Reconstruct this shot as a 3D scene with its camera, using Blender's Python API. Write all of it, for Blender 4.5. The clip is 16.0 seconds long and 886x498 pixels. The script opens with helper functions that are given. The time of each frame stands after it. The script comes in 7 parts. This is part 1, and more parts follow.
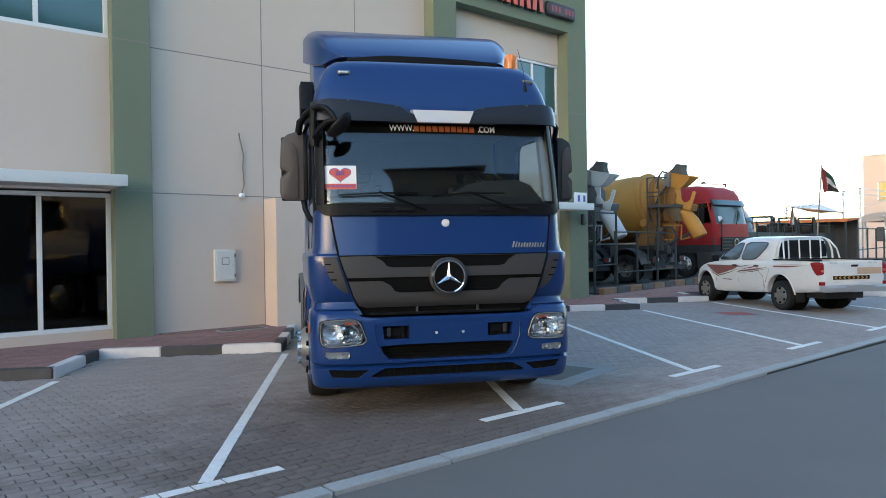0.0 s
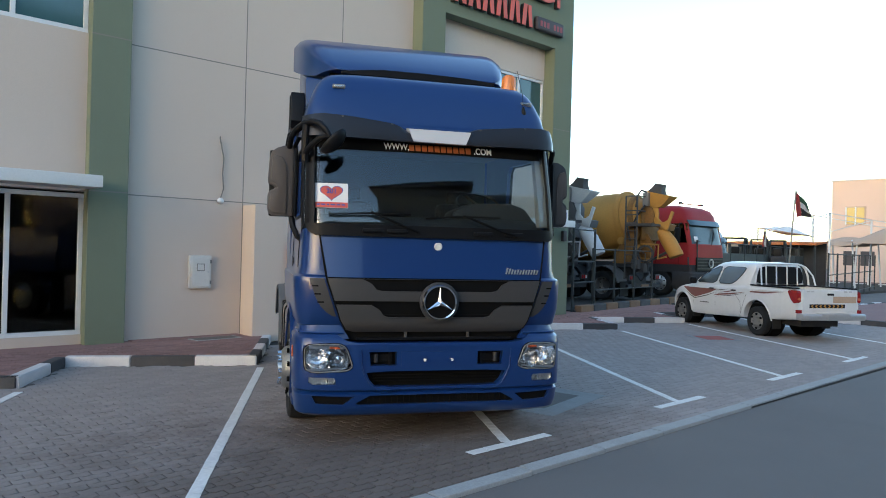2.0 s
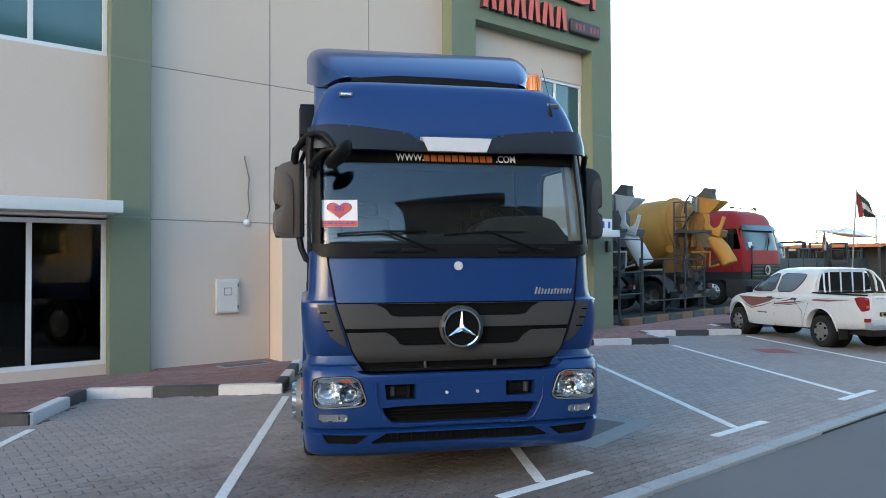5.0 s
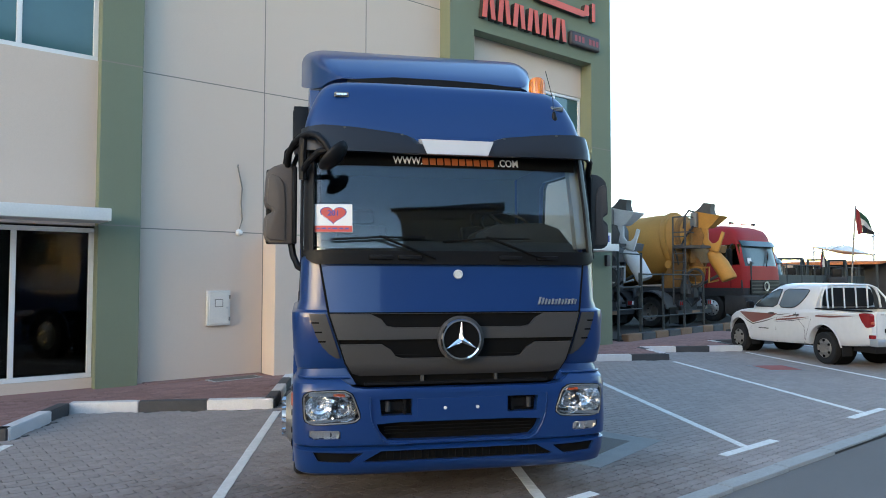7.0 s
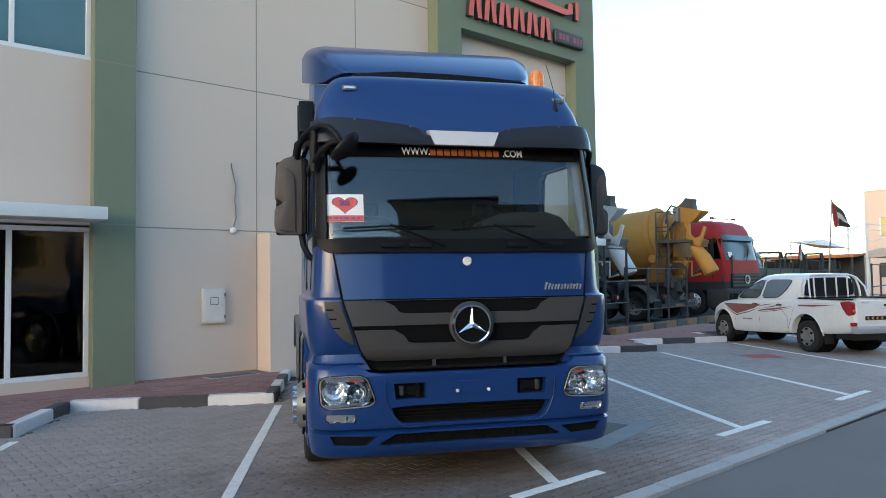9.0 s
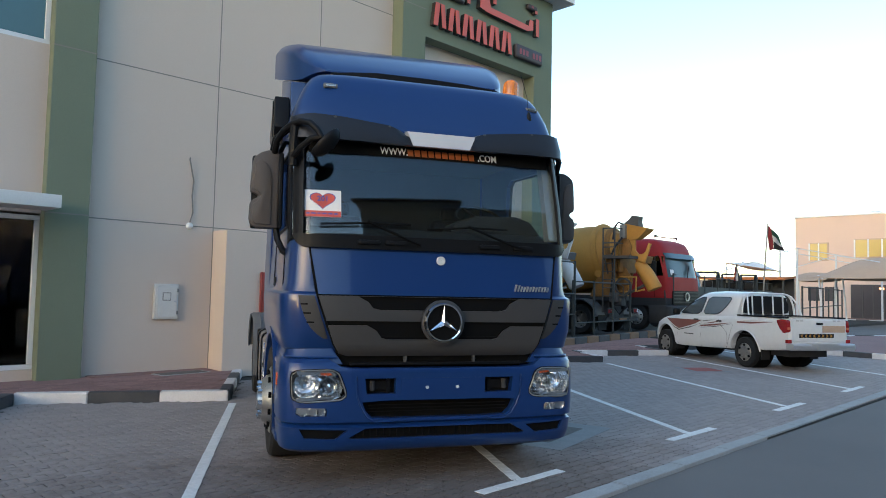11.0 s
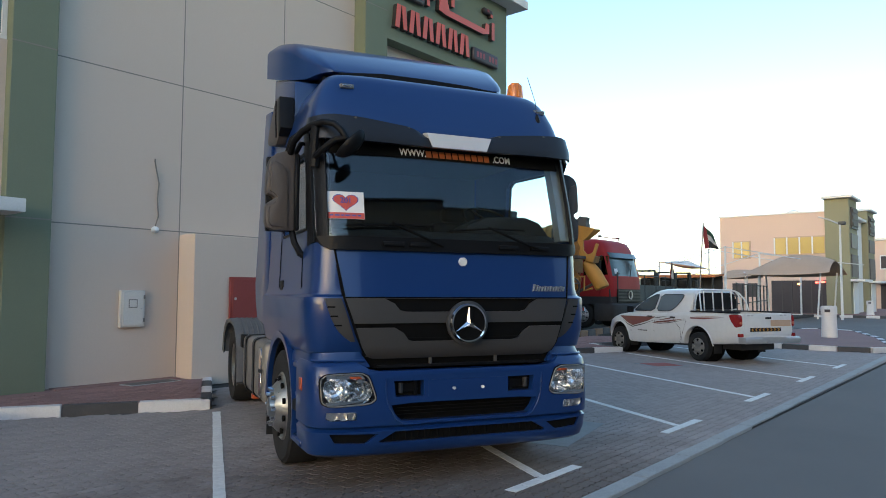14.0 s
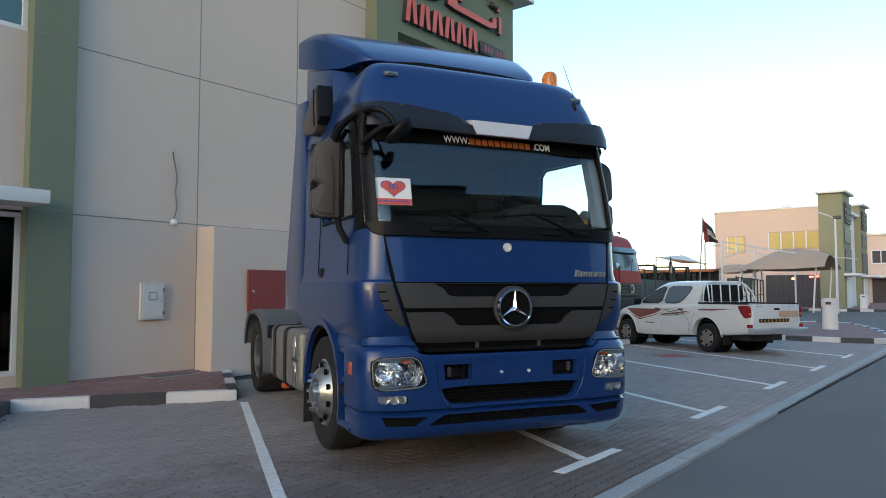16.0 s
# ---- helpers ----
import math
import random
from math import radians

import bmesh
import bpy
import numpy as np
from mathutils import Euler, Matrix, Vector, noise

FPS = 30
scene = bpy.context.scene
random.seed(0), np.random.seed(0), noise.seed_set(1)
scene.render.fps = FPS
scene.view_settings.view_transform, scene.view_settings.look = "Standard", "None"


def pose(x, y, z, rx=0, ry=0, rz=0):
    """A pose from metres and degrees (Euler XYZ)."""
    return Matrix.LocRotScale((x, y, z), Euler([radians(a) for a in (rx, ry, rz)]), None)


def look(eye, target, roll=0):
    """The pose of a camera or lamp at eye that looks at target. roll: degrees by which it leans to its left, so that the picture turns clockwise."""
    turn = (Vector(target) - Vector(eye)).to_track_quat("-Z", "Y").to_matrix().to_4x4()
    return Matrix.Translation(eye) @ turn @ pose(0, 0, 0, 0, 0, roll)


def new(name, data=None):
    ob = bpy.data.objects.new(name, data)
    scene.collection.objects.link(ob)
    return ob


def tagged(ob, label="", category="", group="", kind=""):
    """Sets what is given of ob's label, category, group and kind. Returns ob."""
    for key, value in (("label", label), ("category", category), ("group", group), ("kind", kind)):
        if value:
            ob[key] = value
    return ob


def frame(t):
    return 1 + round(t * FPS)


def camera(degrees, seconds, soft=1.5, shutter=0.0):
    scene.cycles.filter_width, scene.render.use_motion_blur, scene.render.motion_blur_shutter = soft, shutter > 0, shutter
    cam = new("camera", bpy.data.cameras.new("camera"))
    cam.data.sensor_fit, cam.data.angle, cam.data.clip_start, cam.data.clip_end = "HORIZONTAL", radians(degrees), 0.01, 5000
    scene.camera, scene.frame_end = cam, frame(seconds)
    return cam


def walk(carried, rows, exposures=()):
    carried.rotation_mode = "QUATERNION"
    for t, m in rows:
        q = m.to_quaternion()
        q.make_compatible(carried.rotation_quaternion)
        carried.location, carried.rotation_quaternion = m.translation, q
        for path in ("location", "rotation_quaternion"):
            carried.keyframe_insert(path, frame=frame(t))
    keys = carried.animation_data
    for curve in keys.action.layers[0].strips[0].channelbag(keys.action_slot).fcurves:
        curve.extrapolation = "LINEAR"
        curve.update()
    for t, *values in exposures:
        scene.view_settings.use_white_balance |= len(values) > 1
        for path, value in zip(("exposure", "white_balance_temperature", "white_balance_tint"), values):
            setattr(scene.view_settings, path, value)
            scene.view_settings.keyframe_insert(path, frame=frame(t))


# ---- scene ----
EXPOSURES = [(0, 2.31, 6120, 10), (0.7, 2.42, 6120, 10), (1.5, 2.11, 6120, 10), (3, 2.30, 6120, 10), (4.5, 2.47, 6120, 10), (7, 2.44, 6120, 10), (8, 2.35, 6120, 10), (10.5, 2.15, 6120, 10), (11.5, 1.93, 6120, 10), (13.5, 1.84, 6120, 10), (15, 1.79, 6120, 10), (16, 1.85, 6120, 10)]
cam = camera(63.7, 16.0, soft=0.95)
# seconds, eye, target, roll
PATH = [
    (0, (1.614, 0.144, 1.563), (2.906, 1.671, 1.551), -0.8),
    (0.5, (1.577, 0.213, 1.626), (2.84, 1.763, 1.597), -0.4),
    (1, (1.51, 0.295, 1.68), (2.89, 1.741, 1.76), -0.4),
    (1.5, (1.517, 0.346, 1.709), (2.905, 1.785, 1.738), 0.9),
    (2, (1.606, 0.418, 1.74), (2.957, 1.893, 1.742), 1.5),
    (2.5, (1.685, 0.464, 1.763), (2.985, 1.982, 1.829), 1.2),
    (3, (1.746, 0.525, 1.755), (2.967, 2.11, 1.781), 0.6),
    (3.5, (1.806, 0.627, 1.778), (3.048, 2.195, 1.793), 0.3),
    (4, (1.924, 0.679, 1.802), (3.22, 2.202, 1.82), -0.3),
    (4.5, (2.074, 0.695, 1.796), (3.332, 2.249, 1.82), -0.4),
    (7, (2.345, 0.972, 1.731), (3.603, 2.523, 1.814), 0.1),
    (7.5, (2.359, 0.991, 1.673), (3.635, 2.528, 1.761), -0.4),
    (8, (2.254, 1.018, 1.665), (3.541, 2.548, 1.723), -1.1),
    (8.2, (2.203, 1.021, 1.651), (3.493, 2.548, 1.734), -1.4),
    (10.3, (1.894, 0.984, 1.567), (3.236, 2.463, 1.665), 1.0),
    (10.5, (1.855, 1.001, 1.548), (3.22, 2.459, 1.654), 0.7),
    (11, (1.813, 1.09, 1.529), (3.229, 2.497, 1.644), 1.3),
    (11.5, (1.763, 1.19, 1.505), (3.215, 2.561, 1.628), 1.4),
    (12, (1.614, 1.265, 1.498), (3.073, 2.627, 1.621), 1.9),
    (12.5, (1.478, 1.325, 1.512), (2.977, 2.645, 1.622), 1.5),
    (13, (1.426, 1.441, 1.519), (2.971, 2.709, 1.616), 0.5),
    (13.5, (1.401, 1.555, 1.523), (2.961, 2.803, 1.619), -0.0),
    (14, (1.298, 1.64, 1.508), (2.846, 2.9, 1.632), 0.3),
    (14.5, (1.154, 1.704, 1.488), (2.721, 2.938, 1.634), -0.1),
    (15, (1.075, 1.77, 1.466), (2.656, 2.987, 1.6), -0.1),
    (15.5, (1.043, 1.851, 1.45), (2.605, 3.096, 1.562), -0.6),
    (16, (0.98, 1.955, 1.408), (2.545, 3.196, 1.525), -0.0),
]
walk(cam, [(t, look(e, g, r)) for t, e, g, r in PATH], EXPOSURES)

# ---- daylight: clear dusk sky, the sun just gone behind the camera ----
SUN_ELEV, SUN_AZ = 7.5, 192.0   # degrees; azimuth of the sun seen from above, from +x towards +y
world = bpy.data.worlds.new("dusk_sky")
scene.world = world
world.use_nodes = True
wt = world.node_tree
wt.nodes.clear()
sky = wt.nodes.new("ShaderNodeTexSky")
sky.sky_type, sky.sun_disc = "NISHITA", False
sky.sun_elevation, sky.sun_rotation = radians(SUN_ELEV), radians(90 - SUN_AZ)
sky.altitude, sky.air_density, sky.dust_density, sky.ozone_density = 0.0, 0.85, 0.6, 0.8
back = wt.nodes.new("ShaderNodeBackground")
back.inputs[1].default_value = 0.15
wout = wt.nodes.new("ShaderNodeOutputWorld")
soft = wt.nodes.new("ShaderNodeHueSaturation")
soft.inputs["Saturation"].default_value = 1.12
wt.links.new(sky.outputs[0], soft.inputs["Color"])
wt.links.new(soft.outputs[0], back.inputs[0])
wt.links.new(back.outputs[0], wout.inputs[0])
sun = new("sun", bpy.data.lights.new("sun", "SUN"))
sun.data.energy, sun.data.angle, sun.data.color = 0.05, radians(34), (1.0, 0.66, 0.44)
sd = Vector((math.cos(radians(SUN_AZ)) * math.cos(radians(14)), math.sin(radians(SUN_AZ)) * math.cos(radians(14)), math.sin(radians(14))))
sun.matrix_world = look(sd * 60, (0, 0, 0))

# ---- materials ----
def node(nt, kind, **sets):
    n = nt.nodes.new(kind)
    for k, v in sets.items():
        n.inputs[k].default_value = v
    return n


def mat(name, col, rough=0.5, metal=0.0, var=0.12, grain=40.0, stain=1.2, bump=0.0, spec=0.5, coat=0.0, tint=None, rand=0.0, emit=0.0, dark_at=None, rvar=0.09):
    """A painted, stone or metal surface: base colour varied by fine grain and broad stains, with a fine relief."""
    m = bpy.data.materials.new(name)
    m.use_nodes = True
    nt = m.node_tree
    p = nt.nodes["Principled BSDF"]
    co = nt.nodes.new("ShaderNodeTexCoord")
    fine = node(nt, "ShaderNodeTexNoise", Scale=grain, Detail=4.0, Roughness=0.6)
    broad = node(nt, "ShaderNodeTexNoise", Scale=stain, Detail=5.0, Roughness=0.65)
    nt.links.new(co.outputs["Object"], fine.inputs["Vector"])
    nt.links.new(co.outputs["Object"], broad.inputs["Vector"])
    if rand:
        pos = nt.nodes.new("ShaderNodeNewGeometry")
        nt.links.new(pos.outputs["Position"], broad.inputs["Vector"])
        nt.links.new(pos.outputs["Position"], fine.inputs["Vector"])
    lo = nt.nodes.new("ShaderNodeMixRGB")
    dark = tint or tuple(c * 0.6 for c in col)
    lo.inputs[1].default_value, lo.inputs[2].default_value = (*col, 1), (*dark, 1)
    ramp = node(nt, "ShaderNodeMapRange")
    ramp.inputs[1].default_value, ramp.inputs[2].default_value = 0.35, 0.75
    ramp.inputs[3].default_value, ramp.inputs[4].default_value = 0.0, min(1.0, var * 2.2)
    nt.links.new(broad.outputs[0], ramp.inputs[0])
    nt.links.new(ramp.outputs[0], lo.inputs[0])
    mul = nt.nodes.new("ShaderNodeMixRGB")
    mul.blend_type = "MULTIPLY"
    mul.inputs[0].default_value = 1.0
    gr = node(nt, "ShaderNodeMapRange")
    gr.inputs[1].default_value, gr.inputs[2].default_value = 0.25, 0.75
    gr.inputs[3].default_value, gr.inputs[4].default_value = 1.0 - var, 1.0 + var * 0.5
    nt.links.new(fine.outputs[0], gr.inputs[0])
    nt.links.new(lo.outputs[0], mul.inputs[1])
    nt.links.new(gr.outputs[0], mul.inputs[2])
    last = mul
    if rand:
        info = nt.nodes.new("ShaderNodeObjectInfo")
        geo = nt.nodes.new("ShaderNodeNewGeometry")
        add = node(nt, "ShaderNodeMath")
        add.operation = "ADD"
        nt.links.new(info.outputs["Random"], add.inputs[0])
        nt.links.new(geo.outputs["Random Per Island"], add.inputs[1])
        fr = node(nt, "ShaderNodeMath")
        fr.operation = "FRACT"
        nt.links.new(add.outputs[0], fr.inputs[0])
        rr = node(nt, "ShaderNodeMapRange")
        rr.inputs[3].default_value, rr.inputs[4].default_value = 1.0 - rand, 1.0 + rand
        nt.links.new(fr.outputs[0], rr.inputs[0])
        m2 = nt.nodes.new("ShaderNodeMixRGB")
        m2.blend_type = "MULTIPLY"
        m2.inputs[0].default_value = 1.0
        nt.links.new(mul.outputs[0], m2.inputs[1])
        nt.links.new(rr.outputs[0], m2.inputs[2])
        last = m2
        if dark_at:
            # a darker patch: ragged, round one spot of the ground
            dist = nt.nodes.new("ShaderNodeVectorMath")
            dist.operation, dist.inputs[1].default_value = "DISTANCE", (dark_at[0], dark_at[1], 0.0)
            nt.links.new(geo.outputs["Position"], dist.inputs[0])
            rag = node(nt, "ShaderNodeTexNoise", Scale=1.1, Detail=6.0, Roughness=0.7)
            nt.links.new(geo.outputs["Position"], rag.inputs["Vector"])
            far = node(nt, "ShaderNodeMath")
            far.operation, far.inputs[1].default_value, far.inputs[2].default_value = "MULTIPLY_ADD", -dark_at[2] * 1.6, dark_at[2] * 0.8
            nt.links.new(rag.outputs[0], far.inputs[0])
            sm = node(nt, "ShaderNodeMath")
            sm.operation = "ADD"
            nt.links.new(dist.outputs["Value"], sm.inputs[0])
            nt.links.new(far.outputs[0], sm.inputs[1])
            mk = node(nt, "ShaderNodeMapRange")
            mk.inputs[1].default_value, mk.inputs[2].default_value = dark_at[2] * 0.55, dark_at[2] * 1.25
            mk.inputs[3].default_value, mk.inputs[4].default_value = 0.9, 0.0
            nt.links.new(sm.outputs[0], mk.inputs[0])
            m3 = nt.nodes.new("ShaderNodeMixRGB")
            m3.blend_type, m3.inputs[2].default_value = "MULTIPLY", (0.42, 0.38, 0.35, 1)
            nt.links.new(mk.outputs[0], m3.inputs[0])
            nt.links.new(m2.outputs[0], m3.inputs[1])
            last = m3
    nt.links.new(last.outputs[0], p.inputs["Base Color"])
    p.inputs["Metallic"].default_value = metal
    rg = node(nt, "ShaderNodeMapRange")
    rg.inputs[3].default_value, rg.inputs[4].default_value = max(0.02, rough - rvar), min(1.0, rough + rvar)
    nt.links.new(broad.outputs[0], rg.inputs[0])
    nt.links.new(rg.outputs[0], p.inputs["Roughness"])
    p.inputs["Specular IOR Level"].default_value = spec
    p.inputs["Coat Weight"].default_value = coat
    p.inputs["Coat Roughness"].default_value = 0.06
    if bump:
        b = node(nt, "ShaderNodeBump", Strength=min(1.0, bump), Distance=0.004)
        nt.links.new(fine.outputs[0], b.inputs["Height"])
        nt.links.new(b.outputs[0], p.inputs["Normal"])
    if emit:
        p.inputs["Emission Color"].default_value = (*col, 1)
        p.inputs["Emission Strength"].default_value = emit
    return m


def glass(name, tint, gloss=1.0, ior=1.5, rough=0.02):
    """Thin glass: lets light through with a tint and mirrors by Fresnel."""
    m = bpy.data.materials.new(name)
    m.use_nodes = True
    nt = m.node_tree
    nt.nodes.clear()
    out = nt.nodes.new("ShaderNodeOutputMaterial")
    tr = nt.nodes.new("ShaderNodeBsdfTransparent")
    tr.inputs[0].default_value = (*tint, 1)
    gl = nt.nodes.new("ShaderNodeBsdfGlossy")
    gl.inputs["Color"].default_value = (gloss, gloss, gloss, 1)
    gl.inputs["Roughness"].default_value = rough
    f0 = ((ior - 1) / (ior + 1)) ** 2
    lw = node(nt, "ShaderNodeLayerWeight", Blend=0.5)
    pw = node(nt, "ShaderNodeMath")
    pw.operation, pw.inputs[1].default_value = "POWER", 5.0
    nt.links.new(lw.outputs["Facing"], pw.inputs[0])
    fr = node(nt, "ShaderNodeMapRange")
    fr.inputs[3].default_value, fr.inputs[4].default_value = f0, 1.0
    nt.links.new(pw.outputs[0], fr.inputs[0])
    mx = nt.nodes.new("ShaderNodeMixShader")
    nt.links.new(fr.outputs[0], mx.inputs[0])
    nt.links.new(tr.outputs[0], mx.inputs[1])
    nt.links.new(gl.outputs[0], mx.inputs[2])
    nt.links.new(mx.outputs[0], out.inputs[0])
    return m


M = dict(
    stucco=mat("beige_stucco", (0.630, 0.528, 0.446), 0.9, var=0.07, grain=90, stain=0.5, bump=0.5, spec=0.2, tint=(0.550, 0.460, 0.386)),
    green=mat("sage_green_render", (0.195, 0.225, 0.160), 0.9, var=0.08, grain=90, stain=0.6, bump=0.5, spec=0.2),
    groove=mat("dark_groove", (0.26, 0.235, 0.205), 0.9, var=0.1),
    cap=mat("white_plaster", (0.76, 0.745, 0.71), 0.8, var=0.06, stain=1.0, bump=0.3),
    upvc=mat("white_window_frame", (0.76, 0.77, 0.77), 0.4, var=0.04),
    # the darkness of unlit rooms is put into this colour
    inside=mat("unlit_room_black", (0.03, 0.032, 0.035), 0.8, var=0.2),
    pane=mat("teal_reflecting_glass", (0.045, 0.115, 0.125), 0.06, var=0.05, grain=3, stain=0.7, spec=0.9),
    pane2=glass("dark_shop_glass", (0.36, 0.40, 0.38), 0.6, 1.5),
    asphalt=mat("asphalt", (0.186, 0.166, 0.150), 0.9, var=0.16, grain=160, stain=0.35, bump=0.8, spec=0.25, tint=(0.115, 0.112, 0.11)),
    paver=mat("grey_concrete_paver", (0.370, 0.318, 0.292), 0.92, var=0.16, grain=70, stain=0.5, bump=0.35, spec=0.2, tint=(0.25, 0.222, 0.196), rand=0.07, dark_at=(5.2, 4.1, 3.0)),
    sand=mat("joint_sand", (0.070, 0.066, 0.062), 0.95, var=0.2, grain=120, bump=0.5, spec=0.1),
    redpave=mat("red_brick_paving", (0.30, 0.18, 0.16), 0.92, var=0.18, grain=60, stain=0.8, bump=0.6, spec=0.2, tint=(0.21, 0.14, 0.13), rand=0.14),
    edging=mat("concrete_edging", (0.40, 0.392, 0.375), 0.9, var=0.2, grain=60, stain=1.6, bump=0.5, tint=(0.24, 0.235, 0.225)),
    kerbw=mat("white_kerb_paint", (0.74, 0.71, 0.695), 0.75, var=0.14, grain=60, stain=3.0, bump=0.5, tint=(0.42, 0.40, 0.37)),
    kerbk=mat("black_kerb_paint", (0.055, 0.055, 0.058), 0.75, var=0.2, grain=60, stain=3.0, bump=0.5, tint=(0.13, 0.12, 0.115)),
    kerby=mat("faded_yellow_kerb", (0.24, 0.135, 0.075), 0.8, var=0.2, grain=60, stain=2.0, bump=0.4),
    line=mat("worn_white_line", (0.86, 0.84, 0.80), 0.8, var=0.16, grain=28, stain=3.5, bump=0.3, tint=(0.50, 0.48, 0.45)),
    redmark=mat("red_ground_marking", (0.40, 0.11, 0.09), 0.85, var=0.2, grain=50, stain=3.0),
    blue=mat("blue_truck_paint", (0.0075, 0.0335, 0.138), 0.32, var=0.02, grain=3, stain=0.5, spec=0.32, coat=0.5, rvar=0.015),
    black=mat("black_plastic", (0.006, 0.006, 0.007), 0.5, var=0.15, grain=120, bump=0.15, spec=0.22),
    # near-black for seals and wipers, and for shade painted into gaps and housings
    gap=mat("black_trim_gap_shade", (0.003, 0.003, 0.003), 0.8, var=0.05, spec=0.15),
    visor=mat("smoked_visor_plastic", (0.016, 0.017, 0.022), 0.32, var=0.05, grain=90, spec=0.38, rvar=0.02),
    grille=mat("grey_grille_plastic", (0.043, 0.041, 0.040), 0.55, var=0.08, grain=120, bump=0.12),
    mesh=mat("dark_mesh", (0.005, 0.005, 0.005), 0.8, var=0.1, spec=0.12),
    mirrorback=mat("brown_grey_plastic", (0.088, 0.073, 0.065), 0.55, var=0.1, grain=120, bump=0.15, tint=(0.08, 0.067, 0.06)),
    rubber=mat("tyre_rubber", (0.014, 0.014, 0.014), 0.85, var=0.2, grain=60, bump=0.4),
    chrome=mat("chrome", (0.82, 0.82, 0.83), 0.08, 1.0, var=0.02),
    alloy=mat("brushed_wheel_metal", (0.62, 0.58, 0.52), 0.3, 1.0, var=0.12, grain=50, stain=4),
    steel=mat("silver_paint", (0.52, 0.52, 0.52), 0.35, 0.6, var=0.06),
    tankc=mat("tank_grey", (0.24, 0.23, 0.215), 0.45, 0.35, var=0.12, stain=2.0),
    guard=mat("grey_mudguard", (0.115, 0.117, 0.12), 0.6, var=0.12, stain=3),
    lens=glass("clear_lamp_lens", (0.93, 0.94, 0.95), 1.0, 1.45),
    bowl=mat("lamp_reflector", (0.88, 0.89, 0.90), 0.22, 1.0, var=0.04, grain=35),
    palelining=mat("pale_pillar_lining", (0.20, 0.215, 0.22), 0.8, var=0.05),
    lampwell=mat("lamp_well", (0.58, 0.59, 0.60), 0.35, 0.8, var=0.1, grain=35),
    amber=mat("amber_lens", (0.75, 0.22, 0.02), 0.2, var=0.1, coat=0.6),
    redlens=mat("red_lens", (0.30, 0.012, 0.012), 0.2, var=0.1, coat=0.6),
    sideglow=mat("side_marker_lens", (0.55, 0.10, 0.03), 0.3, var=0.1, coat=0.4),
    windscreen=glass("windscreen_glass", (0.86, 0.91, 0.92), 1.0, 1.54, 0.01),
    sideglass=glass("side_window_glass", (0.92, 0.95, 0.95), 1.0, 1.4, 0.01),
    dash=mat("dashboard_plastic", (0.013, 0.0135, 0.014), 0.7, var=0.1),
    trim=mat("cab_lining", (0.07, 0.075, 0.08), 0.9, var=0.1),
    visorsteel=mat("brushed_plate", (0.80, 0.81, 0.83), 0.25, 0.35, var=0.01, grain=8, rvar=0.02),
    paper=mat("white_paper", (0.80, 0.79, 0.77), 0.7, var=0.03),
    sred=mat("sticker_red", (0.62, 0.10, 0.07), 0.6, var=0.05),
    sblue=mat("sticker_blue", (0.06, 0.09, 0.35), 0.6, var=0.05),
    sorange=mat("letter_orange", (0.34, 0.085, 0.016), 0.6, var=0.05),
    swhite=mat("letter_white", (0.75, 0.75, 0.74), 0.6, var=0.03),
    signred=mat("sign_letter_red", (0.62, 0.10, 0.065), 0.45, var=0.05),
    signside=mat("sign_letter_side", (0.035, 0.03, 0.03), 0.6, var=0.1),
    signdark=mat("sign_plate_dark", (0.045, 0.035, 0.04), 0.5, var=0.1),
    signmaroon=mat("sign_plate_text", (0.28, 0.05, 0.06), 0.5, var=0.1),
    boxgrey=mat("grey_cabinet_paint", (0.66, 0.64, 0.60), 0.6, var=0.07, stain=3),
    boxred=mat("red_cabinet_paint", (0.26, 0.042, 0.035), 0.6, var=0.1, stain=3),
    pwhite=mat("white_car_paint", (0.70, 0.70, 0.69), 0.3, var=0.05, grain=9, coat=0.5, rvar=0.03),
    carglass=glass("car_window_glass", (0.22, 0.27, 0.28), 1.0, 1.8, 0.02),
    maroon=mat("maroon_stripe", (0.20, 0.06, 0.045), 0.4, var=0.08),
    dstripe=mat("dark_stripe", (0.05, 0.035, 0.035), 0.4, var=0.08),
    mustard=mat("mixer_grimy_yellow", (0.30, 0.140, 0.028), 0.8, var=0.3, grain=25, stain=2.2, bump=0.3, tint=(0.10, 0.065, 0.035)),
    yellow=mat("mixer_yellow", (0.50, 0.245, 0.042), 0.7, var=0.16, grain=30, stain=1.2, tint=(0.27, 0.15, 0.045)),
    mwhite=mat("mixer_white", (0.68, 0.68, 0.68), 0.6, var=0.14, grain=30, stain=1.2, tint=(0.30, 0.30, 0.29)),
    mgrey=mat("mixer_steel_grey", (0.085, 0.08, 0.075), 0.7, 0.1, var=0.2, stain=2),
    chassis=mat("chassis_dark", (0.038, 0.038, 0.040), 0.8, var=0.2, stain=2),
    red=mat("red_cab_paint", (0.34, 0.020, 0.020), 0.55, var=0.12, spec=0.25),
    rail=mat("dark_green_rail", (0.032, 0.038, 0.038), 0.65, var=0.15),
    peach=mat("peach_render", (0.68, 0.50, 0.40), 0.9, var=0.06, grain=60, stain=0.3, bump=0.3),
    olive=mat("olive_render", (0.27, 0.255, 0.16), 0.9, var=0.08, stain=0.4),
    # the mirrored evening sky is painted as a yellow base colour
    yellowpane=mat("sunset_lit_window", (0.62, 0.42, 0.10), 0.3, var=0.2, stain=0.5, coat=0.5),
    sail=mat("tan_shade_cloth", (0.50, 0.355, 0.25), 0.9, var=0.1, stain=0.8),
    pole=mat("white_pole", (0.68, 0.68, 0.67), 0.5, var=0.06),
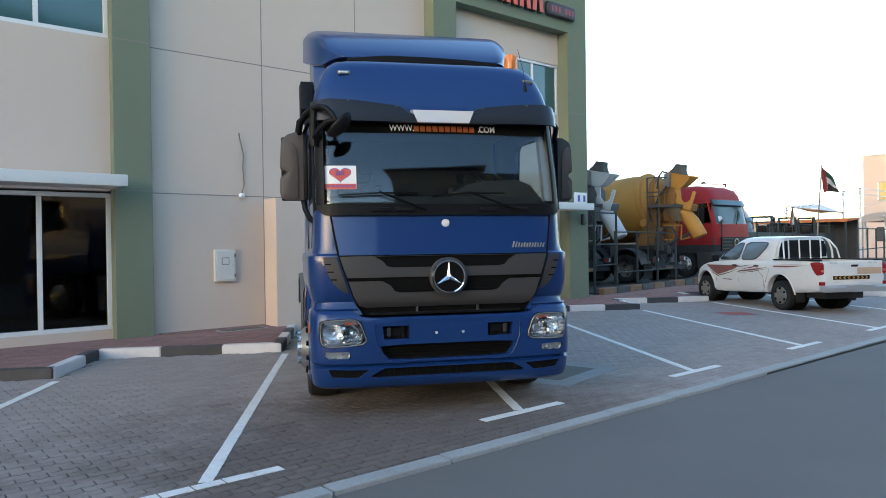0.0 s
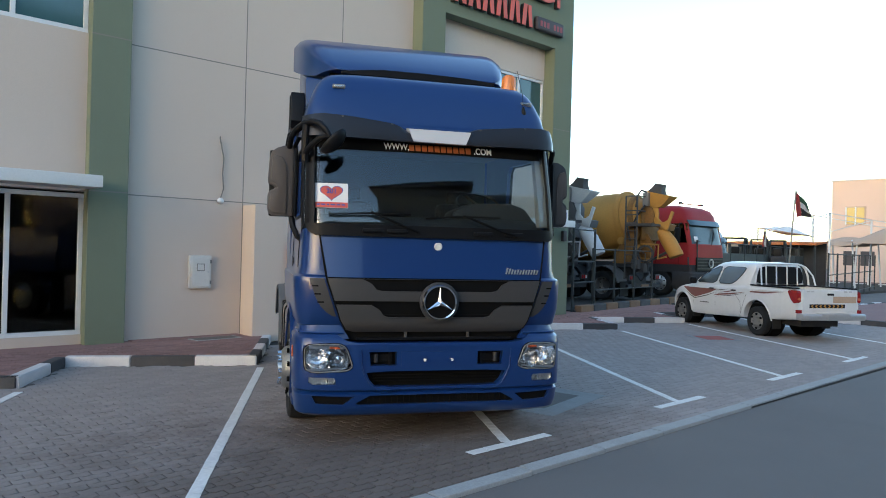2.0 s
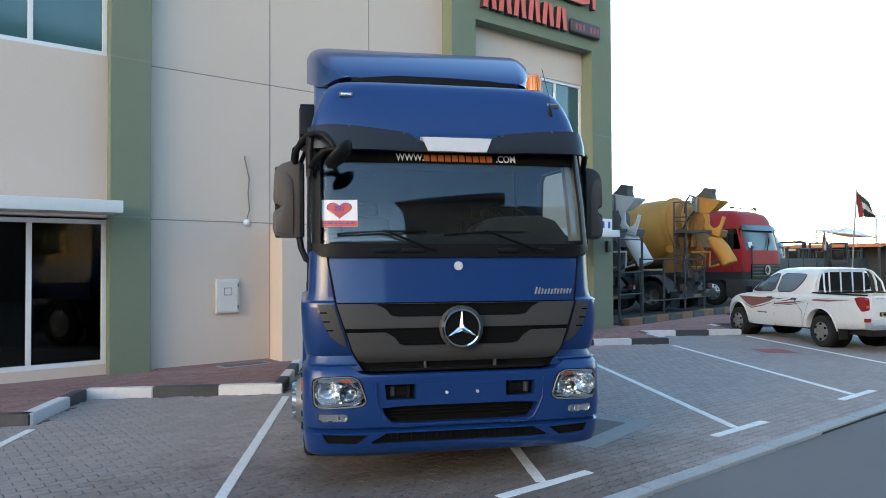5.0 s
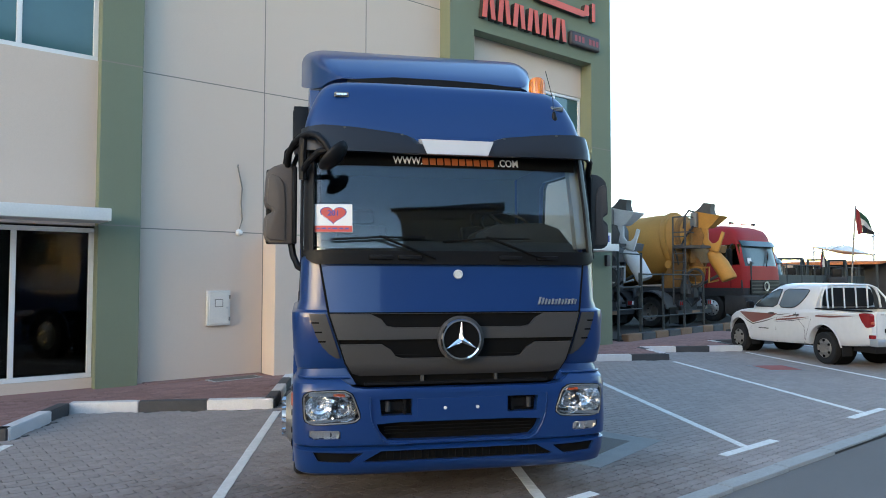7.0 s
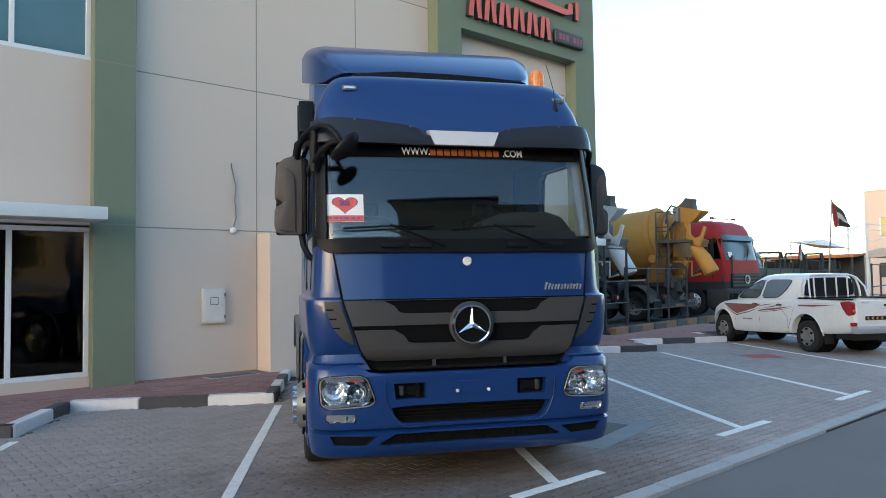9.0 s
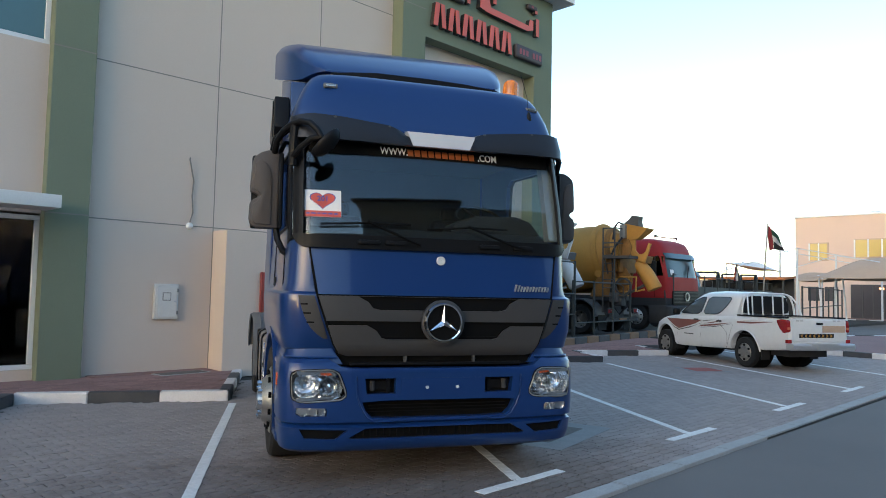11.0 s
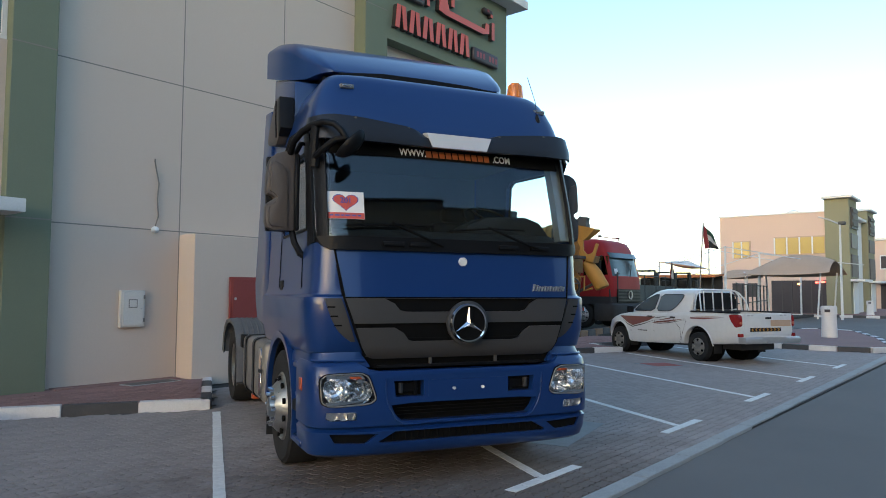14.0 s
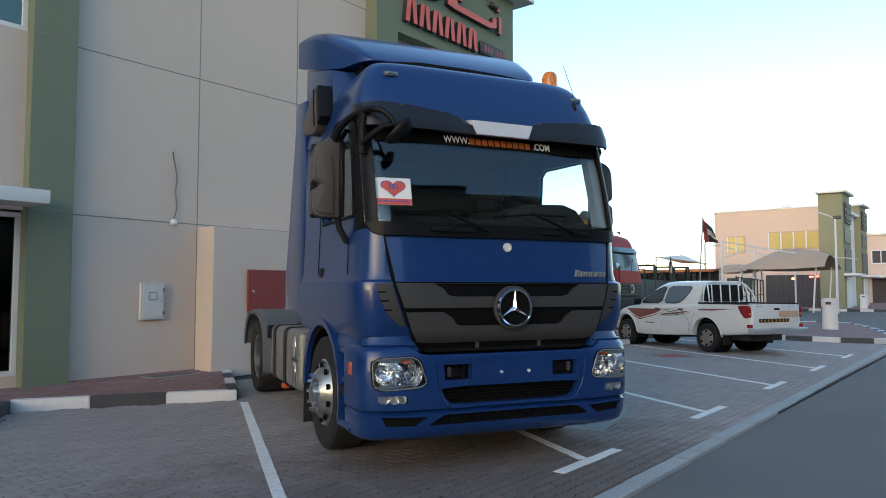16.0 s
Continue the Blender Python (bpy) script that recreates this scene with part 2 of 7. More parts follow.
    bollard=mat("white_concrete", (0.72, 0.70, 0.68), 0.8, var=0.1, stain=2, bump=0.3),
    # red, green and white darkened: the backlit cloth's shade is in the colours
    flagred=mat("flag_backlit_red", (0.20, 0.025, 0.028), 0.9, var=0.1),
    flaggreen=mat("flag_backlit_green", (0.012, 0.05, 0.03), 0.9, var=0.1),
    flagwhite=mat("flag_backlit_white", (0.42, 0.41, 0.40), 0.9, var=0.1),
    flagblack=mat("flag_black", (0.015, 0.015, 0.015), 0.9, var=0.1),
    orange=mat("orange_sheet", (0.55, 0.17, 0.05), 0.8, var=0.15),
    palescreen=mat("pale_reflecting_glass", (0.06, 0.095, 0.10), 0.08, var=0.2, stain=1.5, spec=0.45),
    brownwall=mat("brown_grey_render", (0.13, 0.115, 0.10), 0.9, var=0.1, stain=0.3),
    yardwall=mat("dusty_brown_wall", (0.17, 0.135, 0.11), 0.95, var=0.2, stain=0.3),
    haze=mat("far_wall", (0.27, 0.225, 0.19), 0.95, var=0.15, stain=0.1),
    slabgrey=mat("worn_concrete_slab", (0.31, 0.305, 0.295), 0.92, var=0.2, grain=60, stain=2.2, bump=0.5, tint=(0.20, 0.195, 0.185)),
    # yard asphalt darkened: the shade beneath the parked trucks is in the colour
    yardfloor=mat("shade_dark_yard_asphalt", (0.075, 0.070, 0.066), 0.9, var=0.25, grain=60, stain=0.4, bump=0.5, spec=0.2),
    lamp_orange=mat("lit_orange_lamp", (1.0, 0.42, 0.10), 0.4, emit=2.5),
    lamp_red=mat("lit_red_lamp", (1.0, 0.10, 0.06), 0.4, emit=2.0),
    cable=mat("grey_cable", (0.22, 0.20, 0.18), 0.7),
)


# ---- mesh helpers ----
def box(bm, x0, x1, y0, y1, z0, z1, bev=0.0, seg=2):
    g = bmesh.ops.create_cube(bm, size=1.0)["verts"]
    for v in g:
        v.co = ((x0 + x1) / 2 + v.co.x * (x1 - x0), (y0 + y1) / 2 + v.co.y * (y1 - y0), (z0 + z1) / 2 + v.co.z * (z1 - z0))
    if bev:
        es = list({e for v in g for e in v.link_edges})
        bmesh.ops.bevel(bm, geom=es, offset=bev, segments=seg, profile=0.6, affect="EDGES")
    return bm


def B(*a, **k):
    return box(bmesh.new(), *a, **k)


def cyl(bm, p0, p1, r, r2=None, n=16, caps=True):
    p0, p1 = Vector(p0), Vector(p1)
    d = p1 - p0
    m = Matrix.Translation((p0 + p1) / 2) @ d.to_track_quat("Z", "Y").to_matrix().to_4x4()
    bmesh.ops.create_cone(bm, cap_ends=caps, segments=n, radius1=r, radius2=r if r2 is None else r2, depth=d.length, matrix=m)
    return bm


def tube(bm, pts, r, n=8):
    """A round bar along a line of points, with mitred bends."""
    pts = [Vector(p) for p in pts]
    rings = []
    up = Vector((0.12, 0.07, 1.0)).normalized()
    for i, p in enumerate(pts):
        d = (pts[min(i + 1, len(pts) - 1)] - pts[max(i - 1, 0)]).normalized()
        s = d.cross(up)
        s = s.normalized() if s.length > 1e-3 else d.orthogonal().normalized()
        t = s.cross(d)
        rings.append([bm.verts.new(p + (s * math.cos(2 * math.pi * k / n) + t * math.sin(2 * math.pi * k / n)) * r) for k in range(n)])
    for a, b in zip(rings, rings[1:]):
        for k in range(n):
            bm.faces.new((a[k], a[(k + 1) % n], b[(k + 1) % n], b[k]))
    bm.faces.new(rings[0][::-1])
    bm.faces.new(rings[-1])
    return bm


def prism(bm, outline, axis, d0, d1, bev=0.0):
    """A flat outline pushed through along x, y or z. The outline's pairs are the other two axes in order."""
    def co(p, d):
        return {"x": (d, p[0], p[1]), "y": (p[0], d, p[1]), "z": (p[0], p[1], d)}[axis]
    a = [bm.verts.new(co(p, d0)) for p in outline]
    b = [bm.verts.new(co(p, d1)) for p in outline]
    n = len(outline)
    fs = [bm.faces.new(a), bm.faces.new(b[::-1])]
    for k in range(n):
        fs.append(bm.faces.new((a[k], b[k], b[(k + 1) % n], a[(k + 1) % n])))
    bmesh.ops.recalc_face_normals(bm, faces=fs)
    if bev:
        bmesh.ops.bevel(bm, geom=list({e for f in fs for e in f.edges}), offset=bev, segments=2, profile=0.6, affect="EDGES")
    return bm


def spin(bm, profile, centre, axis="x", n=32):
    """A ring of (radius, along) pairs turned round an axis through the centre."""
    c = Vector(centre)
    rings = []
    for k in range(n):
        a = 2 * math.pi * k / n
        ring = []
        for r, d in profile:
            u, v = r * math.cos(a), r * math.sin(a)
            off = {"x": (d, u, v), "y": (u, d, v), "z": (u, v, d)}[axis]
            ring.append(bm.verts.new(c + Vector(off)))
        rings.append(ring)
    for k in range(n):
        a, b = rings[k], rings[(k + 1) % n]
        for i in range(len(profile) - 1):
            bm.faces.new((a[i], a[i + 1], b[i + 1], b[i]))
    bmesh.ops.remove_doubles(bm, verts=bm.verts, dist=1e-5)
    bmesh.ops.recalc_face_normals(bm, faces=bm.faces)
    return bm


def loft(bm, rings, closed=True, caps=True):
    vs = [[bm.verts.new(p) for p in r] for r in rings]
    for a, b in zip(vs, vs[1:]):
        n = len(a)
        for k in range(n if closed else n - 1):
            bm.faces.new((a[k], a[(k + 1) % n], b[(k + 1) % n], b[k]))
    if caps and closed:
        bm.faces.new(vs[0][::-1])
        bm.faces.new(vs[-1])
    bmesh.ops.recalc_face_normals(bm, faces=bm.faces)
    return bm


def data(name, bm, material, smooth=True):
    me = bpy.data.meshes.new(name)
    bm.normal_update()
    bm.to_mesh(me)
    bm.free()
    me.materials.append(material)
    if smooth:
        me.polygons.foreach_set("use_smooth", [True] * len(me.polygons))
        me.set_sharp_from_angle(angle=radians(38))
    return me


def part(name, bm, material, parent=None, label="", smooth=True):
    """One mesh object; under a thing or part when a parent is given."""
    ob = new(name, data(name, bm, M[material] if isinstance(material, str) else material, smooth))
    if parent is not None:
        ob.parent = parent
    if label:
        ob["label"] = label
    return ob


def thing(name, label, category, m=None, group="", kind=""):
    ob = new(name)
    ob.empty_display_size = 0.2
    if m is not None:
        ob.matrix_basis = m
    return tagged(ob, label, category, group, kind)


def solid(name, bm, material, kind="structure", label="", category="", smooth=True):
    return tagged(part(name, bm, material, None, "", smooth), label, category, "", kind)


def letters(name, body, size, material, parent, m, depth=0.002, bold=0.0, squeeze=1.0, label=""):
    """Written words as a mesh, in the built-in font."""
    cu = bpy.data.curves.new(name, "FONT")
    cu.body, cu.size, cu.extrude, cu.offset = body, size, depth, bold
    cu.align_x, cu.align_y = "CENTER", "CENTER"
    tmp = bpy.data.objects.new(name, cu)
    me = bpy.data.meshes.new_from_object(tmp)
    bpy.data.objects.remove(tmp)
    bpy.data.curves.remove(cu)
    me.materials.clear()
    me.materials.append(M[material])
    ob = new(name, me)
    ob.parent = parent
    ob.matrix_basis = m @ Matrix.Diagonal((squeeze, 1, 1, 1))
    if label:
        ob["label"] = label
    return ob

# ---- ground ----
W = 12.43          # face of the building
FACE = 12.10       # face of the sign frame
asphalt = solid("road", B(-400, 600, -400, 600, -0.40, -0.03), "asphalt", "structure", "smooth dark grey asphalt road", "road", smooth=False)
solid("ground", B(-60, 24.0, 4.12, 12.6, -0.2, -0.012), "sand", "structure", "sandy joints under grey paving blocks", "ground", smooth=False)

# concrete edging between the paving and the road
edge = thing("kerb_edging", "light grey flush concrete edging along the road", "edging", kind="structure")
xk = -12.0
while xk < 24:
    ln = 0.98
    yk_ = 4.085 + 0.011 * (xk - 6.0)
    part("edging_block", B(xk, xk + ln, yk_, yk_ + 0.15, -0.15, 0.007, 0.006, 1), "edging", edge, smooth=False)
    xk += 1.0

# parking lines: the bays slant
SL = Vector((0.649, 1.0, 0)).normalized()
SN = Vector((SL.y, -SL.x, 0))


def slab(bm, p, q, w, z0, z1):
    d = (Vector(q) - Vector(p)).normalized()
    s = Vector((d.y, -d.x, 0)) * (w / 2)
    return prism(bm, [(p[0] - s.x, p[1] - s.y), (q[0] - s.x, q[1] - s.y), (q[0] + s.x, q[1] + s.y), (p[0] + s.x, p[1] + s.y)], "z", z0, z1)


def dashes(p, q, w, step, z1):
    """Paint on block paving: one patch a block, ragged in width, with the joints left bare."""
    p, q = Vector(p), Vector(q)
    n = round((q - p).length / step)
    bm = bmesh.new()
    for i in range(n):
        gap_ = wear.uniform(0.010, 0.034)
        slab(bm, p.lerp(q, (i + gap_) / n), p.lerp(q, (i + 1 - gap_) / n), w * wear.uniform(0.93, 1.03), -0.004, z1 + wear.uniform(-0.0004, 0.0004))
    return bm


wear = random.Random(5)
BAY = 3.055
for k in range(-3, 6):
    x0 = 3.45 + 3.01 * k
    mark = thing("parking_line", "worn white painted parking line with a T end", "road marking", group="parking lines", kind="structure")
    top = Vector((x0, 4.80, 0)) + SL * 5.72
    part("long_stripe", dashes((x0, 4.80, 0), top, 0.095, 0.119, 0.0042), "line", mark, smooth=False)
    part("cross_stripe", dashes((x0 - 0.53, 4.74, 0), (x0 + 0.53, 4.74, 0), 0.10, 0.2, 0.0046), "line", mark, smooth=False)

# ---- raised pavement with toothed kerb ----
PZ = 0.13
TOOTH = []
for k in range(-4, 6):
    a = Vector((3.58 + BAY * k, 9.85, 0))
    deep = 1.55
    if k == 1:
        deep = 2.75
    TOOTH.append((a, a + SL * deep))
line_pts = []
for i, (a, b) in enumerate(TOOTH):
    line_pts += [a, b]
    if i + 1 < len(TOOTH):
        nx = TOOTH[i + 1][0]
        if TOOTH[i][1].y > 12.0:
            line_pts.append(Vector((nx.x + SL.x * 0.9, nx.y + SL.y * 1.4, 0)))
line_pts.append(Vector((23.2, 9.6, 0)))
outline = [(p.x, p.y) for p in line_pts] + [(23.2, 12.9), (line_pts[0].x, 12.9)]
bmp = prism(bmesh.new(), outline, "z", -0.1, PZ - 0.012)
solid("pavement", bmp, "redpave", "structure", "raised pavement of dull red brick paving", "pavement", smooth=False)
kerb = thing("kerb", "black and white painted toothed kerb of the pavement", "kerb", kind="structure")
dark = False
for p, q in zip(line_pts, line_pts[1:]):
    run = (q - p).length
    n = max(1, round(run / 0.78))
    d = (q - p).normalized()
    cuts_ = [0.0, 0.66, 1.0] if n == 2 and run < 1.6 else [j / n for j in range(n + 1)]
    for j in range(n):
        s0, s1 = p + d * (run * cuts_[j] + 0.0015), p + d * (run * cuts_[j + 1] - 0.0015)
        s = Vector((d.y, -d.x, 0)) * -0.055
        bmk = slab(bmesh.new(), s0 + s, s1 + s, 0.15, -0.1, PZ)
        bmesh.ops.bevel(bmk, geom=bmk.edges[:], offset=0.012, segments=2, affect="EDGES")
        part("kerb_block", bmk, "kerbk" if dark else "kerbw", kerb)
        dark = not dark

# ---- the near building ----
wall = solid("wall_front", B(5.585, 11.58, W, W + 0.3, 0.0, 9.1), "stucco", "structure", "beige stucco wall with thin scored joints", "wall", smooth=False)
for z in (2.50, 4.94, 7.35):
    part("score_line", B(5.585, 11.58, W - 0.0025, W + 0.004, z - 0.009, z + 0.009), "groove", wall, smooth=False)
for x in (7.65, 9.72):
    part("score_line", B(x - 0.008, x + 0.008, W - 0.003, W + 0.004, 0.1, 9.1), "groove", wall, smooth=False)
PIL = 12.26        # face of the green pilaster
pil = solid("wall_pilaster", B(4.985, 5.585, PIL, W + 0.3, 0.0, 9.1, 0.008, 1), "green", "structure", "sage green rendered pilaster", "wall", smooth=False)
for z in (2.50, 4.94, 7.35):
    part("score_line", B(4.985, 5.585, PIL - 0.003, PIL + 0.004, z + 0.006, z + 0.024), "groove", pil, smooth=False)
# bay with shop window, canopy and upper window
solid("wall_shop", B(-14, 4.985, W, W + 0.3, 2.50, 4.98), "stucco", "structure", "plain beige stucco wall over the shop window", "wall", smooth=False)
solid("wall_shop_top", B(-14, 4.985, W, W + 0.3, 6.7, 9.1), "stucco", "structure", "plain beige stucco wall above the upper window", "wall", smooth=False)
solid("wall_shop_base", B(-14, 4.985, W, W + 0.3, 0.0, 0.27), "stucco", "structure", "low beige wall base under the shop window", "wall", smooth=False)
# near-black sheet and block paint the unlit rooms behind the glass
solid("wall_inside", B(-14, 16.7, W + 3.2, W + 3.3, 0.0, 9.1), "inside", "structure", "near-black sheet for the unlit room behind the windows", "wall", smooth=False)
solid("floor_inside", B(-14, 16.7, W + 0.3, W + 3.2, 2.6, 4.6), "inside", "structure", "near-black block for the unlit depth between the storeys", "floor", smooth=False)


def window(name, x0, x1, z0, z1, y, panes, glassmat, label, fw=0.07):
    w = thing(name, label, "window", kind="structure")
    part("window_frame", B(x0, x1, y + 0.02, y + 0.12, z1 - fw, z1, 0.006, 1), "upvc", w)
    part("window_frame", B(x0, x1, y + 0.02, y + 0.12, z0, z0 + fw, 0.006, 1), "upvc", w)
    step = (x1 - x0 - fw) / panes
    for i in range(panes + 1):
        xa = x0 + i * step
        part("window_frame", B(xa, xa + fw, y + 0.025, y + 0.115, z0 + fw, z1 - fw, 0.006, 1), "upvc", w)
        if i < panes:
            part("pane", B(xa + fw, xa + step, y + 0.06, y + 0.066, z0 + fw, z1 - fw), glassmat, w, smooth=False)
    return w


window("window_1", -5.085, 4.985, 0.27, 2.47, W, 10, "pane2", "dark shop window with white frames, reflecting the street")
window("window_2", -5.085, 4.985, 4.98, 6.7, W, 10, "pane", "tinted upper window with white frames")
solid("wall_left_end", B(-14, -5.085, W, W + 0.3, 0.27, 6.7), "stucco", "structure", "plain beige stucco wall", "wall", smooth=False)
tagged(solid("canopy", B(-5.2, 5.02, W - 0.78, PIL, 2.53, 2.71, 0.012, 2), "cap"), "white plastered canopy slab over the shop window", "canopy", kind="structure")
# sign frame
fr = thing("wall_sign_frame", "sage green rendered frame with a sign band", "wall", kind="structure")
part("pilaster", B(11.55, 12.21, FACE, W + 0.3, 0.0, 7.0), "green", fr, smooth=False)
part("pilaster", B(16.03, 16.78, FACE, W + 0.3, 0.0, 7.0), "green", fr, smooth=False)
part("band", B(11.55, 16.78, FACE, W + 0.3, 7.0, 9.1), "green", fr, smooth=False)
for z in (4.94, 7.6):
    part("score_line", B(11.55, 12.2, FACE - 0.003, FACE + 0.004, z - 0.008, z + 0.008), "groove", fr, smooth=False)
part("score_line", B(16.05, 16.78, FACE - 0.003, FACE + 0.004, 4.93, 4.946), "groove", fr, smooth=False)
solid("wall_recess_top", B(12.21, 16.03, W, W + 0.3, 6.2, 7.0), "stucco", "structure", "beige wall set back in the green frame", "wall", smooth=False)
solid("wall_recess_low", B(12.21, 16.03, W, W + 0.3, 0.0, 4.9), "stucco", "structure", "beige wall set back in the green frame", "wall", smooth=False)
window("window_3", 12.3, 16.03, 4.9, 6.2, W, 4, "pane", "tinted upper window with white frames")
solid("wall_recess_jamb", B(12.21, 12.3, W, W + 0.3, 4.9, 6.2), "stucco", "structure", "beige wall edge", "wall", smooth=False)
solid("roof_cap", B(-14, 17.2, FACE - 0.42, W + 15, 9.1, 9.32, 0.01, 1), "cap", "structure", "white roof edge slab", "roof", smooth=False)
solid("wall_end", B(16.5, 16.78, W + 0.3, W + 15, 0.0, 9.1), "stucco", "structure", "plain beige end wall", "wall", smooth=False)
solid("wall_back", B(-14, 16.5, W + 14.7, W + 15, 0.0, 9.1), "stucco", "structure", "plain beige back wall", "wall", smooth=False)
solid("wall_far_end", B(-14.3, -14, W, W + 15, 0.0, 9.1), "stucco", "structure", "plain beige end wall", "wall", smooth=False)
solid("canopy_right", B(12.6, 16.16, FACE - 0.7, FACE - 0.002, 2.385, 2.55, 0.012, 2), "cap", "structure", "white plastered canopy slab over a door", "canopy")
# low plinth box against the wall behind the truck
PLINTH = 0.47
solid("wall_plinth", B(7.655, 11.55, W - PLINTH, W, 0.0, 2.45, 0.012, 2), "stucco", "structure", "beige stucco plinth standing proud of the wall", "wall", smooth=False)

# ---- the blue tractor truck (local: x to its left-hand side seen from the front, y backwards) ----
def tab(t, z):
    if z <= t[0][0]:
        return t[0][1]
    for (a, u), (b, v) in zip(t, t[1:]):
        if z <= b:
            return u + (v - u) * (z - a) / (b - a)
    return t[-1][1]


def front_y(x, f, w, deep=0.45, n=6.0):
    k = min(0.9999, abs(x) / w) ** n
    return f + deep * (1 - (1 - k) ** (1 / n))


def ring(z, f, w, rear, inset=0.0, deep=0.45, n=6.0):
    """Plan outline of the cab from one rear corner round the nose to the other."""
    w2, f2, d2 = w - inset, f + inset, deep - inset * 0.4
    half = [(0.0, f2)]
    for i in range(1, 8):
        x = w2 * 0.86 * i / 7
        half.append((x, front_y(x, f2, w2, d2, n)))
    a0 = math.asin(0.86 ** (n / 2))
    for i in range(1, 9):
        a = a0 + (math.pi / 2 - a0) * i / 8
        half.append((w2 * math.sin(a) ** (2 / n), f2 + d2 - d2 * max(0.0, math.cos(a)) ** (2 / n)))
    half.append((w2, rear))
    return [(-x, y, z) for x, y in half[:0:-1]] + [(x, y, z) for x, y in half]


def shell(levels, rear, thick=0.06, deep=0.45, n=6.0):
    """A hollow C in plan, lofted through (z, front, half width) levels."""
    rings = []
    for z, f, w in levels:
        o, i = ring(z, f, w, rear, 0.0, deep, n), ring(z, f, w, rear, thick, deep, n)
        rings.append(o + i[::-1])
    return loft(bmesh.new(), rings)


def patch(zs, xl, xr, f, w, off=0.0, thick=0.03, cols=24, deep=0.45, n=6.0):
    """A curved panel on the cab's nose between xl(z) and xr(z)."""
    rings = []
    for z in zs:
        a, b = xl(z), xr(z)
        xs = [a + (b - a) * i / cols for i in range(cols + 1)]
        o = [(x, front_y(x, f(z), w(z), deep, n) - off, z) for x in xs]
        i = [(x, y + thick, z) for x, y, z in o]
        rings.append(o + i[::-1])
    return loft(bmesh.new(), rings)


def cut(ob, cutters):
    """Take the cutters' volumes out of a mesh object for good."""
    for bm in cutters:
        tool = part("tool", bm, "gap", ob.parent, smooth=False)
        mod = ob.modifiers.new("cut", "BOOLEAN")
        mod.operation, mod.solver, mod.object = "DIFFERENCE", "EXACT", tool
        me = bpy.data.meshes.new_from_object(ob.evaluated_get(bpy.context.evaluated_depsgraph_get()))
        ob.modifiers.clear()
        old = ob.data
        ob.data = me
        bpy.data.meshes.remove(old)
        tm = tool.data
        bpy.data.objects.remove(tool)
        bpy.data.meshes.remove(tm)
    keep = [ob.data.materials[0]]
    ob.data.materials.clear()
    ob.data.materials.append(keep[0])
    ob.data.polygons.foreach_set("material_index", [0] * len(ob.data.polygons))
    ob.data.set_sharp_from_angle(angle=radians(32))
    return ob


def wheel(parent, x, y, z, r, width, side, rimmat="alloy", rim=0.56, dish=0.05, bolts=10, n=36, deep_dish=False):
    """Tyre, rim, hub and nuts; the outer face looks towards side along x."""
    s = side
    tread = part("tyre", spin(bmesh.new(), [(r * rim, -s * width * 0.45), (r * 0.70, -s * width * 0.5), (r * 0.93, -s * width * 0.5), (r * 0.985, -s * width * 0.43), (r, -s * width * 0.30), (r, s * width * 0.30), (r * 0.985, s * width * 0.43), (r * 0.93, s * width * 0.5), (r * 0.70, s * width * 0.5), (r * rim, s * width * 0.45), (r * rim, -s * width * 0.45)], (x, y, z), "x", n), "rubber", parent)
    o = width * 0.5
    if deep_dish:
        prof = [(r * rim, s * o * 0.9), (r * rim * 0.93, s * o * 0.86), (r * rim * 0.9, -s * o * 0.1), (r * rim * 0.55, -s * o * 0.3), (r * rim * 0.4, -s * o * 0.2), (0.001, -s * o * 0.2)]
    else:
        prof = [(r * rim, s * o * 0.88), (r * rim * 0.95, s * (o * 0.98)), (r * rim * 0.88, s * o * 0.80), (r * rim * 0.72, s * (o + dish * 0.4)), (r * rim * 0.58, s * (o + dish)), (r * rim * 0.46, s * (o + dish)), (r * rim * 0.44, s * (o + dish * 0.5)), (r * rim * 0.30, s * (o + dish * 0.6)), (r * rim * 0.27, s * (o + dish * 1.5)), (0.001, s * (o + dish * 1.6))]
    rimo = part("rim", spin(bmesh.new(), prof, (x, y, z), "x", n), rimmat, parent)
    for k in range(bolts):
        a = 2 * math.pi * k / bolts
        c = Vector((x + s * (o + dish if not deep_dish else -o * 0.25), y + r * rim * 0.52 * math.cos(a), z + r * rim * 0.52 * math.sin(a)))
        part("wheel_nut", cyl(bmesh.new(), c - Vector((s * 0.01, 0, 0)), c + Vector((s * 0.035, 0, 0)), 0.021, 0.015, 6), "chrome" if rimmat == "alloy" else rimmat, rimo)
    for k in range(bolts):
        a = 2 * math.pi * (k + 0.5) / bolts
        c = Vector((x + s * (o + dish * 0.15 if not deep_dish else -o * 0.1), y + r * rim * 0.80 * math.cos(a), z + r * rim * 0.80 * math.sin(a)))
        part("hand_hole", cyl(bmesh.new(), c - Vector((s * 0.01, 0, 0)), c + Vector((s * 0.012, 0, 0)), 0.026, None, 10), "gap", rimo)
    return tread


def mirror_pair(fn):
    for s in (-1, 1):
        fn(s)


truck = thing("tractor_truck", "dark blue tractor truck with black visor and grey grille", "truck", pose(5.872, 5.101, 0, 0, 0, -27.7))
REAR = 2.25
# bumper with its lamp openings and air intakes
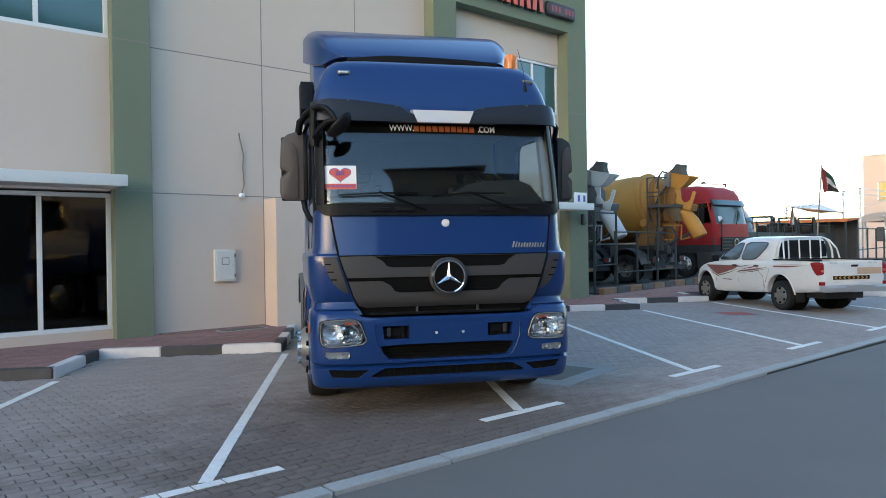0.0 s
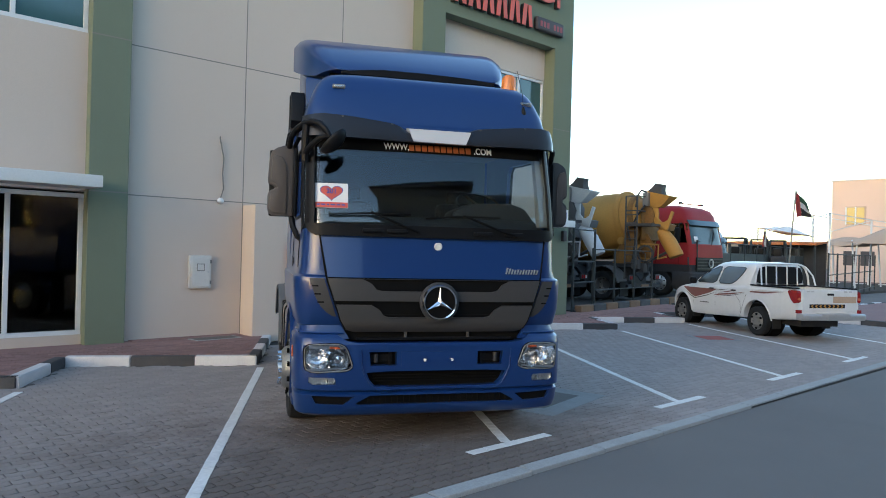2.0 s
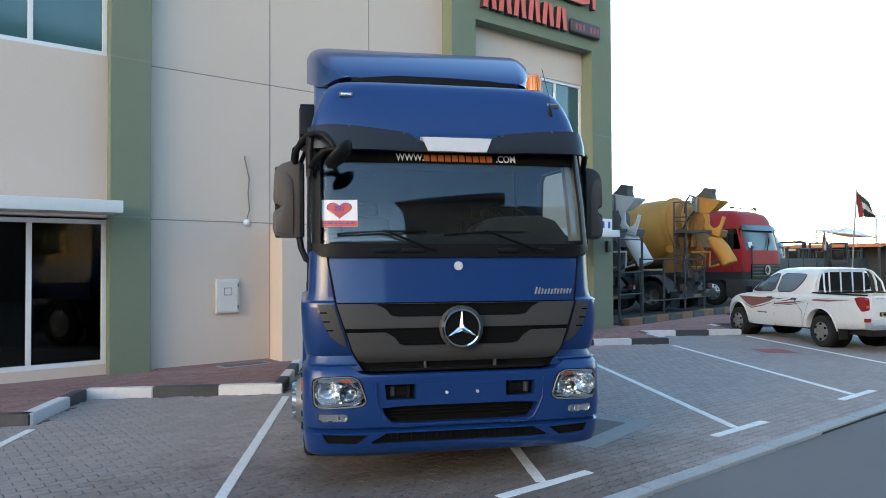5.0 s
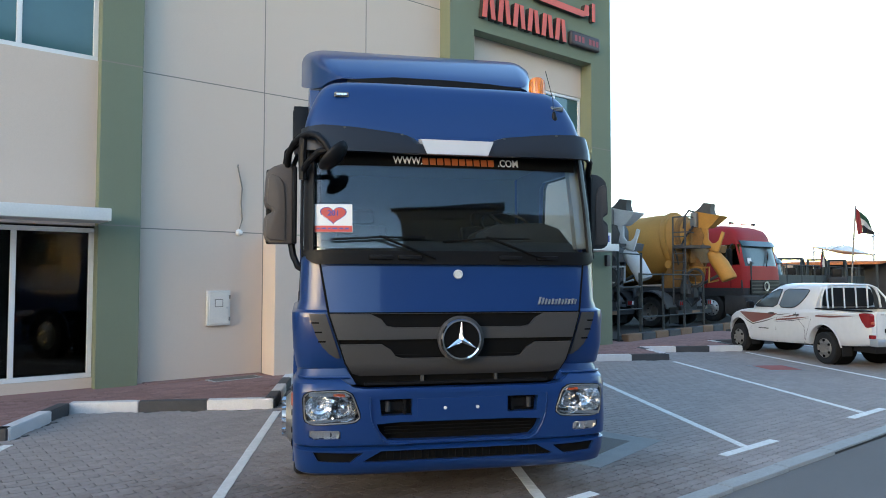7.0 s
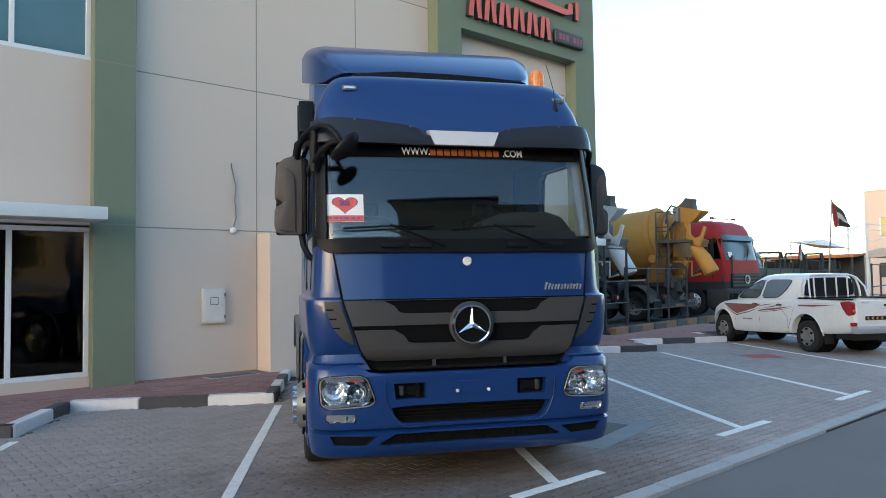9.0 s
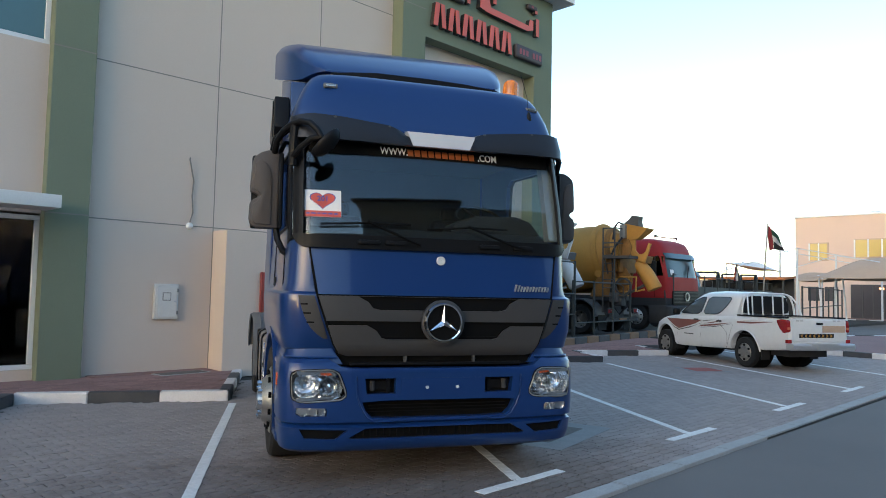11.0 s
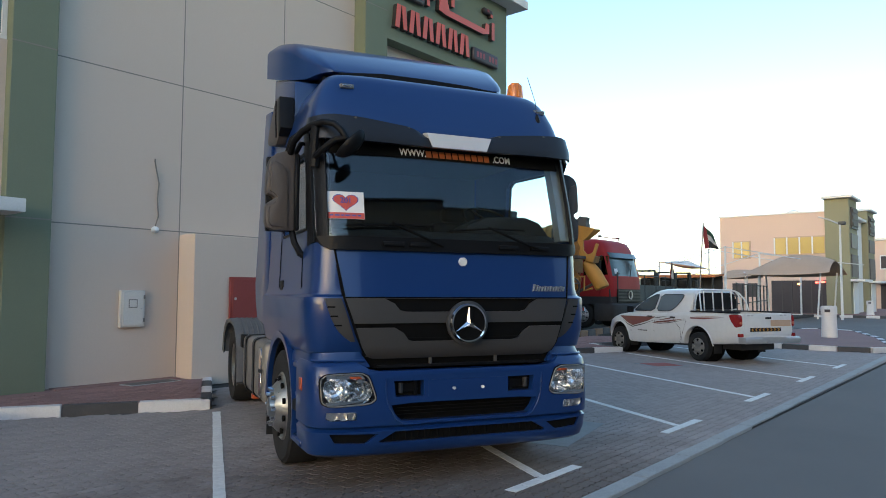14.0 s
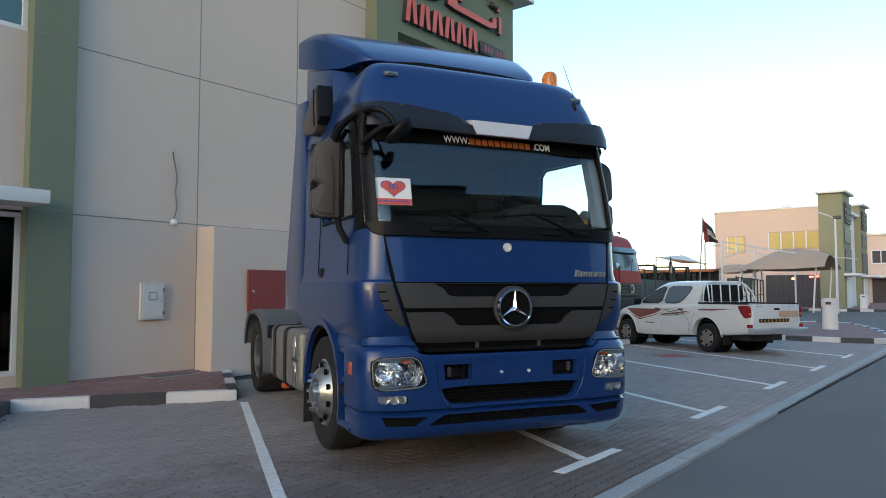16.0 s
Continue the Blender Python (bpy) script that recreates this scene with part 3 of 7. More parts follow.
BUMP = [(0.268, 0.10, 1.20), (0.292, 0.06, 1.225), (0.36, 0.025, 1.235), (0.465, 0.014, 1.243), (0.485, 0.045, 1.225), (0.505, 0.010, 1.247), (0.60, 0.0, 1.25), (0.90, 0.01, 1.25), (0.95, 0.03, 1.245), (0.985, 0.075, 1.225)]
bumper = part("bumper", shell(BUMP, 0.57, 0.10, 0.45, 5.0), "blue", truck)
def rounded(pts, steps=2):
    """Cut an outline's corners twice, so that they turn round."""
    for _ in range(steps):
        out = []
        for (x0, z0), (x1, z1) in zip(pts, pts[1:] + pts[:1]):
            out += [(x0 * 0.86 + x1 * 0.14, z0 * 0.86 + z1 * 0.14), (x0 * 0.14 + x1 * 0.86, z0 * 0.14 + z1 * 0.86)]
        pts = out
    return pts


HL = rounded([(-1.175, 0.895), (-0.825, 0.910), (-0.738, 0.675), (-1.16, 0.650)], 3)


def flip(pts, s):
    return [(-s * x, z) for x, z in pts]


holes = []
for s in (-1, 1):
    holes.append(prism(bmesh.new(), flip([(x * 1.0, z) for x, z in HL], s), "y", -0.2, 0.36))
    holes.append(prism(bmesh.new(), flip([(-1.125, 0.615), (-0.915, 0.615), (-0.90, 0.60), (-0.90, 0.555), (-1.09, 0.55), (-1.13, 0.57)], s), "y", -0.2, 0.36))
    holes.append(prism(bmesh.new(), flip([(-0.615, 0.835), (-0.37, 0.835), (-0.37, 0.715), (-0.60, 0.715)], s), "y", -0.2, 0.3))
    holes.append(prism(bmesh.new(), flip([(-1.10, 0.455), (-0.735, 0.445), (-0.83, 0.375), (-1.06, 0.385)], s), "y", -0.2, 0.4))
holes.append(prism(bmesh.new(), rounded([(-0.64, 0.665), (0.64, 0.665), (0.605, 0.585), (0.545, 0.527), (-0.545, 0.527), (-0.605, 0.585)], 1), "y", -0.2, 0.3))
holes.append(prism(bmesh.new(), [(-0.60, 0.455), (0.60, 0.455), (0.73, 0.385), (0.70, 0.375), (-0.70, 0.375), (-0.73, 0.385)], "y", -0.2, 0.3))
holes.append(prism(bmesh.new(), [(-0.90, 1.2), (-0.90, 0.985), (-0.80, 0.925), (-0.70, 0.912), (0.70, 0.912), (0.80, 0.925), (0.90, 0.985), (0.90, 1.2)], "y", -0.3, 0.3))
holes.append(prism(bmesh.new(), rounded([(-0.685, 0.872), (0.685, 0.872), (0.672, 0.67), (0.575, 0.505), (-0.575, 0.505), (-0.672, 0.67)], 1), "y", -0.2, 0.014))
cut(bumper, holes)
for s in (-1, 1):
    part("panel_edge", tube(bmesh.new(), [(s * x, front_y(x, 0.002, 1.25, 0.45, 5.0), z) for x, z in ((0.40, 0.505), (0.54, 0.507), (0.60, 0.545), (0.645, 0.62), (0.672, 0.69), (0.683, 0.78), (0.682, 0.855))], 0.006, 6), "blue", bumper)
part("mesh_panel", patch([0.35, 0.48], lambda z: -1.12, lambda z: 1.12, lambda z: 0.055, lambda z: 1.22, 0, 0.02), "mesh", bumper, "black mesh in the lower intake")
part("mesh_panel", patch([0.52, 0.86], lambda z: -0.68, lambda z: 0.68, lambda z: 0.085, lambda z: 1.22, 0, 0.02), "mesh", bumper, "black mesh behind the bumper openings")
for zz in (0.57, 0.595, 0.62, 0.645):
    part("intake_slat", patch([zz - 0.004, zz + 0.004], lambda z: -0.57, lambda z: 0.57, lambda z: 0.062, lambda z: 1.22, 0, 0.015), "mesh", bumper)
for i in range(26):
    xx = -0.66 + i * 0.0528
    part("intake_bar", B(xx - 0.004, xx + 0.004, front_y(xx, 0.045, 1.22), front_y(xx, 0.055, 1.22), 0.385, 0.45), "mesh", bumper, smooth=False)
part("plate_recess", patch([0.71, 0.835], lambda z: -0.33, lambda z: 0.33, lambda z: 0.014, lambda z: 1.25, 0.004, 0.02), "blue", bumper)
for xx in (-0.125, 0.125):
    part("screw", cyl(bmesh.new(), (xx, -0.022, 0.765), (xx, 0.0, 0.765), 0.013, 0.010, 10), "pole", bumper)
for s in (-1, 1):
    tow = part("tow_bracket", B(s * 0.50 - 0.10, s * 0.50 + 0.10, 0.075, 0.10, 0.74, 0.81, 0.004, 1), "black", bumper)
    part("tow_pin", cyl(bmesh.new(), (s * 0.55, 0.055, 0.74), (s * 0.55, 0.055, 0.815), 0.02, None, 10), "chassis", bumper)
    part("bar", B(s * 0.42 - 0.012, s * 0.42 + 0.012, 0.06, 0.085, 0.715, 0.83), "black", bumper)

# headlamps and fog lamps
for s in (-1, 1):
    lamp = part("headlight", prism(bmesh.new(), flip([(x * 0.995, z) for x, z in HL], s), "y", 0.24, 0.30), "lampwell", truck, "clear glass headlamp in a bright rim")
    fy = lambda x: front_y(x, 0.004, 1.25, 0.45, 5.0)

    def rim_path(scale, dy, pts=HL, s=s):
        cx, cz = -0.96, 0.78
        out = []
        for x, z in pts + pts[:1]:
            xx = cx + (x - cx) * scale
            out.append((-s * xx, fy(xx) + dy, cz + (z - cz) * scale))
        return out
    part("seal", tube(bmesh.new(), rim_path(1.0, 0.004), 0.008, 6), "gap", lamp)
    part("rim", tube(bmesh.new(), rim_path(0.972, -0.003), 0.0055, 8), "tankc", lamp)
    part("housing", tube(bmesh.new(), rim_path(0.935, 0.004), 0.004, 6), "black", lamp)
    # reflector bowls
    for cx, cz, r in ((-1.05, 0.785, 0.105), (-0.875, 0.765, 0.092)):
        part("reflector", spin(bmesh.new(), [(r, -0.085), (r * 0.93, -0.03), (r * 0.80, 0.005), (r * 0.72, 0.03), (r * 0.52, 0.04), (r * 0.4, 0.06), (0.03, 0.065), (0.03, 0.03), (0.001, 0.015)], (-s * cx, fy(cx) + 0.10, cz), "y", 14), "bowl", lamp, smooth=False)
        part("bulb", spin(bmesh.new(), [(0.02, 0.03), (0.022, -0.01), (0.001, -0.025)], (-s * cx, fy(cx) + 0.10, cz), "y", 12), "chrome", lamp)
    part("ledge", prism(bmesh.new(), flip([(-1.13, 0.895), (-0.86, 0.895), (-0.83, 0.855), (-1.13, 0.865)], s), "y", fy(0.95) + 0.03, fy(0.95) + 0.14), "bowl", lamp, smooth=False)
    part("ledge", prism(bmesh.new(), flip([(-1.13, 0.668), (-0.77, 0.672), (-0.79, 0.70), (-1.13, 0.69)], s), "y", fy(0.95) + 0.02, fy(0.95) + 0.14), "bowl", lamp, smooth=False)
    part("amber_strip", prism(bmesh.new(), flip([(-0.955, 0.878), (-0.875, 0.876), (-0.862, 0.858), (-0.95, 0.862)], s), "y", fy(0.9) + 0.02, fy(0.9) + 0.04), "sideglow", lamp, smooth=False)
    part("indicator", prism(bmesh.new(), flip([(-0.965, 0.885), (-0.885, 0.885), (-0.835, 0.80), (-0.90, 0.85), (-0.95, 0.86)], s), "y", fy(0.9) + 0.05, fy(0.9) + 0.08), "bowl", lamp)
    # moulded ribs round the bowls
    for cx, cz, r in ((-1.05, 0.785, 0.118), (-0.875, 0.765, 0.104)):
        for i in range(9):
            an = radians(20 + 40 * i)
            p0 = Vector((-s * (cx + r * math.cos(an)), fy(cx) + 0.045, cz + r * 0.92 * math.sin(an)))
            p1 = Vector((-s * (cx + r * 0.62 * math.cos(an + 0.35)), fy(cx) + 0.115, cz + r * 0.58 * math.sin(an + 0.35)))
            if 0.69 < p0.z < 0.875 and -1.14 < -s * p0.x < -0.79:
                part("flute", tube(bmesh.new(), [p0, (p0 + p1) / 2 + Vector((0, 0.02, 0)), p1], 0.011, 6), "bowl", lamp)
    part("projector", spin(bmesh.new(), [(0.046, 0.03), (0.046, -0.02), (0.040, -0.03), (0.030, -0.044), (0.001, -0.052)], (-s * -0.875, fy(0.875) + 0.10, 0.762), "y", 20), "chrome", lamp)
    cols = 10
    rings = []
    bml = bmesh.new()
    for zf in range(7):
        z = 0.67 + 0.222 * zf / 6
        xi = -0.765 - 0.10 * max(0.0, (z - 0.69)) / 0.2
        xo = -1.155
        rings.append([(-s * (xo + (xi - xo) * i / cols), fy(xo + (xi - xo) * i / cols) + 0.004, z) for i in range(cols + 1)])
    gl = part("lens", loft(bml, rings, closed=False), "lens", lamp)
    gl.visible_shadow = False
    fog = part("fog_light", prism(bmesh.new(), flip([(-1.12, 0.61), (-0.92, 0.61), (-0.905, 0.598), (-0.905, 0.56), (-1.09, 0.555), (-1.125, 0.572)], s), "y", 0.09, 0.14), "lampwell", truck, "small clear fog lamp")
    for cx in (-1.075, -0.995, -0.94):
        part("reflector", spin(bmesh.new(), [(0.036, -0.03), (0.028, 0.0), (0.014, 0.02), (0.001, 0.025)], (-s * cx, fy(cx) + 0.05, 0.583), "y", 9), "bowl", fog, smooth=False)
    rings = [[(-s * (-1.118 + 0.205 * i / 6), fy(-1.118 + 0.205 * i / 6) + 0.004, z) for i in range(7)] for z in (0.558, 0.585, 0.608)]
    g2 = part("lens", loft(bmesh.new(), rings, closed=False), "lens", fog)
    g2.visible_shadow = False
    part("side_marker", B(min(s * 1.225, s * 1.258), max(s * 1.225, s * 1.258), 0.36, 0.44, 0.75, 0.85, 0.006, 1), "sideglow", truck, "orange-red side marker lamp")

# lower cab: nose, corners and sides
CABLO = [(1.03, 0.145, 1.20), (1.06, 0.12, 1.225), (1.20, 0.09, 1.25), (1.44, 0.085, 1.262), (1.475, 0.09, 1.258), (1.495, 0.115, 1.225), (1.56, 0.12, 1.205), (1.84, 0.13, 1.195), (1.97, 0.14, 1.19)]
cab = part("cab_body", shell(CABLO, REAR, 0.05), "blue", truck)
arch = bmesh.new()
cyl(arch, (-2, 1.38, 0.50), (2, 1.38, 0.50), 0.66, None, 40)
cut(cab, [arch, B(-1.172, 1.172, -0.3, 0.48, 1.935, 2.2)])
F = lambda z: tab([(a, b) for a, b, c in CABLO], z)
WW = lambda z: tab([(a, c) for a, b, c in CABLO], z)
bx = lambda z: tab([(1.0, 0.80), (1.10, 0.86), (1.47, 0.985), (1.84, 1.05)], z)
gf = lambda z: tab([(0.99, 0.11), (1.05, 0.06), (1.25, 0.045), (1.47, 0.06), (1.84, 0.125)], z)
bonnet = part("bonnet", patch([1.478, 1.50, 1.56, 1.65, 1.75, 1.80, 1.825], lambda z: -bx(z), bx, gf, lambda z: 1.23, 0.0, 0.05, 30, 0.45, 5.0), "blue", truck, "blue front flap with a small badge")
part("shut_line", patch([1.0, 1.2, 1.47, 1.84], lambda z: -bx(z) - 0.013, lambda z: bx(z) + 0.013, gf, lambda z: 1.23, -0.012, 0.05, 30, 0.45, 5.0), "gap", truck)
grille = part("grille", patch([1.0, 1.02, 1.06, 1.10, 1.2, 1.3, 1.4, 1.468], lambda z: -bx(z) + (0.05 if z < 1.01 else 0), lambda z: bx(z) - (0.05 if z < 1.01 else 0), gf, lambda z: 1.23, 0.008, 0.055, 36, 0.45, 5.0), "grille", truck, "dark grey plastic grille with two long slots")
g1 = [(-0.68, 1.465), (0.68, 1.465), (0.60, 1.425), (0.56, 1.375), (0.50, 1.362), (-0.50, 1.362), (-0.56, 1.375), (-0.60, 1.425)]
g2 = [(-0.61, 1.245), (0.61, 1.245), (0.53, 1.20), (0.49, 1.145), (0.44, 1.132), (-0.44, 1.132), (-0.49, 1.145), (-0.53, 1.20)]
cut(grille, [prism(bmesh.new(), g1, "y", -0.3, 0.3), prism(bmesh.new(), g2, "y", -0.3, 0.3), B(-1.2, 1.2, -0.3, 0.3, 1.240, 1.274)])
part("grille_mesh", patch([1.0, 1.25, 1.46], lambda z: -bx(z) + 0.06, lambda z: bx(z) - 0.06, gf, lambda z: 1.23, -0.04, 0.01, 24, 0.45, 5.0), "gap", truck)
for zz in (1.385, 1.41, 1.435, 1.16, 1.185, 1.21):
    part("slat", patch([zz - 0.004, zz + 0.004], lambda z: -0.56 if zz > 1.3 else -0.5, lambda z: 0.56 if zz > 1.3 else 0.5, gf, lambda z: 1.23, -0.02, 0.015), "black", grille)
star = part("emblem", spin(bmesh.new(), [(0.148, 0.02), (0.158, -0.012), (0.150, -0.03), (0.138, -0.026), (0.134, 0.0), (0.134, 0.03), (0.148, 0.02)], (0, 0.0, 1.272), "y", 40), "chrome", truck, "round chrome emblem on a black disc")
part("disc", cyl(bmesh.new(), (0, -0.012, 1.272), (0, 0.06, 1.272), 0.136, None, 36), "gap", star)
part("surround", spin(bmesh.new(), [(0.156, 0.045), (0.176, 0.03), (0.178, -0.002), (0.160, -0.008), (0.156, 0.045)], (0, 0.0, 1.272), "y", 40), "grille", star)
for a in (90, 210, 330):
    c, sn = math.cos(radians(a)), math.sin(radians(a))
    tip = (c * 0.136, -0.022, 1.272 + sn * 0.136)
    l = (-sn * 0.022, -0.022, 1.272 + c * 0.022)
    r = (sn * 0.022, -0.022, 1.272 - c * 0.022)
    bms = bmesh.new()
    vs = [bm_v for bm_v in (bms.verts.new(tip), bms.verts.new(l), bms.verts.new(r), bms.verts.new((0, -0.042, 1.272)), bms.verts.new((0, -0.012, 1.272)))]
    for tri in ((0, 3, 1), (0, 2, 3), (1, 3, 2), (0, 1, 4), (0, 4, 2), (1, 2, 4)):
        bms.faces.new([vs[i] for i in tri])
    part("spoke", bms, "chrome", star, smooth=False)
for s in (-1, 1):
    line = []
    for z in (1.03, 1.10, 1.20, 1.30, 1.40, 1.47, 1.52, 1.60, 1.70, 1.78, 1.845):
        xx = bx(z) + 0.004
        line.append((s * xx, min(front_y(xx, gf(z), 1.23, 0.45, 5.0), front_y(xx, F(z), WW(z))) - 0.001, z))
    part("shut_seam", tube(bmesh.new(), line, 0.008, 6), "gap", bonnet)
badge = part("badge", spin(bmesh.new(), [(0.036, 0.02), (0.036, -0.012), (0.028, -0.018), (0.024, -0.010), (0.001, -0.012)], (0.0, 0.105, 1.765), "y", 24), "pole", bonnet)
# model lettering as plain chrome bars
for i in range(6):
    xx = 0.655 + i * 0.056
    hh = 0.058 if i == 0 else 0.044
    fy_ = front_y(xx, 0.062, 1.23, 0.45, 5.0)
    for u0, u1, v0, v1 in ((-0.019, -0.010, 0.0, hh), (0.009, 0.018, 0.0, hh * 0.9)):
        part("name_bar", prism(bmesh.new(), [(xx + u0 + v0 * 0.3, 1.530 + v0), (xx + u1 + v0 * 0.3, 1.530 + v0), (xx + u1 + v1 * 0.3, 1.530 + v1), (xx + u0 + v1 * 0.3, 1.530 + v1)], "y", fy_ - 0.008, fy_ + 0.02), "steel", bonnet, smooth=False)
# corner deflectors with louvres
for s in (-1, 1):
    pts = [(-0.985, 1.475), (-1.135, 1.475), (-1.16, 1.43), (-1.15, 1.28), (-1.10, 1.19), (-0.93, 1.155)]
    lv = part("corner_louvre", patch([1.135, 1.17, 1.22, 1.3, 1.4, 1.465], (lambda z: -tab([(1.13, 0.925), (1.18, 1.0), (1.25, 1.06), (1.35, 1.10), (1.465, 1.135)], z)) if s < 0 else (lambda z: bx(z) + 0.03), (lambda z: -bx(z) - 0.03) if s < 0 else (lambda z: tab([(1.13, 0.925), (1.18, 1.0), (1.25, 1.06), (1.35, 1.10), (1.465, 1.135)], z)), F, WW, 0.012, 0.03, 8), "grille", truck, "grey slotted corner deflector")
    for zz in (1.26, 1.33, 1.40):
        xo_ = tab([(1.25, 1.06), (1.35, 1.10), (1.465, 1.135)], zz)
        xa, xb = sorted((s * (xo_ - 0.055), s * xo_))
        part("slot", patch([zz - 0.006, zz + 0.006], lambda z: xa, lambda z: xb, F, WW, 0.016, 0.02, 4), "gap", lv)
# black sheet between grille and bumper, the gap's shade put into its colour
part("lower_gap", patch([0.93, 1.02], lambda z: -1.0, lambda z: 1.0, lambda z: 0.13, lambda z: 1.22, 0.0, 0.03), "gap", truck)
part("lower_gap_ledge", patch([0.93, 0.95], lambda z: -0.72, lambda z: 0.72, lambda z: 0.09, lambda z: 1.22, 0.0, 0.06), "black", truck)
for s in (-1, 1):
    filler = part("corner_filler", shell([(0.94, 0.085, 1.222), (0.99, 0.095, 1.218), (1.035, 0.12, 1.205), (1.09, 0.125, 1.205)], 0.9, 0.06), "blue", truck)
    cut(filler, [prism(bmesh.new(), flip([(0.76, 0.90), (0.80, 0.97), (0.90, 1.12), (-1.4, 1.12), (-1.4, 0.90)], -s), "y", -0.3, 1.2)])
for s in (-1, 1):
    part("corner_step", tube(bmesh.new(), [(s * x, front_y(x, 0.088, 1.222) - 0.003, 0.992) for x in (0.83, 0.92, 1.0, 1.08, 1.14, 1.18, 1.205)], 0.010, 6), "blue", truck)
for xx in (-0.28, 0.30):
    part("gap_bar", B(xx - 0.010, xx + 0.010, 0.095, 0.125, 0.93, 1.03), "mgrey", truck, smooth=False)

# upper cab: pillars, windscreen frame and sides
CABUP = [(1.97, 0.115, 1.19), (2.30, 0.19, 1.19), (2.72, 0.31, 1.185), (2.88, 0.36, 1.175)]
upper = part("cab_upper", shell(CABUP, REAR, 0.05), "blue", truck)
UF = lambda z: tab([(a, b) for a, b, c in CABUP], z)
UW = lambda z: tab([(a, c) for a, b, c in CABUP], z)
win = prism(bmesh.new(), [(-1.172, 1.90), (1.172, 1.90), (1.165, 2.75), (-1.165, 2.75)], "y", -0.3, 0.48)
side_win = [(0.52, 2.02), (1.50, 2.02), (1.53, 2.08), (1.47, 2.62), (1.38, 2.68), (0.70, 2.66), (0.58, 2.56)]
cut(upper, [win, prism(bmesh.new(), side_win, "x", -2, 2)])
part("windscreen_surround", patch([1.84, 1.855, 1.88, 1.91, 1.945], lambda z: -tab([(1.84, 1.09), (1.855, 1.125), (1.88, 1.155), (1.94, 1.182)], z), lambda z: tab([(1.84, 1.09), (1.855, 1.125), (1.88, 1.155), (1.94, 1.182)], z), lambda z: UF(z) - 0.005, lambda z: 1.20, 0.010, 0.05, 36), "black", truck, "black plastic cowl under the windscreen")
for s in (-1, 1):
    for k, (xa, xb) in enumerate(((1.158, 1.1845),)):
        xl, xr = sorted((s * 1.112, s * xb))
        part("windscreen_pillar", patch([1.93, 2.1, 2.3, 2.5, 2.7, 2.82], lambda z: xl * (UW(z) / 1.185), lambda z: xr * (UW(z) / 1.185), UF, UW, 0.012, 0.03, 16), "black", truck, "black windscreen pillar trim")


def wsy(x, z):
    """The windscreen's outer face, gently bowed across."""
    return UF(z) + 0.02 + x * x / 20.0 + 2.1 * max(0.0, abs(x) - 1.0) ** 2


def bowed(zs, half, off, thick, xs=None):
    a, b = xs or (-1.0, 1.0)
    rings = []
    for z in zs:
        row = [half(z) * (a + (b - a) * i / 60) for i in range(61)]
        rings.append([(x, wsy(x, z) + off, z) for x in row] + [(x, wsy(x, z) + off + thick, z) for x in row[::-1]])
    return loft(bmesh.new(), rings)


ws = part("windscreen", bowed([1.925, 1.97, 2.30, 2.72, 2.80], lambda z: 1.176 * UW(z) / 1.185, 0.0, 0.006), "windscreen", truck, "large curved windscreen with a dark tint strip")
ws.visible_shadow = False
for s in (-1, 1):
    pr = []
    for z in (1.98, 2.30, 2.74):
        y0 = wsy(1.12, z)
        pr.append([(s * 1.045, y0 + 0.05, z), (s * 1.138, y0 + 0.045, z), (s * 1.138, y0 + 0.17, z), (s * 1.06, y0 + 0.17, z)])
    part("pillar_lining", loft(bmesh.new(), pr), "palelining" if s > 0 else "dash", truck)
    px_ = sorted((s * 1.180, s * 1.198))
    part("pillar_cover", prism(bmesh.new(), [(0.27, 1.90), (0.50, 1.88), (0.505, 2.02), (0.565, 2.56), (0.68, 2.68), (0.70, 2.82), (0.50, 2.82), (0.42, 2.5), (0.33, 2.15)], "x", px_[0], px_[1], 0.004), "black", truck, "black pillar cover")
for s in (-1, 1):
    rings = []
    for z in (1.90, 1.94, 2.05, 2.3, 2.55, 2.75, 2.83):
        k_ = UW(z) / 1.19
        row = [(x * k_, front_y(x, UF(z), 1.19) - 0.013) for x in (1.108, 1.13, 1.15, 1.163, 1.173, 1.180, 1.185)] + [(UW(z) + 0.009, UF(z) + 0.25), (UW(z) + 0.009, UF(z) + 0.36)]
        rings.append([(s * x, y, z) for x, y in row] + [(s * (x - 0.012), y + 0.024, z) for x, y in row[::-1]])
    part("pillar_trim", loft(bmesh.new(), rings), "black", truck, "black plastic windscreen pillar trim")
part("tint_strip", bowed([2.625, 2.76], lambda z: 1.06, -0.004, 0.002), "gap", ws)
for s in (-1, 1):
    sw = part("side_window", prism(bmesh.new(), side_win, "x", s * 1.15, s * 1.156), "sideglass", truck, "clear side window")
    sw.visible_shadow = False
    part("window_seal", tube(bmesh.new(), [(s * (UW(z) + 0.002), y, z) for y, z in side_win + side_win[:1]], 0.014, 6), "black", truck)
    part("door_shut_line", tube(bmesh.new(), [(s * 1.187, 1.62, 2.8), (s * 1.189, 1.62, 2.0), (s * 1.212, 1.62, 1.40)], 0.006, 5), "gap", truck)
    part("door_handle", B(min(s * 1.185, s * 1.215), max(s * 1.185, s * 1.215), 1.42, 1.55, 1.50, 1.62, 0.01, 1), "black", truck)
    part("door_shut_line", tube(bmesh.new(), [(s * 1.222, 0.63, 1.30), (s * 1.208, 0.63, 1.52), (s * 1.195, 0.66, 1.85)], 0.005, 5), "gap", truck)
# roof
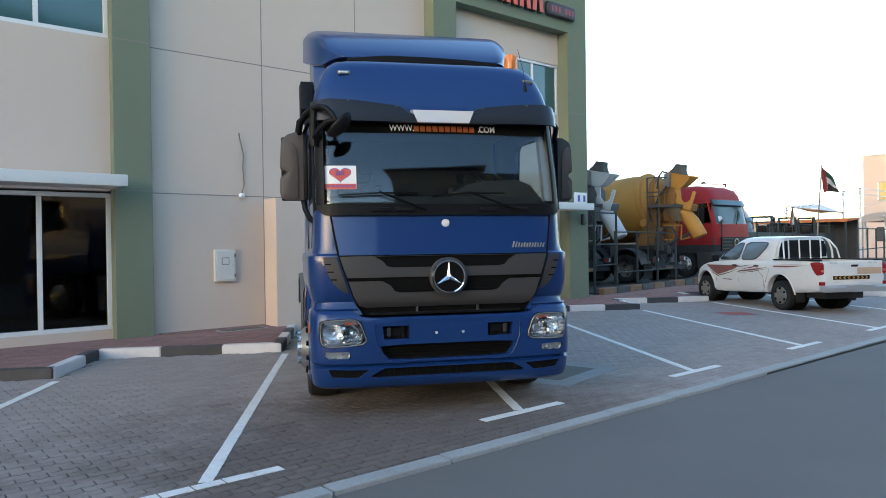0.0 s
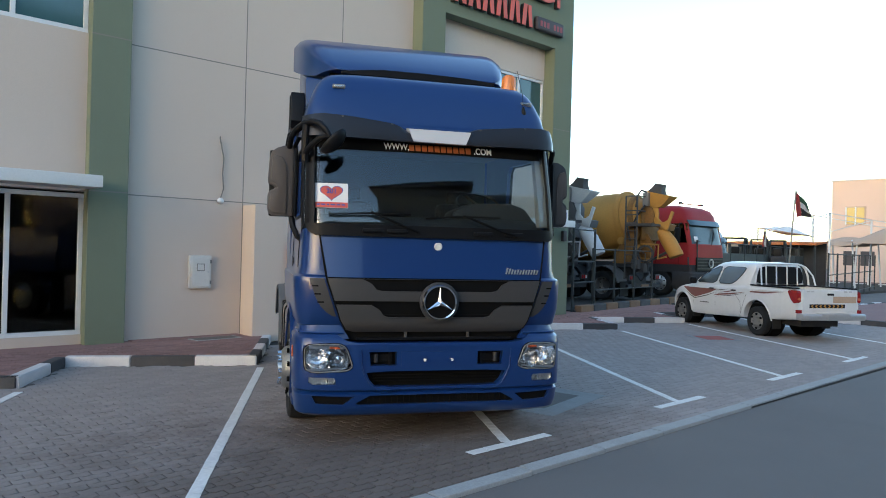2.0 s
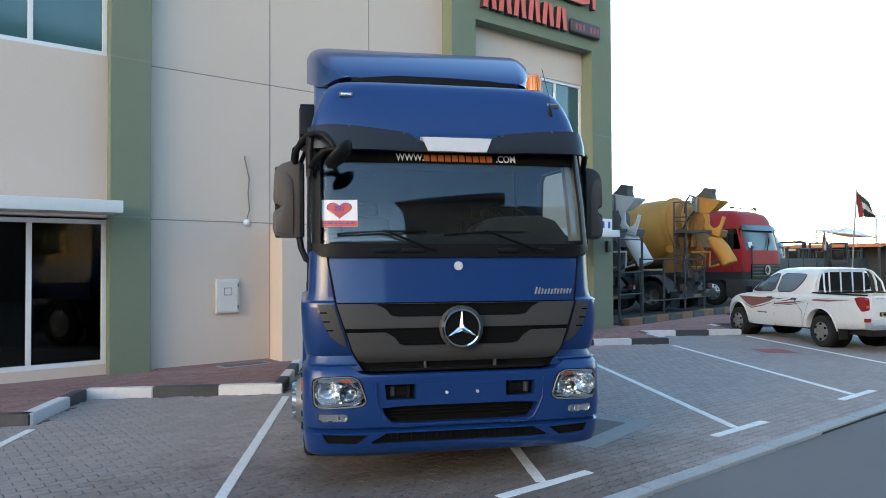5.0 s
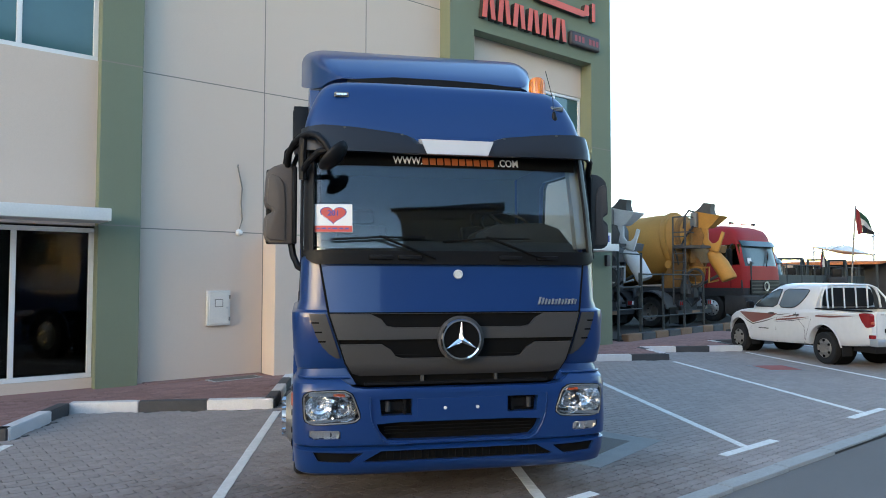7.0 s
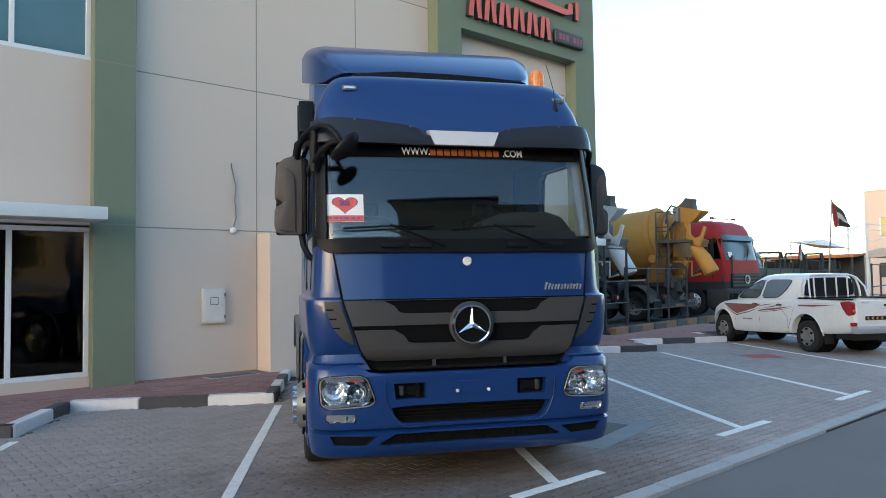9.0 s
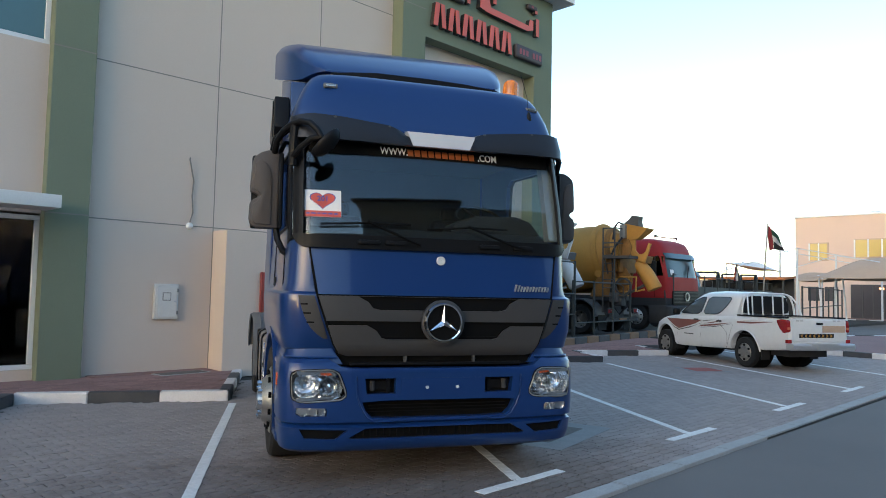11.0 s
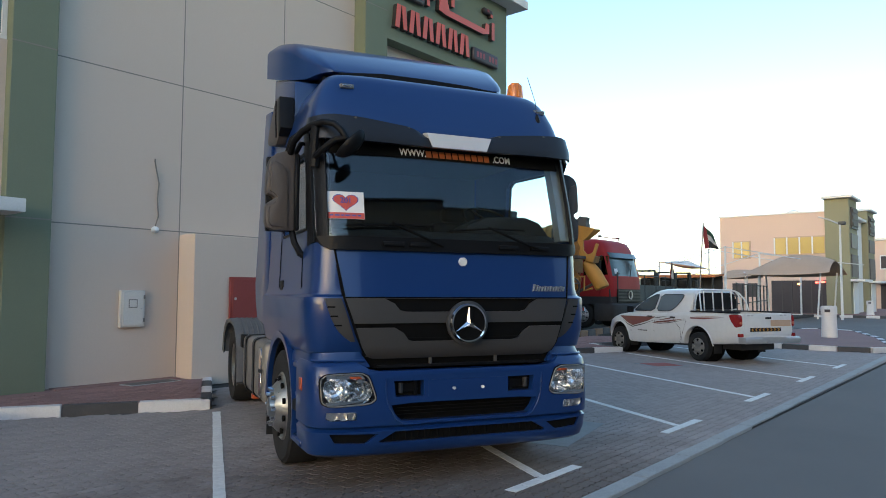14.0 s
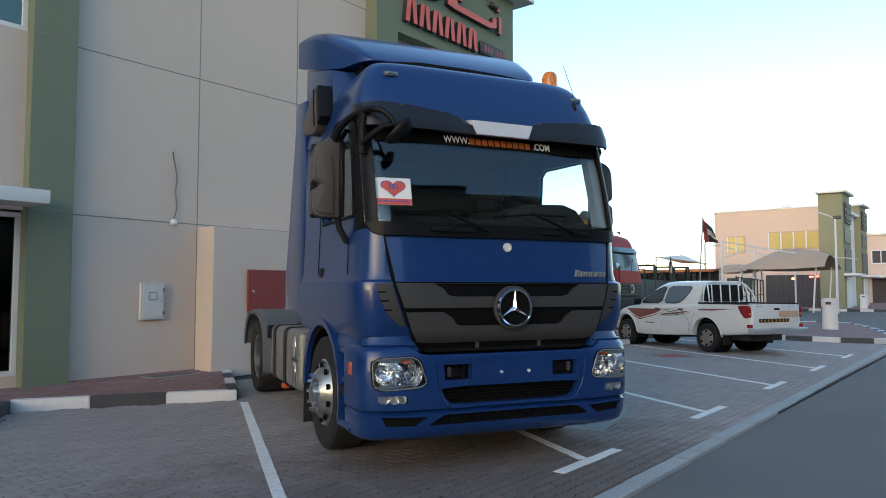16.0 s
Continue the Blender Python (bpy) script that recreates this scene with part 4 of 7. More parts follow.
ROOF = [(2.86, 0.37, 1.185), (2.95, 0.385, 1.180), (3.08, 0.43, 1.150), (3.20, 0.48, 1.105), (3.28, 0.525, 1.065), (3.33, 0.565, 1.03), (3.365, 0.615, 0.99), (3.39, 0.69, 0.945), (3.42, 1.0, 0.87), (3.44, 1.5, 0.72)]
rr = []
for z, f, w in ROOF:
    rr.append(ring(z, f, w, REAR, 0.0, 0.36, 6.0))
part("roof", loft(bmesh.new(), rr), "blue", truck, "high blue cab roof")
for s, xx, zz in ((-1, -0.885, 3.226), (1, 0.965, 3.200)):
    yy = front_y(abs(xx), 0.480, 1.105, 0.36, 6.0)
    mk = part("roof_marker", B(xx - 0.058, xx + 0.058, yy - 0.012, yy + 0.08, zz - 0.019, zz + 0.019, 0.008, 2), "tankc", truck, "small grey roof marker lamp")
    part("lens", B(xx - 0.042, xx + 0.042, yy - 0.017, yy - 0.008, zz - 0.010, zz + 0.010, 0.003, 1), "bowl", mk)
# sun visor
bmv = bmesh.new()
cols = 44
top, low = [], []
sect = []
for i in range(cols + 1):
    x = -1.205 + 2.41 * i / cols
    ax = abs(x)
    zt = tab([(0.0, 2.815), (0.27, 2.815), (0.34, 2.865), (0.42, 2.89), (0.80, 2.93), (1.05, 2.945), (1.205, 2.93)], ax)
    yt = front_y(x, 0.345, 1.215)
    yl = front_y(x, 0.215, 1.212, 0.35)
    zl = 2.715 + 0.012 * (ax / 1.2) ** 2
    sect.append([(x, yt, zt), (x, yt - 0.08, zt - 0.012), (x, yl + 0.01, zl + 0.075), (x, yl, zl), (x, yl + 0.03, zl - 0.005), (x, yl + 0.06, zl + 0.05), (x, yt + 0.06, zt - 0.05)])
loft(bmv, sect)
visor = part("sun_visor", bmv, "visor", truck, "black sun visor over the windscreen")
pl = []
for i in range(9):
    x = -0.275 + 0.55 * i / 8
    k = 0.03 * (1 - 0)
    pl.append([(x * 1.10 + 0.02, 0.30, 2.845), (x * 1.08 + 0.02, 0.215, 2.832), (x * 0.90 + 0.02, 0.202, 2.715), (x * 0.90 + 0.02, 0.25, 2.712), (x * 1.10 + 0.02, 0.31, 2.81)])
part("centre_plate", loft(bmesh.new(), pl), "visorsteel", visor, "bright metal plate in the visor's middle")
for xx in (-0.87, -0.42, 0.42, 0.87):
    zt = tab([(0.0, 2.815), (0.27, 2.815), (0.34, 2.865), (0.42, 2.89), (0.80, 2.93), (1.05, 2.945), (1.205, 2.93)], abs(xx))
    vb = Vector((xx, front_y(xx, 0.345, 1.215) - 0.075, zt - 0.02))
    part("visor_bolt", cyl(bmesh.new(), vb + Vector((0, -0.012, -0.004)), vb + Vector((0, 0.02, 0)), 0.011, None, 8), "mgrey", visor)
# words on the tint strip: plain marks for the name
TZ = 2.672
ty = lambda x: wsy(x, TZ) - 0.004
tilt = 70
letters("writing", "WWW.", 0.088, "swhite", ws, pose(-0.365, ty(0.4) - 0.009, TZ, tilt + 5, 0, -2.1), 0.0015, 0.0015, 0.80)
letters("writing", ".COM", 0.088, "swhite", ws, pose(0.465, ty(0.47) - 0.009, TZ, tilt + 5, 0, 2.7), 0.0015, 0.0015, 0.80)
for i in range(10):
    xx = -0.225 + i * 0.0605
    tm = pose(xx, ty(abs(xx)) - 0.005, TZ, tilt - 90, 0, 0)
    bmn = B(-0.024, 0.024, -0.001, 0.001, -0.031, 0.031, 0.0)
    bmn.transform(tm)
    part("name_bar", bmn, "sorange", ws, smooth=False)
# roof air deflector
DEF = [(1.12, 0.84, 3.535, 3.547, 0.006), (1.17, 0.90, 3.535, 3.595, 0.03), (1.27, 0.96, 3.535, 3.675, 0.06), (1.45, 1.03, 3.53, 3.79, 0.09), (1.70, 1.10, 3.58, 3.935, 0.10), (2.0, 1.155, 3.66, 4.06, 0.11), (2.30, 1.19, 3.745, 4.145, 0.11), (2.60, 1.205, 3.83, 4.185, 0.10)]
rr = []
for y, w, z0, z1, rad in DEF:
    r_ = [(-w, y, z0)]
    for i in range(9):
        a = math.pi - (math.pi / 2) * i / 8
        r_.append((-w + rad * 1.7 + rad * 1.7 * math.cos(a), y, z1 - rad + rad * math.sin(a)))
    for i in range(9):
        a = math.pi / 2 - (math.pi / 2) * i / 8
        r_.append((w - rad * 1.7 + rad * 1.7 * math.cos(a), y, z1 - rad + rad * math.sin(a)))
    r_.append((w, y, z0))
    rr.append(r_)
deflector = part("roof_deflector", loft(bmesh.new(), rr), "blue", truck, "blue roof air deflector with a dark slot under its lip")
# black block and strip paint the shade between roof and deflector
part("deflector_seal", prism(bmesh.new(), [(1.24, 3.37), (1.9, 3.37), (1.9, 3.60), (1.32, 3.53), (1.25, 3.525)], "x", -0.90, 0.90), "gap", deflector, smooth=False)
part("deflector_slot", prism(bmesh.new(), [(-0.80, 3.515), (-0.62, 3.540), (-0.38, 3.562), (0.10, 3.562), (0.50, 3.550), (0.82, 3.525), (0.82, 3.49), (-0.80, 3.49)], "y", 1.085, 1.14, 0.004), "black", deflector, "black strip for the shade in the slot under the lip", smooth=False)
part("deflector_bracket", B(-0.035, 0.035, 1.14, 1.20, 3.40, 3.505), "black", deflector, smooth=False)
part("roof_box", prism(bmesh.new(), [(1.45, 2.86), (2.52, 2.86), (2.52, 3.80), (1.75, 3.585), (1.45, 3.50)], "x", -1.13, 1.13, 0.02), "blue", truck)
for s in (-1, 1):
    fx = sorted((s * 1.165, s * 1.205))
    part("side_fairing", prism(bmesh.new(), [(2.24, 3.39), (2.63, 3.44), (3.14, 1.62), (3.10, 1.42), (2.96, 1.22), (2.44, 1.16), (2.26, 1.24)], "x", fx[0], fx[1], 0.012), "blue", truck, "blue side fairing behind the cab")
    bx0 = sorted((s * 1.14, s * 1.27))
    ab = part("air_intake_box", prism(bmesh.new(), rounded([(1.47, 2.98), (1.60, 2.90), (2.06, 2.98), (2.08, 3.07), (1.68, 3.37), (1.50, 3.34)], 1), "x", bx0[0], bx0[1], 0.018), "mirrorback", truck, "dark plastic box on the cab's upper side")
    part("face", prism(bmesh.new(), [(1.37, 3.03), (1.48, 2.965), (1.53, 3.34), (1.44, 3.34)], "x", bx0[0] - 0.004, bx0[1] + 0.004, 0.014), "black", ab)
    part("rib", tube(bmesh.new(), [(s * 1.276, 1.56, 2.97), (s * 1.276, 1.60, 3.16), (s * 1.276, 1.60, 3.33)], 0.007, 6), "black", ab)
# cab's back
part("cab_back", B(-1.14, 1.14, REAR - 0.05, REAR, 1.1, 3.4, 0.01, 1), "blue", truck)
part("cab_floor", B(-1.13, 1.13, 0.25, REAR - 0.06, 1.04, 1.10), "chassis", truck)
# interior
part("dashboard", prism(bmesh.new(), [(0.30, 1.75), (0.30, 1.94), (0.55, 2.045), (0.82, 2.03), (0.90, 1.92), (0.88, 1.55), (0.5, 1.5)], "x", -1.10, 1.10, 0.02), "dash", truck, "dark dashboard behind the windscreen")
part("dash_hump", prism(bmesh.new(), [(0.18, 1.95), (1.10, 1.95), (1.10, 2.05), (1.0, 2.17), (0.86, 2.215), (0.45, 2.20), (0.26, 2.12)], "y", 0.56, 0.86, 0.03), "dash", truck)
part("cab_lining", B(-1.08, 1.08, REAR - 0.12, REAR - 0.06, 1.1, 3.0), "trim", truck)
part("roof_lining", B(-1.08, 1.08, 0.62, REAR - 0.06, 2.80, 2.84), "trim", truck)
part("grab_handle", tube(bmesh.new(), [(1.115, 0.47, 2.08), (1.10, 0.45, 2.11), (1.10, 0.44, 2.16), (1.10, 0.45, 2.33), (1.105, 0.46, 2.39), (1.13, 0.50, 2.43)], 0.013, 8), "gap", truck, "black grab handle on the pillar")
for xx in (-0.62, 0.62):
    seat = part("seat", B(xx - 0.26, xx + 0.26, 1.15, 1.65, 1.45, 1.62, 0.05, 3), "dash", truck, "dark cab seat")
    part("backrest", B(xx - 0.25, xx + 0.25, 1.62, 1.76, 1.55, 2.25, 0.05, 3), "dash", seat)
    part("headrest", B(xx - 0.13, xx + 0.13, 1.66, 1.76, 2.26, 2.40, 0.04, 3), "dash", seat)
sw_ = part("steering_wheel", bmesh.new(), "black", truck)
bmw = bmesh.new()
spin(bmw, [(0.225, 0.0), (0.24, 0.015), (0.225, 0.03), (0.21, 0.015), (0.225, 0.0)], (0, 0, 0), "z", 28)
for a in (0, 120, 240):
    tube(bmw, [(0, 0, 0.01), (0.22 * math.cos(radians(a)), 0.22 * math.sin(radians(a)), 0.015)], 0.014, 6)
bmw.transform(pose(0.62, 0.92, 2.20, 35, 0, 0))
bmw.to_mesh(sw_.data)
bmw.free()
# sticker
stk = part("sticker", bowed([2.085, 2.305], lambda z: 1.0, -0.004, 0.003, (-1.10, -0.81)), "paper", ws, "white and red price sticker with a heart")
sy = lambda x, z: wsy(x, z) - 0.006
part("sticker_band", bowed([2.087, 2.135], lambda z: 1.0, -0.006, 0.003, (-1.098, -0.812)), "sred", stk)
hp = []
for i in range(28):
    a = 2 * math.pi * i / 28
    hx = 16 * math.sin(a) ** 3
    hz = 13 * math.cos(a) - 5 * math.cos(2 * a) - 2 * math.cos(3 * a) - math.cos(4 * a)
    hp.append((hx / 16 * 0.095, hz / 16 * 0.070))


def stick(bm):
    cx, cz = -0.955, 2.225
    for v in bm.verts:
        x, z, d = cx + v.co.x, cz + v.co.z, v.co.y
        v.co = (x, sy(x, z) + d, z)
    return bm


part("heart", stick(prism(bmesh.new(), [(x * 1.08, z * 1.1) for x, z in hp], "y", 0.001, 0.004)), "sblue", stk)
part("heart", stick(prism(bmesh.new(), hp, "y", -0.0015, 0.002)), "sred", stk)
hy = sy(-0.955, 2.23)
letters("number", "201", 0.062, "sblue", stk, pose(-0.955, hy - 0.006, 2.232, 76, 0, -5.5), 0.001, 0.001)
for i, wv in enumerate((0.03, 0.045, 0.025, 0.05, 0.04, 0.035)):
    x0 = -1.03 + sum((0.03, 0.045, 0.025, 0.05, 0.04, 0.035)[:i]) + i * 0.012
    bmn = bmesh.new()
    box(bmn, (x0 + 1.03) * 0.85 - 0.125, (x0 + 1.03) * 0.85 - 0.125 + wv * 0.8, -0.002, 0.002, -0.118, -0.106)
    part("print_bar", stick(bmn), "sblue", stk, smooth=False)
# wipers
for x0, x1, z0, z1, xm in ((-0.30, -0.98, 1.93, 2.025, -0.62), (0.62, -0.12, 1.91, 2.015, 0.22)):
    wp = part("wiper", tube(bmesh.new(), [(x0 + 0.12, front_y(x0 + 0.12, 0.085, 1.2), 1.885), (x0, front_y(x0, 0.075, 1.2), z0), (xm, front_y(xm, UF(2.05) - 0.055, 1.19), 2.055)], 0.011, 6), "gap", truck)
    part("blade", tube(bmesh.new(), [(x1, front_y(x1, UF(z1) - 0.02, 1.19), z1), (xm, front_y(xm, UF(2.04) - 0.025, 1.19), 2.045), (xm + 0.36, front_y(xm + 0.36, UF(2.03) - 0.02, 1.19), 2.045)], 0.009, 6), "gap", wp)
for xx in (-0.60, -0.38, 0.42, 0.72):
    part("cowl_bracket", B(xx - 0.09, xx + 0.09, front_y(xx, 0.075, 1.2), front_y(xx, 0.12, 1.2), 1.875, 1.91, 0.01, 2), "black", truck)
# mirrors
for s in (-1, 1):
    def my(bm):
        bm.transform(pose(0, 0.25, 0.03) if s < 0 else pose(1.505, 0.25, 0.02) @ Matrix.Diagonal((0.72, 1, 1, 1)) @ pose(-1.495, 0, 0))
        return bm
    outer = [(1.27, 1.985), (1.44, 1.985), (1.485, 2.01), (1.50, 2.06), (1.497, 2.19), (1.48, 2.215), (1.435, 2.24), (1.43, 2.255), (1.45, 2.27), (1.492, 2.285), (1.497, 2.33), (1.485, 2.53), (1.465, 2.585), (1.42, 2.62), (1.35, 2.645), (1.27, 2.65)]
    mir = part("wing_mirror", my(prism(bmesh.new(), [(s * x_, z_) for x_, z_ in outer], "y", 0.42, 0.56, 0.016)), "mirrorback" if s < 0 else "grille", truck, "tall brown-grey mirror housing on black arms")
    cover = [(1.325, 2.01), (1.45, 2.015), (1.478, 2.05), (1.474, 2.18), (1.42, 2.222), (1.41, 2.255), (1.435, 2.285), (1.472, 2.305), (1.462, 2.52), (1.44, 2.555), (1.37, 2.53), (1.335, 2.47), (1.325, 2.35)]
    part("cover", my(prism(bmesh.new(), [(s * x_, z_) for x_, z_ in cover], "y", 0.405, 0.44, 0.010)), "mirrorback", mir)
    part("backing", my(B(min(s * 1.255, s * 1.485), max(s * 1.255, s * 1.485), 0.50, 0.585, 1.985, 2.605, 0.02, 2)), "black", mir)
    part("mirror_frame", my(B(min(s * 1.232, s * 1.272), max(s * 1.232, s * 1.272), 0.395, 0.585, 1.985, 2.625, 0.012, 1)), "black", mir)
    part("glass", my(B(min(s * 1.31, s * 1.47), max(s * 1.31, s * 1.47), 0.585, 0.590, 2.02, 2.58)), "chrome", mir)
    part("arm", tube(bmesh.new(), [(s * 1.13, 0.62, 2.84), (s * 1.22, 0.55, 2.83), (s * 1.31, 0.62, 2.76), (s * 1.33, 0.74, 2.62)], 0.028, 8), "black", mir)
    part("arm", tube(bmesh.new(), [(s * 1.15, 0.70, 2.74), (s * 1.23, 0.64, 2.74), (s * 1.28, 0.72, 2.62)], 0.022, 8), "black", mir)
    part("arm", tube(bmesh.new(), [(s * 1.28, 0.74, 2.05), (s * 1.26, 0.70, 1.92), (s * 1.22, 0.66, 1.83), (s * 1.17, 0.66, 1.80)], 0.028, 8), "black", mir)
fm = part("front_mirror", bmesh.new(), "black", truck, "black kerb mirror on a curved front arm")
bmf = bmesh.new()
bmesh.ops.create_uvsphere(bmf, u_segments=20, v_segments=12, radius=1.0)
for v in bmf.verts:
    if v.co.z > 0.0:
        v.co.z *= 0.22
bmf.transform(Matrix.Translation((-0.975, 0.075, 2.66)) @ Vector((0.60, -0.28, 0.66)).to_track_quat("X", "Z").to_matrix().to_4x4() @ Matrix.Diagonal((0.145, 0.095, 0.085, 1)))
bmf.to_mesh(fm.data)
bmf.free()
fm.data.polygons.foreach_set("use_smooth", [True] * len(fm.data.polygons))

part("arm", tube(bmesh.new(), [(-1.31, 0.68, 2.66), (-1.30, 0.58, 2.74), (-1.26, 0.46, 2.80), (-1.20, 0.33, 2.835), (-1.14, 0.22, 2.84), (-1.08, 0.13, 2.81), (-1.03, 0.09, 2.75), (-1.0, 0.085, 2.69)], 0.027, 10), "black", fm)
part("arm", tube(bmesh.new(), [(-1.19, 0.33, 2.57), (-1.14, 0.22, 2.63), (-1.07, 0.13, 2.69), (-1.0, 0.085, 2.70)], 0.026, 8), "black", fm)
part("arm", tube(bmesh.new(), [(-1.185, 0.34, 2.50), (-1.19, 0.33, 2.66), (-1.185, 0.32, 2.83)], 0.034, 8), "black", fm)
# beacon and aerial
bc = part("beacon", spin(bmesh.new(), [(0.001, 0.0), (0.074, 0.0), (0.076, 0.03), (0.070, 0.14), (0.062, 0.175), (0.045, 0.195), (0.001, 0.20)], (0.905, 0.86, 3.365), "z", 24), "amber", truck, "orange beacon lamp on the cab roof")
for k in range(12):
    a = 2 * math.pi * k / 12
    part("rib", tube(bmesh.new(), [(0.905 + r_ * math.cos(a), 0.86 + r_ * math.sin(a), 3.365 + z_) for r_, z_ in ((0.077, 0.035), (0.071, 0.14), (0.062, 0.178))], 0.004, 4), "amber", bc)
part("beacon_base", cyl(bmesh.new(), (0.905, 0.86, 3.22), (0.905, 0.86, 3.37), 0.055, None, 16), "black", bc)
part("band", cyl(bmesh.new(), (0.905, 0.86, 3.362), (0.905, 0.86, 3.378), 0.080, None, 20), "sideglow", bc)
part("aerial", tube(bmesh.new(), [(0.925, 0.49, 3.14), (0.925, 0.50, 3.28), (0.895, 0.60, 3.55)], 0.003, 6), "black", truck)
part("aerial_foot", spin(bmesh.new(), [(0.001, 0.085), (0.010, 0.08), (0.020, 0.05), (0.028, 0.015), (0.020, -0.01), (0.001, -0.015)], (0.925, 0.475, 3.085), "z", 14), "black", truck)
# steps and arch lips beside the front wheels
for s in (-1, 1):
    def sx(a, b):
        return sorted((s * a, s * b))
    a, b = sx(0.98, 1.10)
    part("step_panel", B(a, b, 0.42, 0.74, 0.28, 1.06, 0.02, 1), "blue", truck)
    a, b = sx(1.10, 1.245)
    part("step", B(a, b, 0.47, 0.76, 0.55, 0.64, 0.012, 1), "black", truck)
    part("step", B(a, b, 0.44, 0.80, 0.30, 0.36, 0.012, 1), "blue", truck)
    part("step", B(a, b, 0.44, 0.74, 0.90, 0.95, 0.012, 1), "blue", truck)
    a, b = sx(1.10, 1.22)
    part("step", B(a, b, 0.47, 0.76, 0.655, 0.70, 0.012, 1), "blue", truck)
    lip = []
    for i in range(15):
        an = radians(-15 + 195 * i / 14)
        lip.append([(s * x_, 1.38 - r_ * math.cos(an), 0.50 + r_ * math.sin(an)) for x_, r_ in ((1.10, 0.60), (1.245, 0.60), (1.25, 0.66), (1.10, 0.67))])
    part("wheel_arch", loft(bmesh.new(), lip), "blue", truck)
    inner = []
    for i in range(15):
        an = radians(-5 + 190 * i / 14)
        inner.append([(s * x_, 1.38 - r_ * math.cos(an), 0.50 + r_ * math.sin(an)) for x_, r_ in ((0.70, 0.57), (1.20, 0.57), (1.20, 0.60), (0.70, 0.60))])
    # arch lining in near-black: the wheel well's shade is in the colour
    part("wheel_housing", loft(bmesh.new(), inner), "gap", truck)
    a, b = sx(0.86, 1.22)
    part("mud_flap", B(a, b, 2.10, 2.12, 0.10, 0.66), "rubber", truck, smooth=False)
    wheel(truck, s * 1.085, 1.29, 0.50, 0.50, 0.31, s, "alloy", 0.60, 0.07)
    wheel(truck, s * 0.90, 5.22, 0.50, 0.50, 0.58, s, "alloy", 0.60, 0.0, deep_dish=True)
    a, b = sx(0.55, 1.21)
    tk = part("side_tank", B(a, b, 2.44, 4.02, 0.34, 0.99, 0.10, 4), "tankc", truck, "grey side tank with dark straps")
    for yy in (3.10, 3.72):
        a, b = sx(0.54, 1.222)
        part("strap", B(a, b, yy - 0.035, yy + 0.035, 0.33, 1.0, 0.10, 4), "chassis", tk)
    a, b = sx(1.21, 1.226)
    for z0_, z1_ in ((0.40, 0.66), (0.69, 0.92)):
        part("plate", B(a, b, 2.52, 2.64, z0_, z1_, 0.006, 1), "chrome", tk)
    part("handle", B(a, b + (0.01 if s > 0 else 0.0), 2.50, 2.68, 0.655, 0.695, 0.006, 1), "chassis", tk)
    part("side_lamp", B(min(s * 1.10, s * 1.18), max(s * 1.10, s * 1.18), 3.35, 3.45, 0.27, 0.33, 0.01, 1), "sideglow", tk)
    arc = [(4.30, 0.36), (4.31, 0.62), (4.35, 0.82), (4.45, 0.96), (4.62, 1.06), (4.85, 1.12), (5.2, 1.145), (5.55, 1.12), (5.78, 1.03), (5.93, 0.88), (5.99, 0.66)]
    gd = [[(s * 0.62, y_ + (5.2 - y_) * 0.06, z_ - 0.03), (s * 1.21, y_ + (5.2 - y_) * 0.06, z_ - 0.03), (s * 1.235, y_ + (5.2 - y_) * 0.10, z_ - 0.055), (s * 1.245, y_, z_ - 0.01), (s * 1.22, y_, z_ + 0.004), (s * 0.62, y_, z_ + 0.004)] for y_, z_ in arc]
    rg = part("rear_mudguard", loft(bmesh.new(), gd), "guard", truck, "ribbed grey rear mudguard")
    for i in range(1, 9):
        xx = 0.62 + i * 0.065
        part("rib", tube(bmesh.new(), [(s * xx, y_ - 0.004, z_ + 0.006) for y_, z_ in arc[:7]], 0.010, 5), "guard", rg)
    part("mudguard_lamp", B(min(s * 1.08, s * 1.20), max(s * 1.08, s * 1.20), 4.22, 4.34, 0.80, 0.97, 0.02, 2), "black", rg)
# frame, axles and coupling
for s in (-1, 1):
    part("frame_rail", B(min(s * 0.36, s * 0.44), max(s * 0.36, s * 0.44), 0.6, 6.05, 0.72, 0.98), "chassis", truck, smooth=False)
for yy in (1.29, 5.22):
    part("axle", cyl(bmesh.new(), (-0.95, yy, 0.50), (0.95, yy, 0.50), 0.09, None, 14), "chassis", truck)
part("gearbox", B(-0.4, 0.4, 0.7, 2.2, 0.40, 1.0, 0.08, 2), "chassis", truck)
part("coupling_plate", cyl(bmesh.new(), (0, 4.75, 1.06), (0, 4.75, 1.12), 0.48, None, 28), "chassis", truck)
part("deck", B(-0.9, 0.9, 2.4, 3.9, 0.98, 1.02), "chassis", truck, smooth=False)
part("rear_bar", B(-1.1, 1.1, 6.0, 6.06, 0.55, 0.70), "chassis", truck, smooth=False)
# near-black box, underbody shade put into its colour
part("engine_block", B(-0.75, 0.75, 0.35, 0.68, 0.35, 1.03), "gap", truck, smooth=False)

# ---- things on the building ----
eb = thing("meter_cabinet", "light grey metal meter cabinet fixed to the wall", "cabinet", pose(6.865, W, 1.245))
part("body", B(-0.195, 0.195, -0.07, -0.002, -0.285, 0.285, 0.008, 1), "boxgrey", eb)
dr = part("door", B(-0.165, 0.165, -0.082, -0.07, -0.255, 0.255, 0.006, 1), "boxgrey", eb)
part("window_frame", B(-0.075, 0.065, -0.086, -0.082, 0.015, 0.145, 0.003, 1), "tankc", dr)
part("window", B(-0.062, 0.052, -0.090, -0.086, 0.028, 0.132, 0.003, 1), "boxgrey", dr)
for zz in (-0.18, 0.18):
